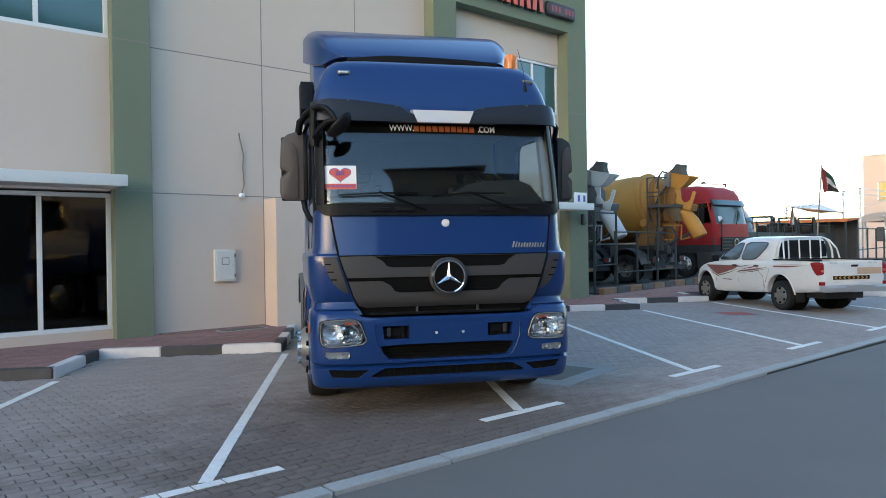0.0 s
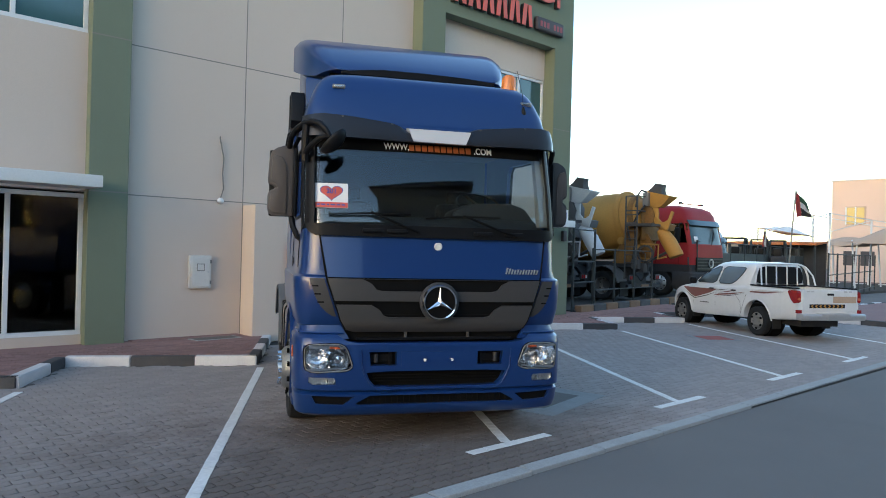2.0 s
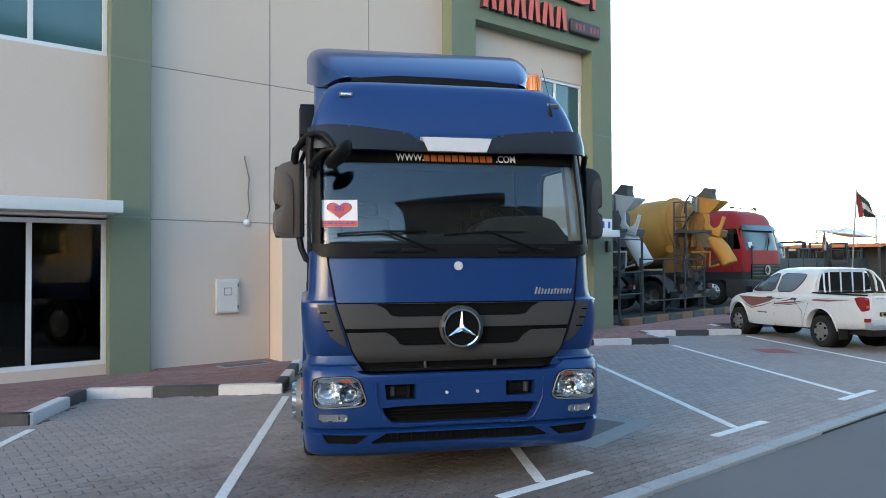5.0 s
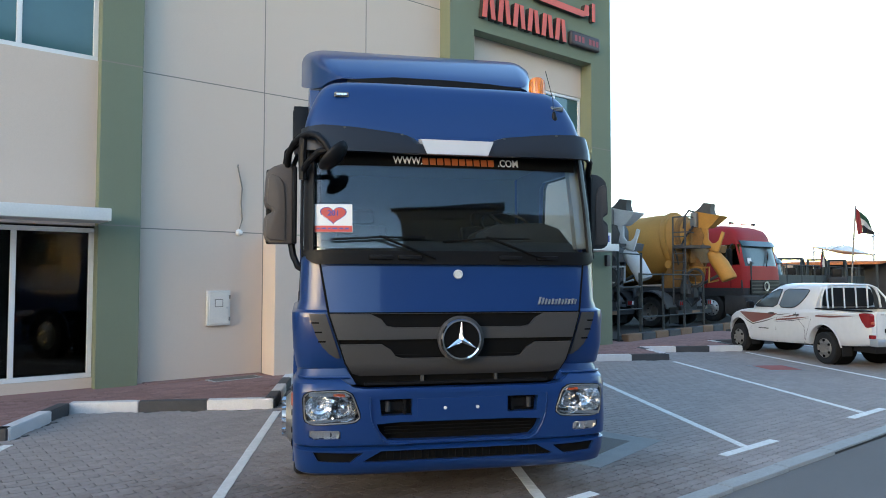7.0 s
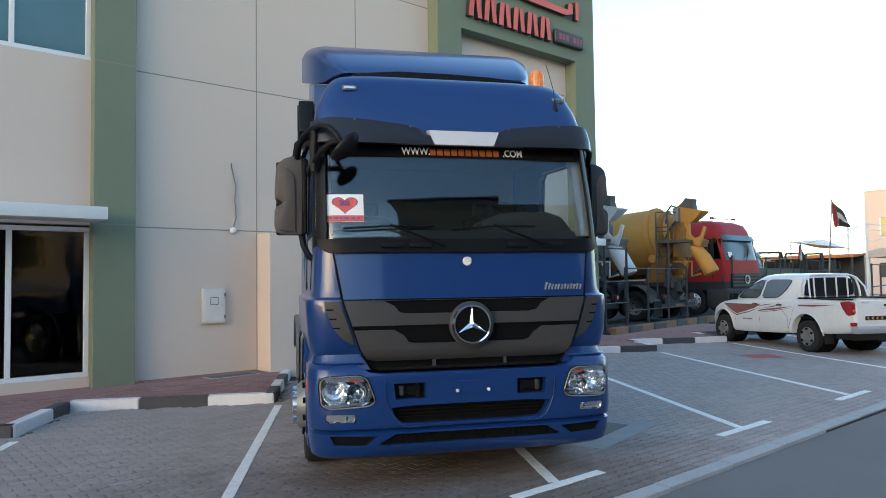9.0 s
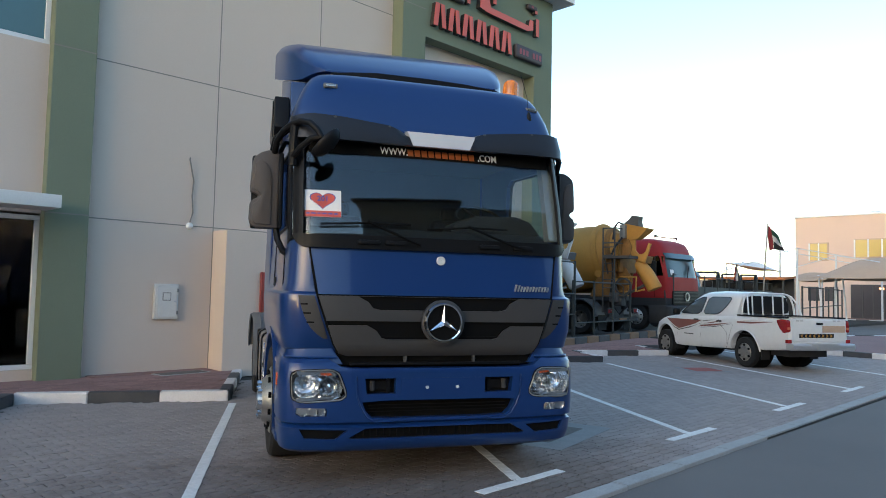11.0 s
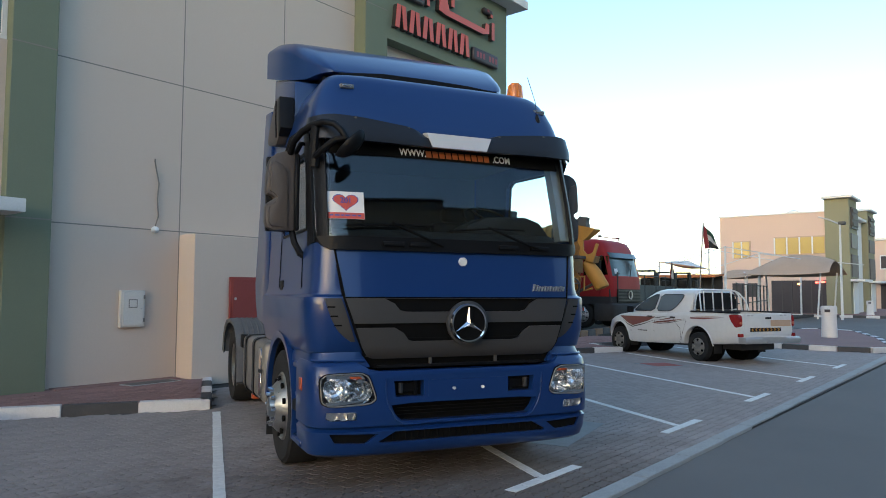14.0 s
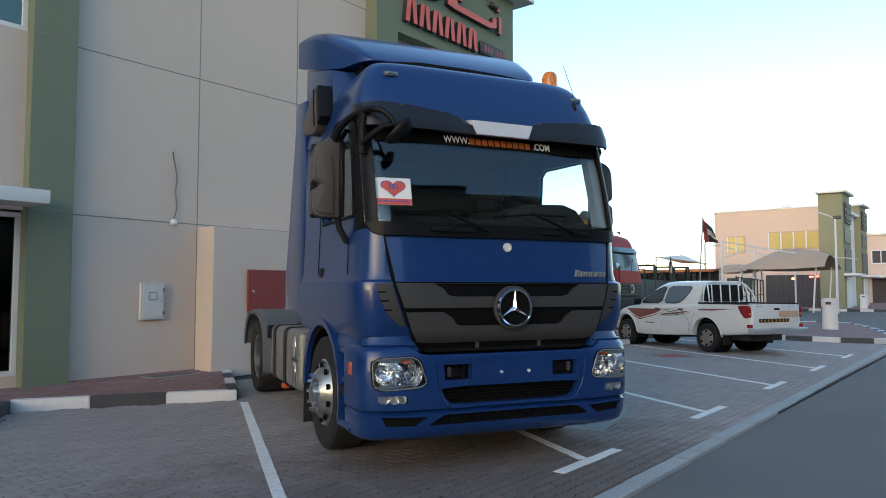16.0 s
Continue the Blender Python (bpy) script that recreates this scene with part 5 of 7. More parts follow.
    part("hinge", B(0.165, 0.19, -0.088, -0.07, zz - 0.03, zz + 0.03, 0.003, 1), "tankc", dr)
part("lock", cyl(bmesh.new(), (0.13, -0.094, 0.0), (0.13, -0.08, 0.0), 0.012, None, 10), "steel", dr)
rb = thing("hose_cabinet", "red metal hose cabinet fixed to the plinth wall", "cabinet", pose(8.705, W - PLINTH, 1.40))
part("body", B(-0.40, 0.39, -0.05, -0.002, -0.365, 0.365, 0.008, 1), "boxred", rb)
dr = part("door", B(-0.365, 0.355, -0.062, -0.05, -0.33, 0.33, 0.006, 1), "boxred", rb)
part("lock", cyl(bmesh.new(), (-0.31, -0.075, 0.0), (-0.31, -0.06, 0.0), 0.022, None, 12), "steel", dr)
cam_ = thing("wall_fitting", "small white wall fitting under a loose grey cable", "fitting", pose(7.21, W, 2.50))
part("base", cyl(bmesh.new(), (0, -0.02, 0), (0, -0.001, 0), 0.05, None, 16), "upvc", cam_)
part("dome", spin(bmesh.new(), [(0.055, -0.02), (0.05, -0.06), (0.03, -0.085), (0.001, -0.09)], (0, 0, 0), "y", 16), "upvc", cam_)
part("cable", tube(bmesh.new(), [(0.0, -0.02, 0.03), (0.05, -0.03, 0.22), (0.03, -0.02, 0.5), (0.045, -0.03, 0.75), (-0.01, -0.035, 0.98), (-0.045, -0.05, 1.10), (-0.05, -0.07, 1.13)], 0.012, 6), "cable", cam_)
dc = thing("drain_cover", "grey flush cover plate in the pavement", "cover", pose(7.0, 12.0, PZ - 0.004, 0, 0, 4))
part("frame", B(-0.42, 0.42, -0.16, 0.16, -0.02, 0.006), "edging", dc, smooth=False)
part("plate", B(-0.38, 0.38, -0.13, 0.13, 0.0, 0.010, 0.003, 1), "brownwall", dc)
solid("pavement_edge", B(5.7, 7.6, W - 0.24, W - 0.01, PZ - 0.03, PZ + 0.004), "redpave", "structure", "dull red paving strip along the wall foot", "pavement", smooth=False)

# raised sign letters on the green band; names become plain blocks
sg = thing("shop_sign", "red raised sign letters with black plates on a green band", "sign", pose(12.21, FACE, 0))
# big lower word: five-to-six upright block letters
zl, hl = 7.27, 0.52
for i in range(6):
    xa = 0.12 + i * 0.455
    for pts in ([(0.0, 0.0), (0.13, 0.0), (0.19, hl), (0.06, hl)], [(0.21, hl), (0.27, 0.0), (0.39, 0.0), (0.33, hl)]):
        lt = part("letter_block", prism(bmesh.new(), [(xa + u, zl + v) for u, v in pts], "y", -0.115, -0.002), "signside", sg)
        part("letter_face", prism(bmesh.new(), [(xa + u - 0.004, zl + v) for u, v in pts], "y", -0.127, -0.115), "signred", lt)
# upper script: a swept bar with three rising strokes
sc = part("script_bar", prism(bmesh.new(), [(1.60, 8.10), (1.85, 8.05), (3.35, 8.02), (3.60, 8.10), (3.60, 8.34), (3.46, 8.34), (3.42, 8.17), (1.98, 8.20), (1.90, 8.42), (1.62, 8.42)], "y", -0.12, -0.002), "signside", sg)
part("script_face", prism(bmesh.new(), [(1.60, 8.10), (1.85, 8.05), (3.35, 8.02), (3.60, 8.10), (3.60, 8.34), (3.46, 8.34), (3.42, 8.17), (1.98, 8.20), (1.90, 8.42), (1.62, 8.42)], "y", -0.13, -0.12), "signred", sc)
for cx, cz, w_, h_ in ((3.78, 7.98, 0.12, 0.46), (2.12, 8.32, 0.12, 0.30), (1.22, 8.25, 0.42, 0.17), (1.22, 8.06, 0.10, 0.18), (3.72, 8.55, 0.10, 0.09)):
    lt = part("script_stroke", B(cx - w_ / 2, cx + w_ / 2, -0.12, -0.002, cz, cz + h_, 0.03, 2), "signside", sg)
    part("stroke_face", B(cx - w_ / 2 - 0.003, cx + w_ / 2 - 0.003, -0.13, -0.12, cz + 0.004, cz + h_ - 0.004, 0.004, 1), "signred", lt)
for xa, xb, za, zb in ((2.95, 4.02, 7.28, 7.62), (0.05, 1.10, 8.02, 8.36), (3.40, 3.78, 8.62, 8.76)):
    pt = part("plate", B(xa, xb, -0.13, -0.002, za, zb, 0.06, 3), "signdark", sg)
    n_ = max(2, int((xb - xa) / 0.13))
    for i in range(n_ - 1):
        if i % 4 != 3:
            xx = xa + 0.12 + i * 0.13
            part("text_bar", B(xx, xx + 0.085, -0.136, -0.13, (za + zb) / 2 - 0.07 * (zb - za) / 0.34, (za + zb) / 2 + 0.07 * (zb - za) / 0.34), "signmaroon", pt, smooth=False)
lg = part("logo_block", prism(bmesh.new(), [(1.15, 8.52), (2.20, 8.52), (2.05, 8.66), (1.95, 8.66), (1.85, 8.9), (1.5, 8.98), (1.30, 8.66)], "y", -0.12, -0.002), "signside", sg)
part("logo_face", prism(bmesh.new(), [(1.17, 8.53), (2.18, 8.53), (2.04, 8.64), (1.20, 8.64)], "y", -0.13, -0.12), "signred", lg)
part("logo_dome", spin(bmesh.new(), [(0.001, -0.15), (0.16, -0.14), (0.24, -0.1), (0.26, 0.0)], (1.72, 0, 8.82), "y", 20), "mgrey", lg)
# number plate over the right-hand canopy: plain bars
nb = thing("number_sign", "small white sign with dark bars over the canopy", "sign", pose(16.02, FACE - 0.36, 2.55))
part("board", B(-0.25, 0.25, -0.02, 0.0, 0.0, 0.29, 0.004, 1), "swhite", nb)
for xx in (-0.08, 0.14):
    part("bar", B(xx - 0.04, xx + 0.04, -0.026, -0.02, 0.06, 0.22), "sblue", nb, smooth=False)
wl = thing("wall_lamp", "small dark lamp box on the green pilaster", "lamp", pose(16.55, FACE, 2.18))
part("body", B(-0.07, 0.07, -0.09, -0.002, -0.14, 0.14, 0.015, 2), "signdark", wl)

# ---- white pickup (local: x to its right, y forwards, origin under the rear left wheel) ----
pk = thing("pickup_truck", "white double-cab pickup with maroon side stripes, parked", "car", pose(17.60, 7.40, 0.0, 0, 0, -27.2))
PW = 1.66
AX = (0.06, 2.92)
STN = [(-1.17, 0.62, 1.00, 0.13), (-1.14, 0.52, 1.08, 0.06), (-1.05, 0.47, 1.105, 0.025), (-0.85, 0.44, 1.115, 0.008), (-0.45, 0.41, 1.12, 0.0), (0.06, 0.39, 1.12, 0.0), (0.6, 0.36, 1.115, 0.004), (1.2, 0.33, 1.09, 0.006), (1.8, 0.31, 1.075, 0.004), (2.3, 0.30, 1.065, 0.0), (2.6, 0.31, 1.045, 0.006), (2.92, 0.33, 1.0, 0.02), (3.18, 0.35, 0.935, 0.055), (3.38, 0.37, 0.86, 0.11), (3.52, 0.40, 0.77, 0.19), (3.60, 0.44, 0.66, 0.30), (3.63, 0.49, 0.58, 0.42)]
rings_ = []
for y, z0, z1, ins in STN:
    h = z1 - z0
    prof = [(0.14, 0.0), (0.05, 0.015), (0.018, 0.08), (0.004, 0.25), (0.0, 0.45), (0.006, 0.62), (0.022, 0.78), (0.030, 0.86), (0.045, 0.94), (0.075, 0.985), (0.13, 1.0)]
    rings_.append([(ins + a, y, z0 + b * h) for a, b in prof] + [(PW - ins - a, y, z0 + b * h) for a, b in prof[::-1]])
pb = part("body", loft(bmesh.new(), rings_), "pwhite", pk)
ar = []
for yy in AX:
    for xa, xb in ((-0.2, 0.34), (PW - 0.34, PW + 0.2)):
        ar.append(cyl(bmesh.new(), (xa, yy, 0.37), (xb, yy, 0.37), 0.435, None, 36))
ar.append(B(0.10, PW - 0.10, -1.08, 0.34, 0.72, 1.5))
cut(pb, ar)


def on_side(y, z):
    """How far the body's side lies in from the outermost line."""
    k = tab([(a, d) for a, b, c, d in STN], y)
    z0_, z1_ = tab([(a, b) for a, b, c, d in STN], y), tab([(a, c) for a, b, c, d in STN], y)
    return k + tab([(0.0, 0.05), (0.08, 0.018), (0.25, 0.004), (0.45, 0.0), (0.62, 0.006), (0.78, 0.022), (0.86, 0.030), (0.94, 0.045), (1.0, 0.09)], (z - z0_) / (z1_ - z0_))


part("bed_liner", B(0.095, PW - 0.095, -1.075, 0.335, 0.70, 0.73), "black", pk)
for xa, xb in ((0.045, 0.125), (PW - 0.125, PW - 0.045)):
    part("bed_rail", B(xa, xb, -1.10, 0.34, 1.108, 1.138, 0.010, 2), "black", pk)
part("bed_rail", B(0.10, PW - 0.10, 0.30, 0.36, 1.10, 1.14, 0.010, 2), "black", pk)
# cab roof and pillars
GH = [(1.05, 0.37, 2.56, 0.06), (1.20, 0.37, 2.37, 0.09), (1.36, 0.35, 2.10, 0.135), (1.48, 0.33, 1.90, 0.175), (1.56, 0.34, 1.76, 0.215), (1.61, 0.38, 1.64, 0.27), (1.635, 0.46, 1.52, 0.35), (1.648, 0.66, 1.38, 0.50)]
rr = []
for z, y0, y1, ins in GH:
    c = 0.08
    rr.append([(ins, y0 + c, z), (ins, y0 + (y1 - y0) * 0.35, z), (ins, y0 + (y1 - y0) * 0.7, z), (ins + 0.005, y1 - c * 1.8, z), (ins + 0.04, y1 - c * 0.6, z), (ins + 0.13, y1 - 0.005, z), (PW / 2, y1 + 0.05, z), (PW - ins - 0.13, y1 - 0.005, z), (PW - ins - 0.04, y1 - c * 0.6, z), (PW - ins - 0.005, y1 - c * 1.8, z), (PW - ins, y0 + (y1 - y0) * 0.7, z), (PW - ins, y0 + (y1 - y0) * 0.35, z), (PW - ins, y0 + c, z), (PW - ins - 0.025, y0 + 0.02, z), (PW - ins - c, y0, z), (PW / 2, y0 - 0.015, z), (ins + c, y0, z), (ins + 0.025, y0 + 0.02, z)])
part("cab", loft(bmesh.new(), rr), "pwhite", pk)


def side_pane(pts, s, out=0.010):
    """A window that follows the cab's leaning side, a little proud of it."""
    bm = bmesh.new()
    f_ = bm.faces.new([bm.verts.new((0, y, z)) for y, z in pts])
    bmesh.ops.triangulate(bm, faces=[f_])
    bmesh.ops.subdivide_edges(bm, edges=bm.edges[:], cuts=3, use_grid_fill=True)
    for v in bm.verts:
        ins = tab([(a, d) for a, b, c, d in GH], v.co.z)
        v.co.x = ins - out if s < 0 else PW - ins + out
    return bm


W1 = rounded([(2.35, 1.095), (1.58, 1.105), (1.48, 1.505), (1.62, 1.51), (1.90, 1.40), (2.16, 1.24)], 1)
W2 = rounded([(1.49, 1.105), (1.0, 1.115), (0.84, 1.20), (0.69, 1.36), (0.62, 1.49), (0.70, 1.515), (1.39, 1.515)], 1)
pglass = mat("pickup_side_glass", (0.035, 0.045, 0.055), 0.05, var=0.05, spec=0.9, rvar=0.01)
# rear-door pane: the sky's reflection is painted as a lighter blue base
pglass2 = mat("pickup_mirrored_sky_glass", (0.11, 0.145, 0.18), 0.06, var=0.1, grain=2, spec=0.9, rvar=0.01)
rglass = mat("pickup_rear_glass", (0.016, 0.018, 0.020), 0.10, var=0.1, spec=0.25, rvar=0.02)
for s in (-1, 1):
    for wpts in (W1, W2):
        pn = part("side_window", side_pane(wpts, s), pglass if wpts is W1 else pglass2, pk, "dark side window, the rear pane coloured as mirrored sky")
        rim_ = []
        for y, z in wpts + wpts[:1]:
            ins = tab([(a, d) for a, b, c, d in GH], z)
            rim_.append((ins - 0.010 if s < 0 else PW - ins + 0.010, y, z))
        part("window_seal", tube(bmesh.new(), rim_, 0.008, 5), "black", pn)
    part("door_pillar", side_pane([(1.555, 1.10), (1.51, 1.10), (1.41, 1.51), (1.455, 1.51)], s, 0.013), "pwhite", pk)
bmq = bmesh.new()
rw = rounded([(0.20, 1.155), (PW - 0.20, 1.155), (PW - 0.20, 1.34), (PW - 0.30, 1.555), (0.30, 1.555), (0.20, 1.34)], 1)
ry = lambda z: tab([(1.05, 0.355), (1.36, 0.335), (1.48, 0.315), (1.60, 0.345)], z)
fr_ = [bmq.verts.new((x, ry(z) - 0.035, z)) for x, z in rw]
bk_ = [bmq.verts.new((x, ry(z) + 0.03, z)) for x, z in rw]
bmq.faces.new(fr_)
for k in range(len(rw)):
    bmq.faces.new((fr_[k], bk_[k], bk_[(k + 1) % len(rw)], fr_[(k + 1) % len(rw)]))
part("rear_window", bmq, rglass, pk, "dark rear window behind white bars", smooth=False)
bmq = bmesh.new()
vs = [bmq.verts.new(v) for v in ((0.22, 2.43, 1.16), (PW - 0.22, 2.43, 1.16), (PW - 0.34, 1.74, 1.585), (0.34, 1.74, 1.585))]
bmq.faces.new(vs)
bmesh.ops.translate(bmq, verts=bmq.verts, vec=(0, 0.045, 0.03))
part("windscreen", bmq, pglass, pk, "dark windscreen", smooth=False)
# guard hoop with bars behind the rear window
hoop = part("guard_hoop", tube(bmesh.new(), [(0.10, 0.23, 1.12), (0.13, 0.24, 1.36), (0.19, 0.25, 1.51), (0.27, 0.26, 1.585), (0.38, 0.265, 1.615), (PW - 0.38, 0.265, 1.615), (PW - 0.27, 0.26, 1.585), (PW - 0.19, 0.25, 1.51), (PW - 0.13, 0.24, 1.36), (PW - 0.10, 0.23, 1.12)], 0.021, 8), "pwhite", pk, "white tubular guard behind the cab")
for xx in (0.40, 0.68, 0.97, 1.25):
    part("bar", tube(bmesh.new(), [(xx, 0.235, 1.13), (xx, 0.262, 1.605)], 0.016, 8), "pwhite", hoop)
for xa, e in ((0.10, 1), (PW - 0.10, -1)):
    part("stay", tube(bmesh.new(), [(xa, 0.02, 1.13), (xa + e * 0.03, 0.08, 1.36), (xa + e * 0.12, 0.20, 1.55), (xa + e * 0.20, 0.26, 1.60)], 0.018, 8), "pwhite", hoop)
# shut lines, handles, mirrors, wheels and stripes
for s in (-1, 1):
    def sx(y, z, d=0.0):
        return on_side(y, z) - d if s < 0 else PW - on_side(y, z) + d
    for pts in ([(0.66, 0.37), (0.60, 0.46), (0.52, 0.66), (0.44, 0.88), (0.36, 1.09)],
                [(0.66, 0.40), (0.60, 0.55), (0.62, 0.72), (0.80, 0.86), (0.92, 1.0), (0.93, 1.085)],
                [(1.53, 0.34), (1.53, 0.60), (1.52, 0.85), (1.51, 1.07)],
                [(2.40, 0.34), (2.41, 0.60), (2.41, 0.85), (2.36, 1.04)]):
        part("shut_line", tube(bmesh.new(), [(sx(y, z, 0.0), y, z) for y, z in pts], 0.005, 5), "dstripe", pk)
    for yy in (0.90, 1.72):
        xh = sx(yy, 0.965)
        part("door_handle", B(xh - 0.025, xh + 0.025, yy - 0.09, yy + 0.07, 0.945, 0.985, 0.012, 2), "dstripe", pk)
    xm = 0.02 if s < 0 else PW - 0.02
    part("wing_mirror", B(min(xm, xm + s * 0.17), max(xm, xm + s * 0.17), 2.28, 2.40, 1.05, 1.22, 0.045, 3), "black", pk)
    for yy in AX:
        fl = []
        for i in range(15):
            an = math.pi * (i / 14)
            y_, z_ = yy + 0.44 * math.cos(an), 0.37 + 0.44 * math.sin(an)
            fl.append((sx(y_, z_, 0.004), y_, z_))
        part("arch_lip", tube(bmesh.new(), fl, 0.014, 6), "pwhite", pk)
        wheel(pk, (0.125 if s < 0 else PW - 0.125), yy, 0.328, 0.328, 0.225, s, "tankc", 0.60, 0.0, bolts=6, n=32)
        a, b = (0.14, 0.44) if s < 0 else (PW - 0.44, PW - 0.14)
        # near-black drum paints the shade inside the arch
        part("wheel_housing", cyl(bmesh.new(), (a, yy, 0.40), (b, yy, 0.40), 0.425, None, 24), "gap", pk)
        part("mud_flap", B(0.06 if s < 0 else PW - 0.28, 0.28 if s < 0 else PW - 0.06, yy - 0.46, yy - 0.44, 0.20, 0.44), "rubber", pk, smooth=False)
    for pts, m_ in (([(2.92, 0.955), (2.36, 0.955), (1.9, 0.955), (1.5, 0.965), (1.72, 0.865), (2.1, 0.77), (2.33, 0.715), (2.52, 0.775), (2.72, 0.885)], "maroon"),
                    ([(2.78, 0.865), (2.56, 0.745), (2.34, 0.675), (1.9, 0.765), (1.45, 0.905), (1.9, 0.785), (2.33, 0.70), (2.55, 0.762)], "dstripe"),
                    ([(1.62, 0.80), (1.0, 0.855), (0.46, 0.945), (1.0, 0.895), (1.45, 0.85)], "maroon"),
                    ([(1.60, 0.775), (1.0, 0.825), (0.42, 0.925), (1.0, 0.842)], "dstripe"),
                    ([(1.45, 0.875), (1.05, 0.945), (0.80, 0.965), (1.1, 0.91)], "maroon"),
                    ([(1.70, 0.915), (1.30, 0.965), (1.05, 0.985), (1.4, 0.935)], "dstripe"),
                    ([(0.30, 0.955), (-0.15, 0.955), (-0.75, 1.01), (-0.15, 0.995), (0.30, 0.985)], "maroon"),
                    ([(0.30, 1.0), (-0.35, 1.015), (-0.70, 1.03), (-0.2, 1.022)], "sail")):
        bm = bmesh.new()
        f_ = bm.faces.new([bm.verts.new((0, y, z)) for y, z in pts])
        bmesh.ops.triangulate(bm, faces=[f_])
        bmesh.ops.subdivide_edges(bm, edges=bm.edges[:], cuts=3, use_grid_fill=True)
        for v in bm.verts:
            v.co.x = sx(v.co.y, v.co.z, 0.005)
        part("stripe", bm, m_, pk, smooth=False)
    for i in range(6):
        part("print_bar", B(min(sx(2.0, 0.62, 0.001), sx(2.0, 0.62, 0.004)), max(sx(2.0, 0.62, 0.001), sx(2.0, 0.62, 0.004)), 1.78 + i * 0.06, 1.825 + i * 0.06, 0.60, 0.625), "mgrey", pk, smooth=False)
    lampx = [(0.012, 0.115), (PW - 0.115, PW - 0.012)][s > 0]
    tl = part("tail_lamp", prism(bmesh.new(), rounded([(-1.165, 0.83), (-1.05, 0.80), (-0.93, 0.93), (-0.86, 1.07), (-0.98, 1.085), (-1.15, 1.08)], 1), "x", lampx[0], lampx[1], 0.02), "redlens", pk, "large red tail lamp")
    part("reverse_lens", B(lampx[0] + 0.015, lampx[1] - 0.015, -1.172, -1.15, 0.88, 0.93, 0.008, 1), "sideglow", tl)
    part("side_reflector", B(lampx[0] + 0.01, lampx[1] + 0.01, -1.175, -1.10, 0.605, 0.68, 0.012, 2), "redlens", pk)
tg = part("tailgate", B(0.125, PW - 0.125, -1.185, -1.11, 0.64, 1.105, 0.022, 3), "pwhite", pk, "white tailgate with a worn tan patch")
part("latch", B(PW / 2 - 0.085, PW / 2 + 0.085, -1.196, -1.18, 0.985, 1.03, 0.012, 2), "black", tg)
part("tan_patch", B(0.90, 1.50, -1.189, -1.18, 0.83, 0.965), "sail", tg, smooth=False)
chev = part("chevron_strip", B(0.30, 1.20, -1.192, -1.18, 0.72, 0.80), "black", tg)
for i in range(8):
    x0 = 0.325 + i * 0.108
    e = 1 if i > 3 else -1
    part("chevron", prism(bmesh.new(), [(x0 + 0.04 + e * u, v) for u, v in ((-0.035, 0.73), (0.005, 0.73), (0.04, 0.76), (0.005, 0.79), (-0.035, 0.79), (0.0, 0.76))], "y", -1.196, -1.191), "yellow", chev, smooth=False)
for xx in (0.26, 0.36, 1.22, 1.34):
    part("hinge", B(xx - 0.04, xx + 0.04, -1.192, -1.15, 1.05, 1.085, 0.01, 2), "steel", tg)
bp = part("rear_bumper", prism(bmesh.new(), [(-1.33, 0.47), (-1.35, 0.50), (-1.35, 0.58), (-1.33, 0.605), (-1.14, 0.605), (-1.14, 0.47)], "x", 0.0, PW - 0.05, 0.02), "steel", pk, "chrome rear bumper step")
part("tread", B(0.48, PW - 0.48, -1.355, -1.14, 0.555, 0.612, 0.012, 2), "steel", bp)
part("number_plate", B(PW / 2 - 0.22, PW / 2 + 0.22, -1.362, -1.345, 0.475, 0.555), "steel", bp, smooth=False)
part("underbody", B(0.35, PW - 0.35, -0.9, 3.3, 0.30, 0.46), "chassis", pk)
part("axle", cyl(bmesh.new(), (0.2, AX[0], 0.34), (PW - 0.2, AX[0], 0.34), 0.06, None, 10), "chassis", pk)
part("front_bumper", prism(bmesh.new(), [(0.12, 3.40), (0.30, 3.60), (0.60, 3.68), (PW - 0.60, 3.68), (PW - 0.30, 3.60), (PW - 0.12, 3.40)], "z", 0.38, 0.60, 0.03), "pwhite", pk)

# ---- yard: mixers, red truck, fence ----
YZ = 0.10
yard = solid("yard_ground", B(17.0, 60, 13.2, 60, -0.2, YZ), "yardfloor", "structure", "dusty yard surface darkened for the shade under the trucks", "ground", smooth=False)
yk = thing("yard_kerb", "faded yellow and black kerb at the yard's edge", "kerb", kind="structure")
ka, kb = Vector((17.6, 12.35, 0)), Vector((27.0, 13.75, 0))
nb_ = 12
for i in range(nb_):
    p, q = ka.lerp(kb, i / nb_ + 0.003), ka.lerp(kb, (i + 1) / nb_ - 0.003)
    bmk = slab(bmesh.new(), p, q, 0.22, -0.05, 0.30)
    bmesh.ops.bevel(bmk, geom=bmk.edges[:], offset=0.02, segments=1, affect="EDGES")
    part("kerb_block", bmk, "kerby" if i % 2 == 0 else "kerbk", yk)
solid("yard_fill", prism(bmesh.new(), [(17.6, 12.40), (27.0, 13.80), (27.0, 14.5), (17.6, 14.5)], "z", -0.1, 0.16), "yardfloor", "structure", "dusty yard surface behind the kerb", "ground", smooth=False)


def fence_run(p, q, h, n, label, rails=(0.15, 0.55, 1.0), group="pipe fences", sheet=0.0):
    p, q = Vector(p), Vector(q)
    fe = thing("fence", label, "fence", group=group)
    for i in range(n + 1):
        b = p.lerp(q, i / n)
        part("post", cyl(bmesh.new(), b, b + Vector((0, 0, h)), 0.035, None, 8), "rail", fe)
    for k in rails:
        part("rail", tube(bmesh.new(), [p + Vector((0, 0, h * k)), q + Vector((0, 0, h * k))], 0.022, 6), "rail", fe)
    if sheet:
        for i in range(n):
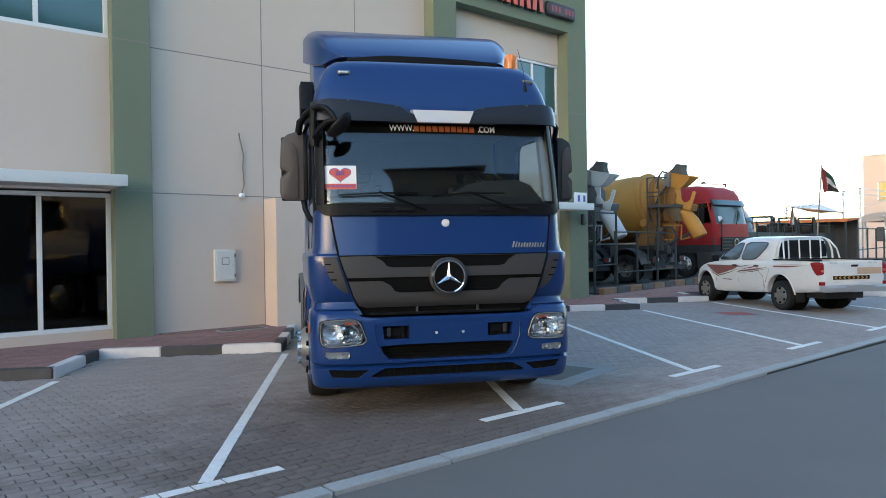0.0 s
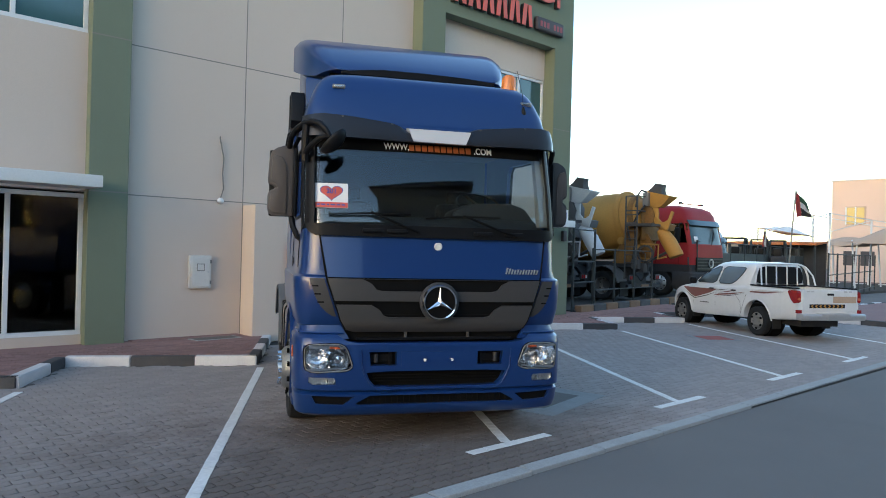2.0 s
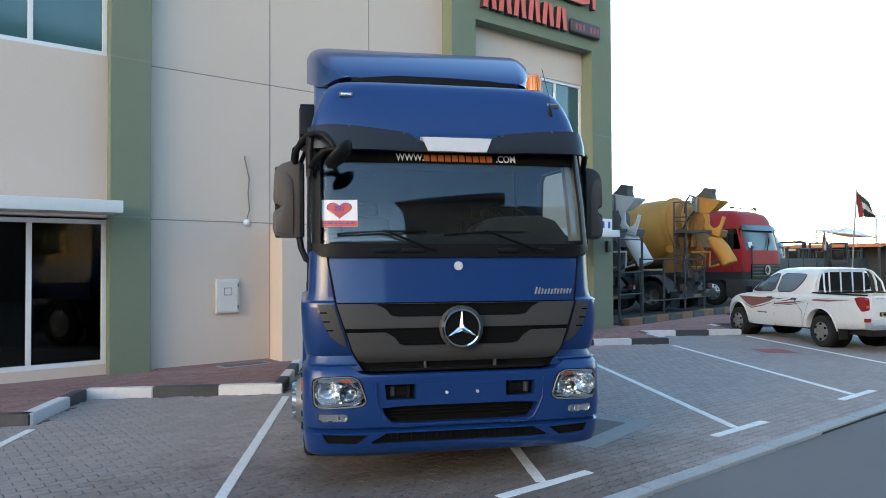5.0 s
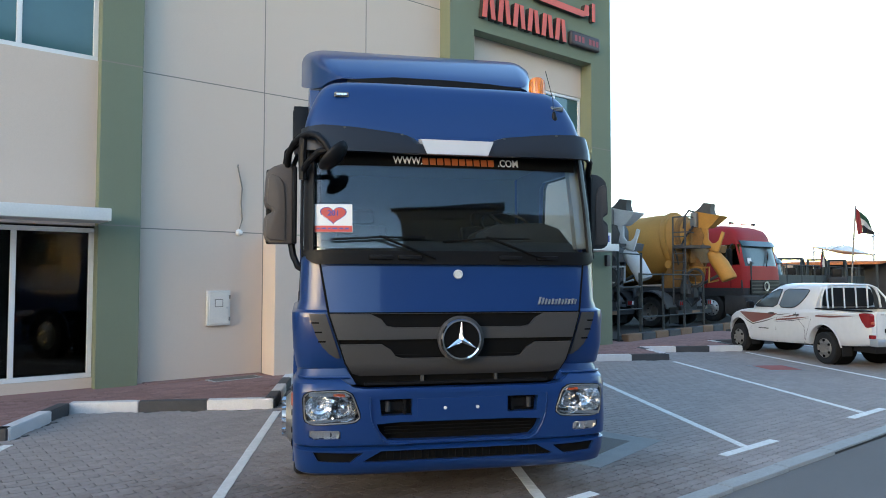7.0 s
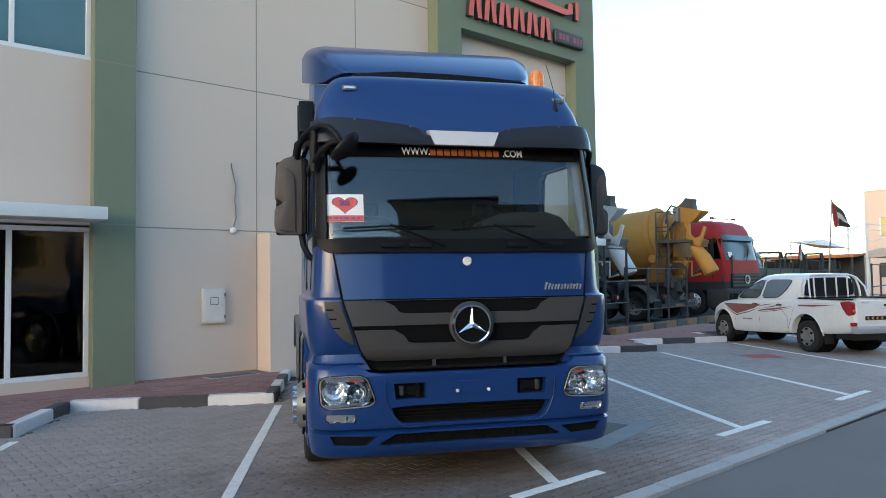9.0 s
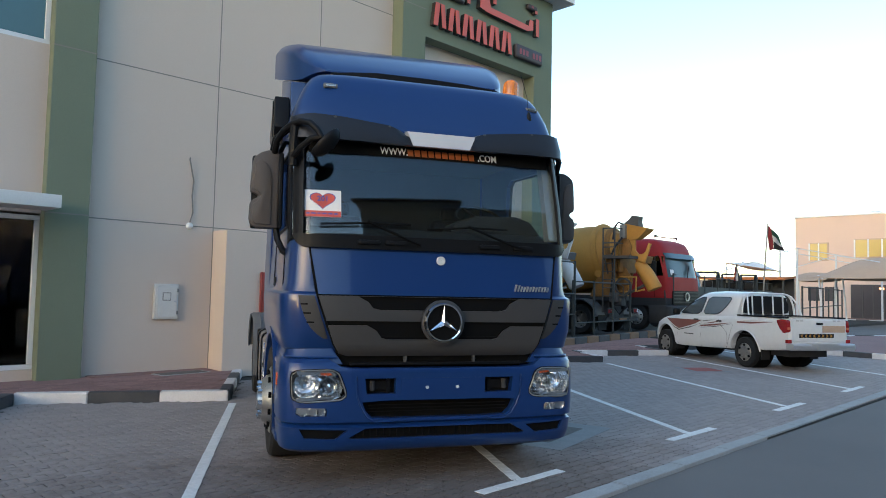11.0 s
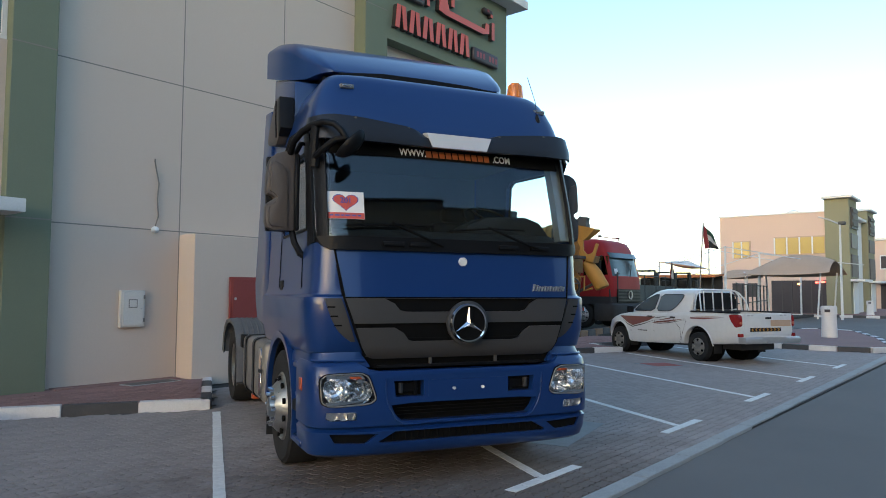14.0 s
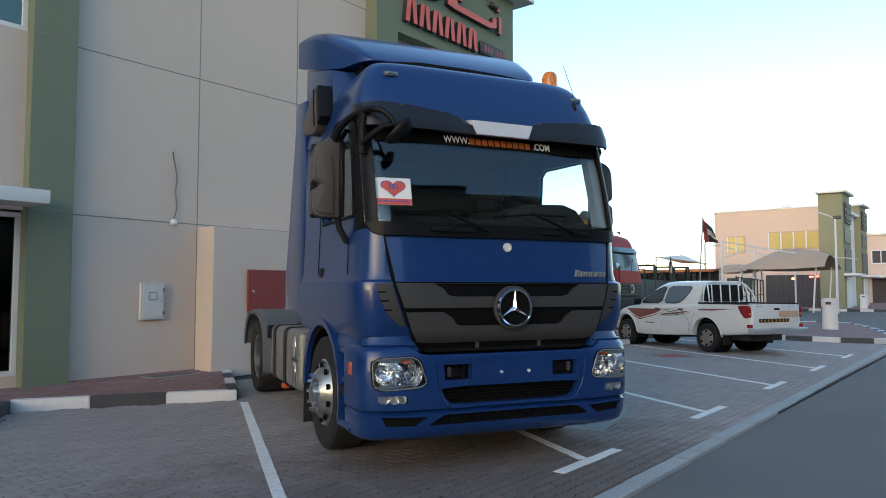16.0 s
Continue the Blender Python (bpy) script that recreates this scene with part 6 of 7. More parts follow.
            a_, b_ = p.lerp(q, (i + 0.02) / n), p.lerp(q, (i + 0.98) / n)
            part("mesh_panel", slab(bmesh.new(), a_, b_, 0.02, p.z + h * 0.12, p.z + h * sheet), "rail", fe, smooth=False)
    return fe


fence_run((17.55, 12.5, 0.1), (18.9, 12.75, 0.1), 2.35, 1, "dark green pipe gate beside the building", (0.06, 0.35, 0.60, 0.98))
fence_run((18.9, 12.8, 0.15), (23.0, 13.35, 0.15), 1.75, 3, "dark pipe fence in front of the mixer trucks", (0.3, 0.98))
fence_run((26.5, 13.6, 0.15), (46.0, 17.2, 0.2), 2.2, 9, "dark pipe fence with mesh panels along the yard", (0.1, 0.55, 0.98), sheet=0.80)
fence_run((31.0, 10.6, 0.1), (46.0, 13.4, 0.15), 1.9, 7, "dark pipe fence before the shade roofs", (0.1, 0.55, 0.98))


def mixer(name, label, m, paint, grime):
    """A mixer truck, tail towards -y in its own frame."""
    mx = thing(name, label, "mixer truck", m, group="mixer trucks")
    for s in (-1, 1):
        for yy in (1.52, 2.86, 6.6):
            wheel(mx, s * (0.92 if yy < 5 else 1.05), yy, 0.50, 0.50, 0.55 if yy < 5 else 0.3, s, "tankc", 0.60, 0.0, bolts=8, n=24, deep_dish=yy < 5)
            gd = []
            for i in range(11):
                an = radians(8 + 164 * i / 10)
                gd.append([(s * x_, yy - r_ * math.cos(an), 0.52 + r_ * math.sin(an)) for x_, r_ in ((0.62, 0.64), (1.25, 0.64), (1.25, 0.68), (0.62, 0.68))])
            part("mudguard", loft(bmesh.new(), gd), "guard" if yy < 2 else "chassis", mx)
        part("frame_rail", B(min(s * 0.35, s * 0.45), max(s * 0.35, s * 0.45), 0.62, 8.2, 0.85, 1.15), "chassis", mx, smooth=False)
        tl = part("tail_lamp", B(s * 0.93 - 0.20, s * 0.93 + 0.20, 0.50, 0.56, 0.70, 0.90, 0.015, 1), "chassis", mx)
        for xx, m_ in ((-0.10, "redlens"), (0.03, "redlens"), (0.13, "paper")):
            part("lens", B(s * 0.93 + xx - 0.045, s * 0.93 + xx + 0.045, 0.485, 0.50, 0.74, 0.86, 0.008, 1), m_, tl)
        part("mud_flap", B(s * 0.9 - 0.28, s * 0.9 + 0.28, 0.80, 0.83, 0.15, 0.66), "rubber", mx, smooth=False)
        part("lamp_bracket", B(s * 0.93 - 0.03, s * 0.93 + 0.03, 0.56, 0.80, 0.76, 0.84), "chassis", mx, smooth=False)
    part("rear_bar", B(-1.15, 1.15, 0.52, 0.62, 0.44, 0.58, 0.01, 1), "chassis", mx)
    part("number_plate", B(-0.26, 0.26, 0.50, 0.518, 0.45, 0.56), "kerby", mx, smooth=False)
    part("subframe", B(-0.7, 0.7, 0.6, 6.0, 1.15, 1.32), "chassis", mx, smooth=False)
    part("chassis_box", B(-0.55, 0.55, 0.75, 6.2, 0.45, 1.15, 0.03, 1), "chassis", mx)
    part("tool_box", B(-1.05, -0.56, 3.7, 5.4, 0.5, 1.3, 0.03, 1), "chassis", mx)
    part("side_locker", B(-1.02, -0.56, 2.15, 2.25, 0.9, 1.28, 0.02, 1), "guard", mx)
    # drum, tilted, with a raised running ring
    prof = [(0.001, -0.62), (0.42, -0.62), (0.60, -0.55), (0.74, -0.30), (0.93, 0.0), (1.04, 0.45), (1.12, 1.2), (1.14, 2.1), (1.12, 3.0), (0.95, 3.9), (0.70, 4.4), (0.30, 4.55), (0.001, 4.55)]
    tilt_ = pose(0, 1.05, 2.80, -10, 0, 0)
    bmd = spin(bmesh.new(), prof, (0, 0, 0), "y", 40)
    bmd.transform(tilt_)
    dr_ = part("drum", bmd, paint, mx, "large tilted mixing drum")
    for nm, pf_, m_ in (("ring", [(0.90, -0.02), (1.02, -0.02), (1.03, 0.02), (1.03, 0.12), (1.02, 0.16), (0.94, 0.16)], paint), ("seam", [(1.155, 1.62), (1.155, 1.66), (1.12, 1.66), (1.12, 1.62)], grime), ("neck_band", [(0.70, -0.40), (0.80, -0.36), (0.82, -0.26), (0.70, -0.26)], grime)):
        bmd = spin(bmesh.new(), pf_, (0, 0, 0), "y", 40)
        bmd.transform(tilt_)
        part(nm, bmd, m_, dr_)
    # stand that carries the mouth of the drum
    for s in (-1, 1):
        part("stand_side", prism(bmesh.new(), [(1.39, 1.27), (1.17, 1.80), (0.98, 2.28), (0.86, 2.62), (0.52, 2.62), (0.40, 2.30), (0.60, 1.75), (0.61, 1.27)], "x", min(s * 0.60, s * 0.72), max(s * 0.60, s * 0.72), 0.02), grime, mx)
        part("roller", cyl(bmesh.new(), (s * 0.62, 1.02, 2.05), (s * 0.84, 1.02, 2.05), 0.13, None, 16), paint, mx)
    part("stand_beam", B(-0.60, 0.60, 0.55, 0.80, 1.30, 1.60, 0.03, 1), grime, mx)
    part("stand_beam", B(-0.60, 0.60, 0.45, 0.70, 2.20, 2.50, 0.03, 1), grime, mx)
    part("mouth_plate", prism(bmesh.new(), [(-0.62, 2.1), (0.62, 2.1), (0.62, 3.1), (0.40, 3.30), (-0.40, 3.30), (-0.62, 3.1)], "y", 0.34, 0.40, 0.02), grime, mx)
    part("side_shield", prism(bmesh.new(), [(0.52, 2.62), (0.05, 2.66), (-0.02, 2.95), (0.10, 3.22), (0.50, 3.20)], "x", -0.46, -0.42, 0.01), grime, mx)
    # loading hopper with a dark rubber mouth
    hop = part("hopper", loft(bmesh.new(), [[(-0.44, 0.16, 3.20), (-0.08, 0.16, 3.20), (-0.08, -0.18, 3.20), (-0.44, -0.18, 3.20)], [(-0.46, 0.24, 3.36), (-0.04, 0.24, 3.36), (-0.04, -0.34, 3.32), (-0.46, -0.34, 3.32)], [(-0.50, 0.30, 3.68), (0.06, 0.30, 3.68), (0.06, -0.53, 3.50), (-0.50, -0.53, 3.50)], [(-0.52, 0.31, 3.76), (0.08, 0.31, 3.76), (0.08, -0.57, 3.56), (-0.52, -0.57, 3.56)]]), paint, mx, "open loading hopper", smooth=False)
    part("hopper_mouth", loft(bmesh.new(), [[(-0.42, 0.32, 3.74), (-0.04, 0.32, 3.74), (-0.04, -0.24, 3.63), (-0.42, -0.24, 3.63)], [(-0.40, 0.16, 3.86), (-0.08, 0.16, 3.86), (-0.08, -0.21, 3.80), (-0.40, -0.21, 3.80)], [(-0.38, 0.02, 4.02), (-0.12, 0.02, 4.02), (-0.12, -0.25, 3.97), (-0.38, -0.25, 3.97)]]), "mgrey", hop, "dark rubber hopper mouth")
    # forked collector and thick chute
    fork = [(0.07, 3.27), (0.13, 2.92), (-0.05, 2.53), (-0.45, 2.41), (-0.67, 3.03), (-0.57, 3.07), (-0.47, 2.79), (-0.36, 2.71), (-0.24, 2.70), (-0.12, 2.84), (-0.12, 3.20)]
    cl_ = part("collector", prism(bmesh.new(), fork, "x", -0.40, -0.33, 0.015), paint, mx, "forked discharge collector")
    part("trough", prism(bmesh.new(), [(0.02, 2.62), (-0.05, 2.53), (-0.45, 2.41), (-0.52, 2.62), (-0.40, 2.66), (-0.24, 2.64)], "x", -0.33, 0.10), grime, cl_, smooth=False)
    ch = part("chute", loft(bmesh.new(), [[(-0.20 + r_ * math.cos(a_), cy + r2_ * math.sin(a_) * math.cos(an), cz - r2_ * math.sin(a_) * math.sin(an)) for a_ in [k * math.pi / 8 for k in range(16)]] for cy, cz, an, r_, r2_ in ((-0.12, 2.40, 1.1, 0.22, 0.12), (-0.24, 2.28, 0.85, 0.24, 0.22), (-0.44, 2.03, 0.62, 0.24, 0.25), (-0.61, 1.76, 0.52, 0.23, 0.24), (-0.69, 1.62, 0.40, 0.23, 0.25), (-0.72, 1.56, 0.40, 0.21, 0.23))]), paint, mx, "thick pouring chute")
    part("chute_rib", tube(bmesh.new(), [(-0.28, -0.05, 2.36), (-0.31, -0.20, 2.15), (-0.29, -0.36, 1.85), (-0.26, -0.50, 1.56)], 0.022, 6), grime, ch)
    part("chute_frame", tube(bmesh.new(), [(-0.40, 0.50, 1.95), (-0.40, -0.16, 1.94), (-0.40, -0.14, 1.46), (-0.40, -0.45, 1.54)], 0.035, 6), paint, mx)
    part("chute_frame", tube(bmesh.new(), [(-0.40, 0.55, 1.46), (-0.40, 0.10, 1.46), (-0.40, 0.10, 1.94)], 0.035, 6), paint, mx)
    part("pivot_plate", prism(bmesh.new(), [(0.55, 1.40), (0.10, 1.46), (0.02, 1.86), (0.30, 2.30), (0.60, 2.30)], "x", -0.30, -0.24, 0.01), grime, mx)
    part("chute_ram", tube(bmesh.new(), [(-0.2, 0.5, 1.25), (-0.2, -0.38, 1.70)], 0.05, 8), "mgrey", mx)
    part("chute_hand_wheel", spin(bmesh.new(), [(0.24, -0.03), (0.30, -0.03), (0.30, 0.03), (0.24, 0.03), (0.24, -0.03)], (-0.62, 0.20, 1.62), "x", 24), "mgrey", mx)
    part("wheel_spoke", tube(bmesh.new(), [(-0.62, 0.20, 1.36), (-0.62, 0.20, 1.62), (-0.62, 0.42, 1.74)], 0.02, 5), "mgrey", mx)
    # ladder, cage and platform on the near side
    ld = part("ladder", tube(bmesh.new(), [(-1.10, 0.70, 0.75), (-1.10, 0.70, 3.56)], 0.026, 6), "mgrey", mx)
    part("rail", tube(bmesh.new(), [(-1.10, 0.28, 1.25), (-1.10, 0.28, 3.54)], 0.026, 6), "mgrey", ld)
    for i in range(7):
        part("rung", tube(bmesh.new(), [(-1.10, 0.28, 1.30 + i * 0.27), (-1.10, 0.70, 1.30 + i * 0.27)], 0.018, 6), "mgrey", ld)
    for zz in (3.06, 3.55):
        part("cage_rail", tube(bmesh.new(), [(-1.10, 0.70, zz), (-1.10, 0.24, zz), (-0.62, 0.24, zz)], 0.022, 6), "mgrey", ld)
    pf = part("platform", B(-1.12, -0.45, -0.24, 0.72, 2.55, 2.63), "mgrey", mx, smooth=False)
    part("platform_bracket", tube(bmesh.new(), [(-1.0, 0.70, 2.55), (-0.72, 0.72, 2.05)], 0.03, 6), "mgrey", pf)
    part("valve_block", B(-0.66, -0.48, 0.14, 0.34, 3.24, 3.70, 0.03, 2), "tankc", mx)
    for pts in ([(-0.72, 0.62, 2.63), (-0.74, 0.45, 2.95), (-0.70, 0.26, 3.20), (-0.60, 0.24, 3.30)], [(-0.60, 0.20, 3.70), (-0.62, 0.40, 3.78), (-0.66, 0.52, 3.60), (-0.68, 0.56, 3.20)], [(-0.76, 0.60, 1.3), (-0.80, 0.50, 2.0), (-0.74, 0.55, 2.55)], [(-0.66, 0.1, 1.3), (-0.72, 0.02, 0.95), (-0.68, 0.3, 0.7), (-0.6, 0.5, 0.9)]):
        part("hose", tube(bmesh.new(), pts, 0.032, 8), "chassis", mx)
    part("valve_cluster", B(-0.72, -0.42, 0.20, 0.52, 0.98, 1.30, 0.04, 2), "chassis", mx)
    part("control_box", B(-0.95, -0.72, 0.30, 0.55, 1.10, 1.42, 0.02, 1), "mgrey", mx)
    part("water_tank", cyl(bmesh.new(), (-0.9, 5.7, 2.0), (0.9, 5.7, 2.0), 0.35, None, 20), paint, mx)
    part("cab", B(-1.2, 1.2, 6.3, 8.2, 0.9, 2.9, 0.12, 3), paint, mx)
    part("stowed_chute", tube(bmesh.new(), [(0.98, 1.0, 1.62), (0.98, 3.2, 1.55)], 0.20, 10), paint, mx)
    return mx


mixer("mixer_truck", "concrete mixer truck with a dusty yellow drum and chute", pose(23.57, 13.42, 0.16, 0, 0, 4), "yellow", "mustard")
mixer("mixer_truck", "concrete mixer truck with dusty white drum and chute", pose(20.57, 14.43, 0.16, 0, 0, 4), "mwhite", "guard")


def plain_cab(m, name, label, paint, length=7.0, stripe=True):
    """A high-roof truck seen across the yard, nose towards -y in its own frame."""
    tr = thing(name, label, "truck", m, group="parked trucks")
    lo = part("cab_body", shell([(1.22, 0.10, 1.235), (1.55, 0.10, 1.23), (1.95, 0.12, 1.20)], 2.2, 0.06), paint, tr)
    part("cab_skirt", shell([(0.93, 0.12, 1.21), (1.22, 0.10, 1.23)], 2.2, 0.06), "chassis", tr)
    up = part("cab_upper", shell([(1.95, 0.12, 1.20), (2.72, 0.31, 1.18), (2.9, 0.36, 1.17)], 2.2, 0.06), paint, tr)
    cut(up, [prism(bmesh.new(), [(-1.1, 2.0), (1.1, 2.0), (1.07, 2.74), (-1.07, 2.74)], "y", -0.4, 0.48), prism(bmesh.new(), [(0.34, 2.04), (1.40, 2.04), (1.40, 2.76), (0.52, 2.76)], "x", -2, 2)])
    part("roof", loft(bmesh.new(), [ring(z, f, w, 2.2, 0, 0.42, 4.5) for z, f, w in ((2.88, 0.37, 1.16), (3.1, 0.44, 1.13), (3.3, 0.56, 1.06), (3.42, 0.85, 0.92), (3.48, 1.2, 0.7))]), paint, tr)
    part("cab_back", B(-1.14, 1.14, 2.1, 2.16, 1.0, 3.4), paint, tr, smooth=False)
    part("lining", B(-1.1, 1.1, 1.9, 2.05, 1.0, 2.9), "dash", tr, smooth=False)
    part("dashboard", B(-1.08, 1.08, 0.5, 0.9, 1.4, 2.02, 0.05, 2), "dash", tr)
    g = part("windscreen", patch([1.98, 2.35, 2.80], lambda z: -1.12, lambda z: 1.12, lambda z: tab([(1.95, 0.12), (2.72, 0.31), (2.9, 0.36)], z), lambda z: 1.19, -0.012, 0.006, 20), "palescreen", tr, "clear windscreen")
    g.visible_shadow = False
    for s in (-1, 1):
        part("side_window", B(min(s * 1.15, s * 1.16), max(s * 1.15, s * 1.16), 0.36, 1.40, 2.04, 2.76), "carglass", tr, smooth=False)
        part("wing_mirror", B(min(s * 1.28, s * 1.46), max(s * 1.28, s * 1.46), 0.55, 0.72, 2.0, 2.6, 0.05, 3), "black", tr)
        part("mirror_arm", tube(bmesh.new(), [(s * 1.14, 0.6, 2.78), (s * 1.3, 0.6, 2.75), (s * 1.36, 0.62, 2.55)], 0.025, 6), "black", tr)
        wheel(tr, s * 1.05, 1.46, 0.5, 0.5, 0.3, s, "steel", 0.58, 0.05, bolts=8, n=24)
        wheel(tr, s * 0.9, length - 1.3, 0.5, 0.5, 0.56, s, "steel", 0.58, 0.0, bolts=8, n=24, deep_dish=True)
        part("headlight", B(min(s * 0.8, s * 1.14), max(s * 0.8, s * 1.14), 0.10, 0.22, 0.62, 0.86, 0.03, 2), "bowl", tr)
        part("frame_rail", B(min(s * 0.36, s * 0.44), max(s * 0.36, s * 0.44), 0.8, length, 0.72, 0.98), "chassis", tr, smooth=False)
        part("step_panel", B(min(s * 1.05, s * 1.22), max(s * 1.05, s * 1.22), 0.45, 0.86, 0.35, 0.98, 0.03, 1), "chassis", tr)
        part("tank", B(min(s * 0.5, s * 1.2), max(s * 0.5, s * 1.2), 2.3, 3.9, 0.35, 0.98, 0.1, 3), "chassis", tr)
    part("bumper", shell([(0.3, 0.08, 1.2), (0.4, 0.02, 1.24), (0.9, 0.02, 1.24), (0.97, 0.08, 1.2)], 0.9, 0.1), "chassis", tr, "dark plastic bumper")
    gr = part("grille", patch([1.0, 1.2, 1.5], lambda z: -0.95, lambda z: 0.95, lambda z: 0.06, lambda z: 1.24, 0.01, 0.04, 16), "black", tr, "black grille")
    for zz in (1.08, 1.2, 1.32, 1.44):
        part("slat", patch([zz - 0.02, zz + 0.02], lambda z: -0.9, lambda z: 0.9, lambda z: 0.05, lambda z: 1.24, 0.012, 0.03, 16), "grille", gr)
    part("emblem", spin(bmesh.new(), [(0.15, 0.02), (0.17, -0.02), (0.14, -0.02), (0.13, 0.02), (0.15, 0.02)], (0, 0.02, 1.28), "y", 24), "steel", gr)
    part("sun_visor", patch([2.70, 2.78, 2.90], lambda z: -1.12, lambda z: 1.12, lambda z: tab([(2.70, 0.20), (2.90, 0.33)], z), lambda z: 1.2, 0.0, 0.02, 20), "palescreen", tr, "greenish tinted sun visor")
    bar = part("roof_bar", tube(bmesh.new(), [(-0.85, 0.95, 3.46), (-0.80, 0.90, 3.54), (0.80, 0.90, 3.54), (0.85, 0.95, 3.46)], 0.018, 6), paint, tr)
    for xx in (-0.75, 0.75):
        part("roof_lamp", B(xx - 0.06, xx + 0.06, 0.86, 0.98, 3.53, 3.60, 0.02, 2), "chassis", bar)
    part("wiper", tube(bmesh.new(), [(0.1, 0.08, 1.98), (0.45, 0.20, 2.45)], 0.014, 5), "gap", g)
    part("paper", patch([2.08, 2.28], lambda z: -0.95, lambda z: -0.72, lambda z: tab([(1.95, 0.12), (2.72, 0.31)], z), lambda z: 1.19, 0.006, 0.004, 4), "paper", g)
    for s in (-1, 1):
        part("corner_panel", tube(bmesh.new(), [(s * 1.13, 0.22, 1.02), (s * 1.20, 0.26, 1.25), (s * 1.20, 0.27, 1.50)], 0.035, 6), "chassis", tr)
        part("door_shut_line", tube(bmesh.new(), [(s * 1.195, 0.70, 2.0), (s * 1.236, 0.66, 1.5), (s * 1.236, 0.66, 1.25)], 0.008, 5), "gap", tr)
        part("door_shut_line", tube(bmesh.new(), [(s * 1.186, 1.62, 2.7), (s * 1.20, 1.62, 1.95), (s * 1.236, 1.62, 1.25)], 0.008, 5), "gap", tr)
    part("deck", B(-1.2, 1.2, 2.5, length, 1.0, 1.12), "chassis", tr, smooth=False)
    return tr


plain_cab(pose(27.35, 13.45, 0.2, 0, 0, -2), "parked_truck", "bright red truck cab with dark bumper and grey visor", "red")
plain_cab(pose(31.5, 15.2, 0.14, 0, 0, -6) @ Matrix.Diagonal((0.84, 0.84, 0.84, 1)), "parked_truck", "pale grey truck cab behind the red truck", "mwhite")
# machines parked behind the fence
def yard_machine(m, w_, h_, paint):
    ob = thing("yard_machine", "dark green loader with a roll cage behind the fence", "machine", m, group="yard machines")
    part("body", B(-0.9, 0.9, -w_ / 2, w_ / 2, 0.40, 1.75, 0.12, 3), paint, ob)
    part("hood", B(-1.7, -0.9, -w_ * 0.4, w_ * 0.4, 0.55, 1.5, 0.12, 3), paint, ob)
    for s in (-1, 1):
        part("roll_cage", tube(bmesh.new(), [(-0.7, s * w_ * 0.44, 1.7), (-0.7, s * w_ * 0.44, h_ - 0.12), (-0.6, s * w_ * 0.42, h_), (0.6, s * w_ * 0.42, h_), (0.75, s * w_ * 0.44, 1.7)], 0.055, 8), "rail", ob)
        for xx in (-1.1, 0.6):
            part("tyre", spin(bmesh.new(), [(0.001, -0.14), (0.40, -0.14), (0.48, -0.08), (0.48, 0.08), (0.40, 0.14), (0.001, 0.14)], (xx, s * (w_ / 2 + 0.02), 0.46), "y", 20), "rubber", ob)
    part("seat", B(-0.15, 0.35, -0.22, 0.22, 1.70, 2.15, 0.06, 2), "black", ob)
    part("roof_panel", B(-0.65, 0.65, -w_ * 0.42, w_ * 0.42, h_, h_ + 0.05, 0.02, 1), "rail", ob)
    return ob


yard_machine(pose(34.4, 15.9, 0.1, 0, 0, 20), 1.1, 2.52, "rail")
ym = yard_machine(pose(38.4, 16.5, 0.1, 0, 0, 24), 0.9, 2.55, "chassis")
part("side_pane", B(-0.5, 0.5, -0.44, -0.42, 1.75, 2.45), "palescreen", ym, smooth=False)
yard_machine(pose(38.2, 15.5, 0.1, 0, 0, 24), 0.8, 2.50, "chassis")
rs = thing("low_shelter", "low shelter with an orange-red roof beyond the fence", "shelter", pose(46, 18.0, 0.1))
part("roof", prism(bmesh.new(), [(-0.9, 2.46), (0.9, 2.62), (0.9, 2.70), (-0.9, 2.60)], "y", -1.9, 3.6), "orange", rs, smooth=False)
part("back_panel", B(0.75, 0.85, -1.8, 3.5, 0.0, 2.6), "chassis", rs, smooth=False)
for yy in (-1.7, -0.8, 0.0, 1.3, 2.6, 3.4):
    part("post", B(-0.75, -0.65, yy - 0.05, yy + 0.05, 0.0, 2.5), "rail", rs, smooth=False)
sl = thing("shade_sail", "pale fabric sail stretched over the yard beside a white mast", "canopy", pose(0, 0, 0))
bm = loft(bmesh.new(), [[tuple(Vector(a_).lerp(Vector(b_), v) - Vector((0, 0, 0.25 * math.sin(math.pi * v) * math.sin(math.pi * u)))) for v in (0, 0.25, 0.5, 0.75, 1)] for u, a_, b_ in [(u, Vector((46, 20.0, 3.60)).lerp(Vector((48.3, 18.9, 3.75)), u), Vector((46, 18.1, 3.30)).lerp(Vector((48.0, 17.5, 3.15)), u)) for u in (0, 0.25, 0.5, 0.75, 1)]], closed=False)
bmesh.ops.solidify(bm, geom=bm.faces[:], thickness=0.03)
part("cloth", bm, "cap", sl)
part("edge_beam", tube(bmesh.new(), [(46, 20.0, 3.62), (46, 18.1, 3.32), (48.0, 17.5, 3.17)], 0.035, 6), "sail", sl)
part("post", cyl(bmesh.new(), (46.05, 19.95, 0.0), (46.05, 19.95, 3.6), 0.05, None, 8), "pole", sl)

# ---- traffic island and bollards ----
io = [(23.4, 9.4), (23.15, 7.0), (23.05, 5.6), (23.2, 4.85), (23.7, 4.5), (25.0, 4.62), (29.0, 5.5), (33.5, 6.9), (34.5, 8.4), (33.0, 9.4)]
solid("pavement_island", prism(bmesh.new(), io, "z", -0.05, 0.115), "redpave", "structure", "traffic island paved in dull red brick", "pavement", smooth=False)
ik = thing("kerb_island", "black and white kerb round the traffic island", "kerb", kind="structure")
dk = False
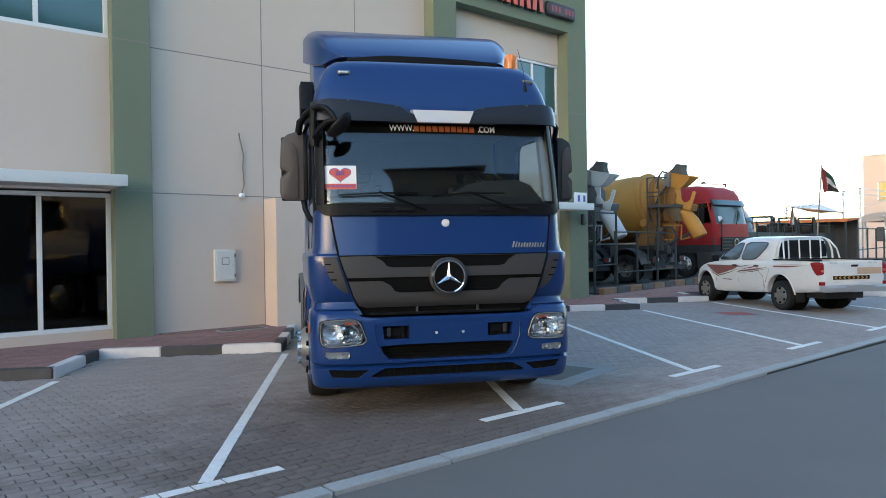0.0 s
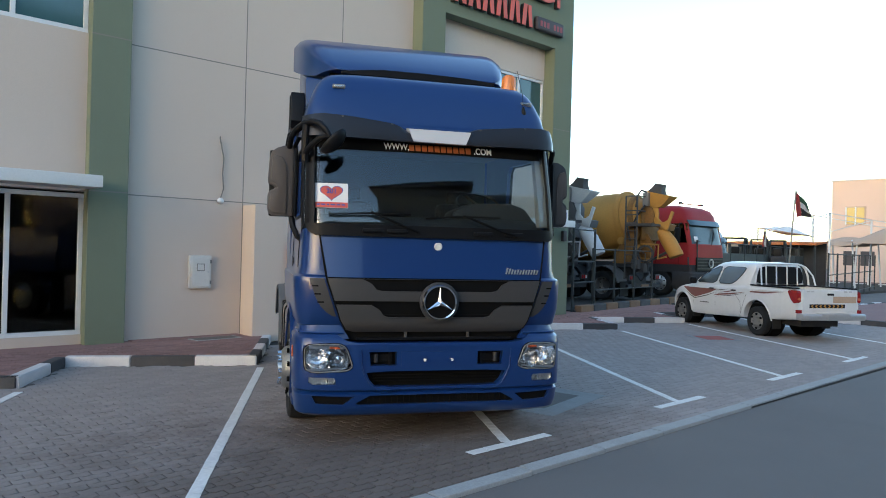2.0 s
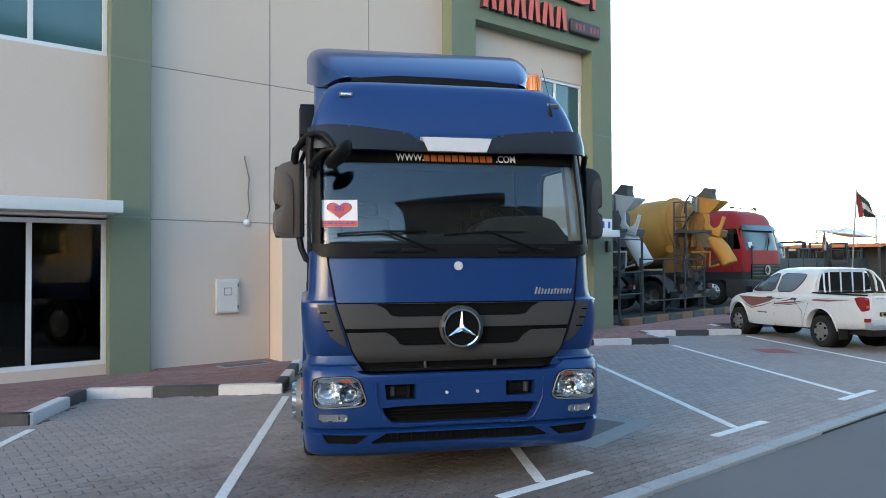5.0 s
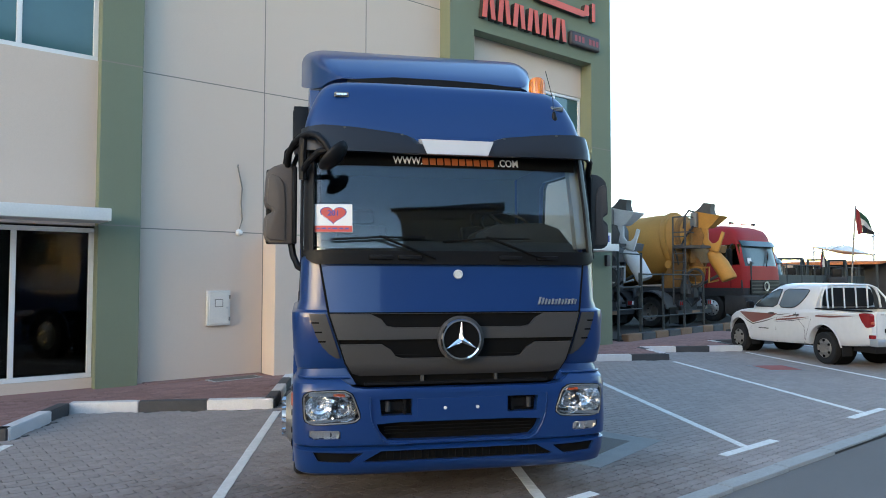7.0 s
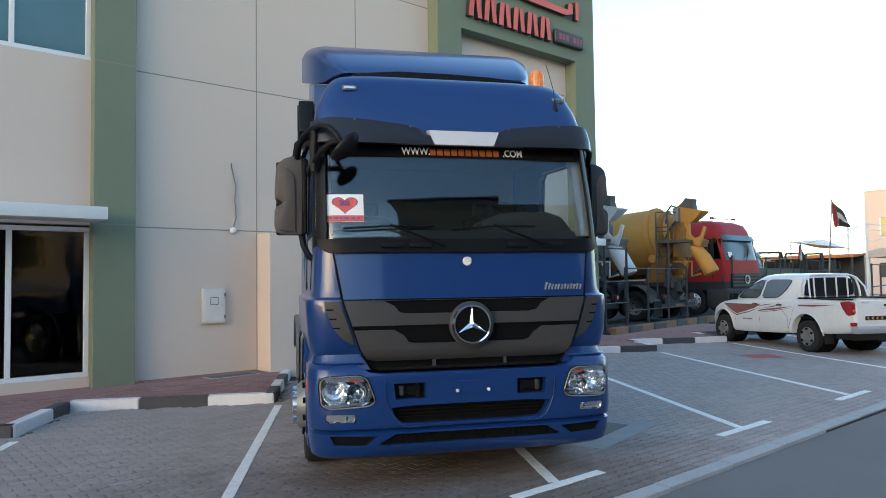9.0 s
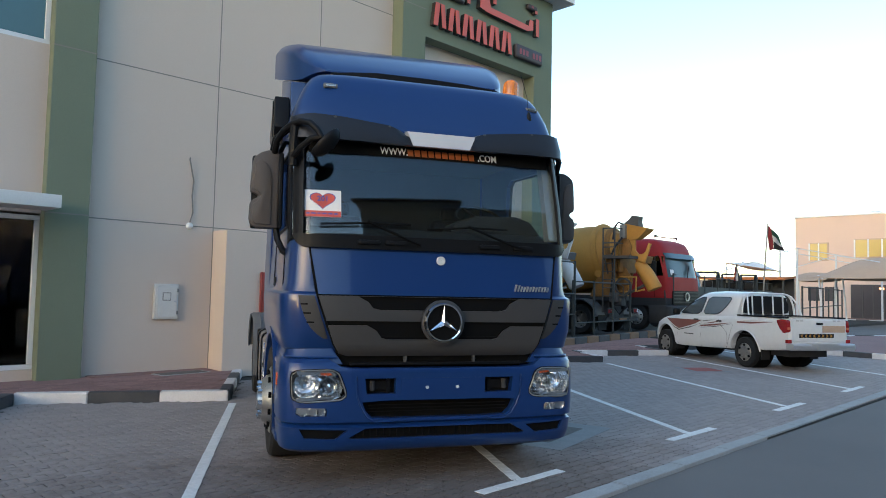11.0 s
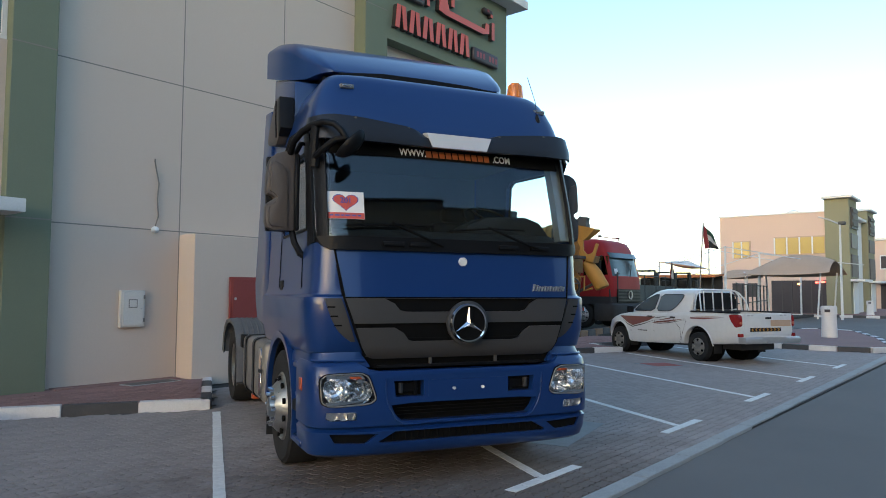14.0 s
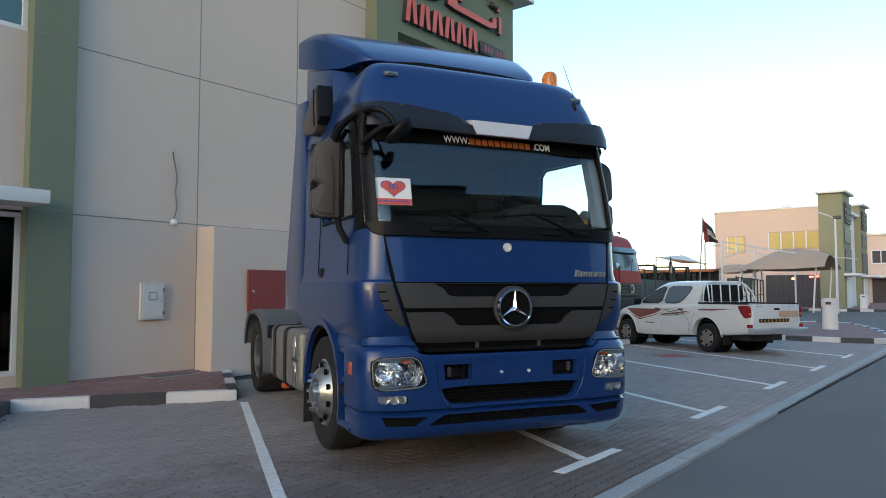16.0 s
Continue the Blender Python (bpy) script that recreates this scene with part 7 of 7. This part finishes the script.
for (x0, y0), (x1, y1) in zip(io, io[1:] + io[:1]):
    p, q = Vector((x0, y0, 0)), Vector((x1, y1, 0))
    n_ = max(1, round((q - p).length / 0.8))
    for i in range(n_):
        bmk = slab(bmesh.new(), p.lerp(q, i / n_ + 0.003), p.lerp(q, (i + 1) / n_ - 0.003), 0.16, -0.05, 0.135)
        part("kerb_block", bmk, "kerbk" if dk else "kerbw", ik, smooth=False)
        dk = not dk
for x, y, z in ((27.97, 6.72, 0.11), (60.2, 10.2, 0.1)):
    bo = thing("bollard", "white round concrete bollard with a capped top", "bollard", pose(x, y, z) @ Matrix.Diagonal((0.84, 0.84, 0.93, 1)), group="bollards")
    part("shaft", spin(bmesh.new(), [(0.001, 0.0), (0.30, 0.0), (0.295, 0.06), (0.265, 0.80), (0.26, 0.82), (0.001, 0.82)], (0, 0, 0), "z", 24), "bollard", bo)
    part("cap", spin(bmesh.new(), [(0.001, 0.82), (0.285, 0.82), (0.295, 0.85), (0.295, 1.08), (0.27, 1.12), (0.001, 1.13)], (0, 0, 0), "z", 24), "bollard", bo)
    part("slot", B(-0.30, -0.24, -0.10, 0.10, 0.90, 1.0), "signdark", bo, smooth=False)

# ---- flag, shade roofs, lamp post ----
def cloth(u, v):
    """A flag blown to one side: u runs from the pole to the free end, v from the upper edge down."""
    return (0.26 * u + 0.06 * math.sin(9 * u + 2 * v), -0.46 * u - 0.05 * v + 0.05 * math.sin(8 * u + 3 * v), 4.44 - 0.72 * u ** 1.2 - v * (1.04 - 0.70 * u))


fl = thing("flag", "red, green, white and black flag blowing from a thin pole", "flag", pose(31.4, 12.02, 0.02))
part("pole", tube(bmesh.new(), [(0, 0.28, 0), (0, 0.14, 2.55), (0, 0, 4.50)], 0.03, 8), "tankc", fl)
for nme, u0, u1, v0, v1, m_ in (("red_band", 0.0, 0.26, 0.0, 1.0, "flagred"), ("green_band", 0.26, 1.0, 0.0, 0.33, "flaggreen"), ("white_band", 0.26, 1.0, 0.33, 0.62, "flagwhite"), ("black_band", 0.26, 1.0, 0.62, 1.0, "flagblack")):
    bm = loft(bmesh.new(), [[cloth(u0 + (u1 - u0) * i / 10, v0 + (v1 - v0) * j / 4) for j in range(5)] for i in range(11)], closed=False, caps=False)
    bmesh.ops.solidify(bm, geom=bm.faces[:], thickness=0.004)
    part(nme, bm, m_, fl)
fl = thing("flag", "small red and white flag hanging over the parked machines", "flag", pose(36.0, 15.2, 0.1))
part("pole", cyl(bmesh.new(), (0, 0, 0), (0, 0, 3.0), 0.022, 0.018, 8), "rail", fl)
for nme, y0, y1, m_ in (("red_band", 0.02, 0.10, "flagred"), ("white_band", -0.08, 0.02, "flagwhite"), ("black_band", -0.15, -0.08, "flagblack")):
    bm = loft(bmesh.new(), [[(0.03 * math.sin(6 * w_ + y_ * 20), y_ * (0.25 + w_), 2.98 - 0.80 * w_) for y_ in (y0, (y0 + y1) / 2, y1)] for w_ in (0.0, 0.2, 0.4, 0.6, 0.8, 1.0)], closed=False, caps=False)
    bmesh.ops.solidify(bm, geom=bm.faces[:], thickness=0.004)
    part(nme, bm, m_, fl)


def shade(m, w_, d_, eave, peak, label):
    sh = thing("shade_canopy", label, "canopy", m, group="shade canopies")
    rings = []
    for i in range(13):
        u = -1 + 2 * i / 12
        row = []
        for j in range(9):
            v = -1 + 2 * j / 8
            lift = 1 - abs(u) ** 1.6 if u > 0 else 1 - 0.35 * abs(u) ** 3
            z = eave + (peak - eave) * lift * (1 - abs(v) ** 1.5) - 0.12 * (1 - u * u) * abs(v) ** 6
            row.append((u * w_ / 2 * (1 - 0.06 * (1 - v * v)), v * d_ / 2, z))
        rings.append(row)
    bm = loft(bmesh.new(), rings, closed=False)
    bmesh.ops.solidify(bm, geom=bm.faces[:], thickness=0.03)
    part("cloth", bm, "sail", sh)
    for sx_ in (-1, 1):
        for k in (-0.85, 0.85):
            part("post", tube(bmesh.new(), [(sx_ * w_ * 0.36, k * d_ / 2, 0.0), (sx_ * w_ * 0.40, k * d_ / 2, eave + 0.1)], 0.05, 8), "pole", sh)
    return sh


shade(pose(50.5, 13.1, 0.1, 0, 0, 90), 5.4, 5.6, 2.75, 3.95, "tan fabric shade canopy on leaning posts")
shade(pose(54.0, 17.6, 0.1, 0, 0, 90), 3.0, 3.2, 2.7, 3.2, "small dark tan shade canopy")
for (x, y, h) in ((45.5, 15.6, 4.3), (52.0, 15.4, 4.2), (48.1, 17.46, 4.36), (57.0, 14.0, 4.0)):
    po = thing("shade_mast", "white steel mast of a shade canopy", "post", pose(x, y, 0.1), group="white masts")
    part("mast", cyl(bmesh.new(), (0, 0, 0), (0, 0, h), 0.065, 0.06, 10), "pole", po)
    part("cap", cyl(bmesh.new(), (0, 0, h), (0, 0, h + 0.05), 0.11, 0.06, 10), "pole", po)
    part("stay", tube(bmesh.new(), [(0, 0, h), (3.0, -3.5, 3.6)], 0.03, 5), "pole", po)
    part("stay", tube(bmesh.new(), [(0, 0, h), (-4.0, 3.5, 2.6)], 0.025, 5), "pole", po)
lp = thing("street_lamp", "tall white street lamp with a short arm", "lamp", pose(47.5, 9.75, 0.1))
part("pole", cyl(bmesh.new(), (0, 0, 0), (0, 0, 5.6), 0.075, 0.05, 12), "pole", lp)
part("arm", tube(bmesh.new(), [(0, 0, 5.5), (-0.3, 0.45, 5.75), (-0.6, 1.0, 5.95)], 0.04, 6), "pole", lp)
part("head", B(-0.10, 0.30, -0.28, 0.08, 5.48, 5.66, 0.04, 2), "mgrey", lp)
# ---- the next building down the street ----
FX = 62.0
fb = thing("far_building", "two-storey peach building with an olive corner tower", "building", pose(FX, 0, 0))
part("wall", B(0.0, 0.3, 13.3, 21.2, 0.0, 7.9), "peach", fb, smooth=False)
part("roof_edge", B(-0.08, 12.0, 13.3, 21.3, 7.9, 8.0), "cap", fb, smooth=False)
part("tower", B(-0.15, 3.1, 11.65, 13.3, 0.0, 8.85), "olive", fb, smooth=False)
part("tower_cap", B(-0.5, 3.4, 11.35, 13.45, 8.85, 9.05, 0.02, 1), "cap", fb)
part("wall", B(3.1, 8.0, 12.1, 12.4, 0.0, 8.0), "cap", fb, smooth=False)
part("tower", B(8.0, 11.2, 11.65, 13.3, 0.0, 8.6), "olive", fb, smooth=False)
part("tower_cap", B(7.7, 11.5, 11.35, 13.45, 8.6, 8.8, 0.02, 1), "cap", fb)
part("wall", B(0.3, 12.0, 20.9, 21.2, 0.0, 7.9), "peach", fb, smooth=False)
part("wall", B(11.7, 12.0, 11.7, 20.9, 0.0, 7.9), "peach", fb, smooth=False)
part("roof", B(0.3, 11.7, 11.7, 20.9, 7.6, 7.8), "cap", fb, smooth=False)
part("roof_dome", spin(bmesh.new(), [(0.55, 0.0), (0.5, 0.18), (0.25, 0.3), (0.001, 0.32)], (1.2, 15.8, 8.0), "z", 16), "cap", fb)
for (y0, y1, z0, z1, n_) in ((18.8, 20.15, 4.5, 5.85, 2), (13.3, 16.95, 4.7, 6.05, 4)):
    wn = part("window", B(-0.03, 0.0, y0 - 0.05, y1 + 0.05, z0 - 0.05, z1 + 0.05), "sail", fb, "window glowing with the evening sky")
    for i in range(n_):
        a = y0 + (y1 - y0) * i / n_ + 0.07
        b = y0 + (y1 - y0) * (i + 1) / n_ - 0.07
        part("pane", B(-0.05, -0.03, a, b, z0 + 0.05, z1 - 0.05), "yellowpane", wn, smooth=False)
        part("mullion", B(-0.07, -0.03, b + 0.02, b + 0.12, z0, z1), "upvc", wn, smooth=False)
gw = part("shopfront", B(-0.05, 0.0, 12.9, 20.5, 0.1, 2.9), "peach", fb, "ground floor with dark doorways")
part("doorway", B(-0.08, -0.05, 12.95, 17.2, 0.1, 2.65), "signdark", gw, "dark glazed shop front", smooth=False)
for yy in (13.6, 14.3, 15.0, 15.7, 16.4, 17.15):
    part("mullion", B(-0.12, -0.08, yy, yy + 0.07, 0.1, 2.65), "mgrey", gw, smooth=False)
for yy in (18.1, 19.3):
    part("small_window", B(-0.08, -0.05, yy, yy + 0.95, 1.35, 2.45), "signdark", gw, smooth=False)
for yy, zz, m_ in ((15.0, 2.30, "lamp_orange"), (13.75, 2.42, "lamp_red"), (13.35, 2.45, "lamp_red")):
    part("lit_lamp", B(-0.22, -0.12, yy, yy + 0.30, zz, zz + 0.13, 0.04, 3), m_, gw)
for xx in (0.3, 8.4):
    for z0, z1 in ((5.1, 6.2), (2.9, 4.6)):
        wn = part("window", B(xx, xx + 2.6, 11.58, 11.65, z0, z1), "signdark", fb)
    sgn = part("sign_panel", B(xx + 0.1, xx + 2.7, 11.55, 11.65, 6.6, 8.2), "signside", fb)
    for zz in (6.8, 7.3, 7.8):
        part("sign_bar", B(xx + 0.3, xx + 2.4, 11.48, 11.55, zz, zz + 0.28), "mgrey", sgn, smooth=False)
    part("porch", B(xx - 0.5, xx + 3.0, 10.7, 11.65, 2.55, 2.72), "cap", fb, smooth=False)
    part("door", B(xx + 0.4, xx + 2.4, 11.59, 11.65, 0.1, 2.5), "upvc", fb, smooth=False)
hb = thing("far_house", "low peach building in the distance", "building", pose(90, 0, 0))
part("wall", B(0, 12, 3.5, 14, 0, 7.4), "peach", hb, smooth=False)
part("roof_edge", B(-0.3, 12.3, 3.2, 14.3, 7.4, 7.7), "cap", hb, smooth=False)
for i in range(4):
    wn = part("window", B(-0.08, 0.0, 4.5 + i * 2.4, 6.3 + i * 2.4, 4.3, 5.8), "upvc", hb)
    part("pane", B(-0.10, -0.08, 4.6 + i * 2.4, 5.35 + i * 2.4, 4.4, 5.7), "signdark", wn, smooth=False)
    part("pane", B(-0.10, -0.08, 5.45 + i * 2.4, 6.2 + i * 2.4, 4.4, 5.7), "signdark", wn, smooth=False)
part("porch", B(-2.0, 0, 4, 14, 2.8, 3.0), "cap", hb, smooth=False)
part("shopfront", B(-0.06, 0.0, 4, 13.5, 0.1, 2.7), "signdark", hb, smooth=False)
fk = thing("far_kerb", "black and white kerb in front of the far building", "kerb", kind="structure")
for i in range(40):
    part("kerb_block", B(57.0, 57.2, 6.0 + i * 0.8, 6.79 + i * 0.8, -0.03, 0.15), "kerbk" if i % 2 else "kerbw", fk, smooth=False)
solid("pavement_far", B(57.2, 90, 6.0, 40, -0.1, 0.12), "redpave", "structure", "paved forecourt of the far building", "pavement", smooth=False)
fc = thing("far_car", "small white car parked far off", "car", pose(75.5, 8.2, 0.12, 0, 0, 30))
part("body", loft(bmesh.new(), [[(-2.1, -0.85, z0), (2.1, -0.85, z0), (2.1, 0.85, z0), (-2.1, 0.85, z0)] for z0 in (0.25, 0.5)] + [[(-2.0, -0.82, 0.85), (1.95, -0.82, 0.75), (1.95, 0.82, 0.75), (-2.0, 0.82, 0.85)]]), "pwhite", fc)
part("cabin", loft(bmesh.new(), [[(-1.6, -0.78, 0.84), (1.0, -0.78, 0.80), (1.0, 0.78, 0.80), (-1.6, 0.78, 0.84)], [(-1.0, -0.62, 1.4), (0.2, -0.62, 1.42), (0.2, 0.62, 1.42), (-1.0, 0.62, 1.4)]]), "signdark", fc)
part("roof", B(-1.02, 0.22, -0.63, 0.63, 1.39, 1.45, 0.03, 2), "pwhite", fc)
for xx in (-1.35, 1.3):
    for s in (-1, 1):
        part("tyre", cyl(bmesh.new(), (xx, s * 0.65, 0.32), (xx, s * 0.87, 0.32), 0.32, None, 20), "rubber", fc)
# the building opposite and added plain walls that close the street behind the camera
ob_ = thing("opposite_building", "tall brown-grey building across the street with a flat roof", "building", pose(4.8, -14, 0, 0, 0, -14) @ pose(-4.8, 0, 0), kind="structure")
part("wall", B(-2.6, 4.8, -9, 0, 0, 14.3), "brownwall", ob_, smooth=False)
part("cornice", B(-3.1, 5.2, -9.3, 0.6, 14.3, 14.75), "signdark", ob_, smooth=False)
part("fascia", B(-2.7, 4.9, 0.0, 0.22, 12.4, 14.1), "signdark", ob_, "dark sign board below the roof")
for i in range(4):
    part("sign_bar", B(0.2 + i * 0.62, 0.62 + i * 0.62, 0.22, 0.30, 13.0, 13.5), "mgrey", ob_, smooth=False)
part("low_wing", B(4.8, 15, -9, -0.4, 0, 13.5), "brownwall", ob_)
for i in range(5):
    for zz in (1.0, 4.8, 8.4):
        part("window", B(-2.2 + i * 1.4, -1.2 + i * 1.4, 0.0, 0.06, zz, zz + 2.0), "signdark", ob_, smooth=False)
# added out of view, tall enough to darken the truck's front
solid("wall_opposite", B(-60, 60, -26, -25, 0, 10.5), "yardwall", "structure", "unseen wall across the street that blocks low sky", "wall", smooth=False)
# added out of view to hold back the bright horizon on the left
solid("wall_street_end", B(-161, -160, -60, 60, 0, 16.0), "haze", "structure", "unseen wall at the street's end that blocks low sky", "wall", smooth=False)
solid("wall_distance", B(150, 152, -120, 120, 0, 5.0), "haze", "structure", "low far buildings", "wall", smooth=False)
solid("wall_yard_back", B(17.5, 120, 62, 63, 0, 4.4), "yardwall", "structure", "low far buildings behind the yard", "wall", smooth=False)

# ---- marks on the paving ----
rm = thing("ground_patch", "dull red painted patch on the paving", "road marking", kind="structure")
part("rim", slab(bmesh.new(), Vector((16.24, 7.75, 0)) - SL * 0.42, Vector((16.24, 7.75, 0)) + SL * 0.42, 0.80, -0.002, 0.0045), "slabgrey", rm, smooth=False)
part("patch", slab(bmesh.new(), Vector((16.24, 7.75, 0)) - SL * 0.33, Vector((16.24, 7.75, 0)) + SL * 0.33, 0.62, -0.002, 0.0085), "redmark", rm, smooth=False)
mh = thing("manhole_cover", "square concrete manhole cover with a light rim", "cover", pose(8.2, 5.95, 0.0, 0, 0, 12))
part("rim", B(-0.72, 0.72, -0.62, 0.62, -0.05, 0.004), "slabgrey", mh, smooth=False)
part("plate", B(-0.46, 0.46, -0.38, 0.38, -0.04, 0.008, 0.004, 1), "asphalt", mh)

# ---- paving blocks ----
def inside(px, py, poly):
    hit = False
    for (x0, y0), (x1, y1) in zip(poly, poly[1:] + poly[:1]):
        if (y0 > py) != (y1 > py) and px < (x1 - x0) * (py - y0) / (y1 - y0) + x0:
            hit = not hit
    return hit


rnd = random.Random(7)
L_, B_ = 0.2, 0.1


def zigzag(ins, amp=0.009):
    """A block's outline: straight ends, long sides in a zigzag that locks into the next row."""
    e = L_ / 2 - ins
    top = [(-e, amp), (-L_ / 4, -amp), (0.0, amp), (L_ / 4, -amp), (e, amp)]
    h = B_ / 2 - ins
    return [(x, y - h) for x, y in top] + [(x, y + h) for x, y in top[::-1]]


RINGS = ((-0.03, 0.005), (-0.0010, 0.005), (0.0, 0.0068))


def block_data(name, material, h=0.05):
    bm = bmesh.new()
    rings = [[bm.verts.new((x, y, z)) for x, y in zigzag(ins)] for z, ins in RINGS]
    for u, v in zip(rings, rings[1:]):
        for k in range(10):
            bm.faces.new((u[k], u[(k + 1) % 10], v[(k + 1) % 10], v[k]))
    bm.faces.new(rings[-1])
    return data(name, bm, M[material], False)


pave = thing("pavement_bays", "grey concrete block paving of the parking bays", "pavement", kind="structure")
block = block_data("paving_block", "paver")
walk_poly = outline
verts, faces = [], []
rows_ = 0
y = 4.205
while y < 11.6:
    rows_ += 1
    off = (L_ / 2 if rows_ % 2 else 0.0)
    x = -4.0 + off
    while x < 23.0:
        if not inside(x, y + 0.05, walk_poly) and not inside(x, y - 0.05, walk_poly):
            dz, tx, ty = rnd.uniform(-0.0015, 0.0010), rnd.uniform(-0.004, 0.004), rnd.uniform(-0.006, 0.006)
            if 2.7 < x < 5.7 and 5.0 < y < 7.0:
                ob = new("paving_block", block)
                ob.parent = pave
                ob.matrix_basis = Matrix.LocRotScale((x, y, dz), Euler((ty, tx, rnd.uniform(-0.01, 0.01))), None)
            else:
                base = len(verts)
                for z, ins in RINGS:
                    for dx, dy in zigzag(ins):
                        verts.append((x + dx, y + dy, z + dz + ty * dy - tx * dx))
                for lev in (0, 10):
                    for k in range(10):
                        faces.append((base + lev + k, base + lev + (k + 1) % 10, base + lev + 10 + (k + 1) % 10, base + lev + 10 + k))
                faces.append(tuple(range(base + 20, base + 30)))
        x += L_
    y += B_
me = bpy.data.meshes.new("paving_blocks")
me.from_pydata(verts, [], faces)
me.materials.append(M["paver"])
tagged(new("paving_blocks", me), "", "", "", "stuff").parent = pave

# red bricks of the raised pavement
verts, faces = [], []
segs = list(zip(line_pts, line_pts[1:]))
y, rows_ = 9.8, 0
while y < W - 0.44:
    rows_ += 1
    x = -4.0 + (L_ / 2 if rows_ % 2 else 0.0)
    while x < 23.0:
        ok = inside(x, y, walk_poly)
        if ok:
            for p, q in segs:
                if abs(p.x - x) > 4 and abs(q.x - x) > 4:
                    continue
                d = q - p
                t_ = max(0.0, min(1.0, (Vector((x, y, 0)) - p).dot(d) / d.dot(d)))
                if (p + d * t_ - Vector((x, y, 0))).length < 0.215:
                    ok = False
                    break
        if ok:
            dz = PZ - 0.004 + rnd.uniform(-0.002, 0.002)
            base = len(verts)
            for (sx, sy, z, ins) in ((-1, -1, -0.02, 0.002), (1, -1, -0.02, 0.002), (1, 1, -0.02, 0.002), (-1, 1, -0.02, 0.002), (-1, -1, 0, 0.006), (1, -1, 0, 0.006), (1, 1, 0, 0.006), (-1, 1, 0, 0.006)):
                verts.append((x + sx * (L_ / 2 - ins), y + sy * (B_ / 2 - ins), z + dz))
            for k in range(4):
                faces.append((base + k, base + (k + 1) % 4, base + 4 + (k + 1) % 4, base + 4 + k))
            faces.append((base + 4, base + 5, base + 6, base + 7))
        x += L_
    y += B_
me = bpy.data.meshes.new("pavement_bricks")
me.from_pydata(verts, [], faces)
me.materials.append(M["redpave"])
tagged(new("pavement_bricks", me), "dull red bricks of the raised pavement", "pavement", "", "stuff")
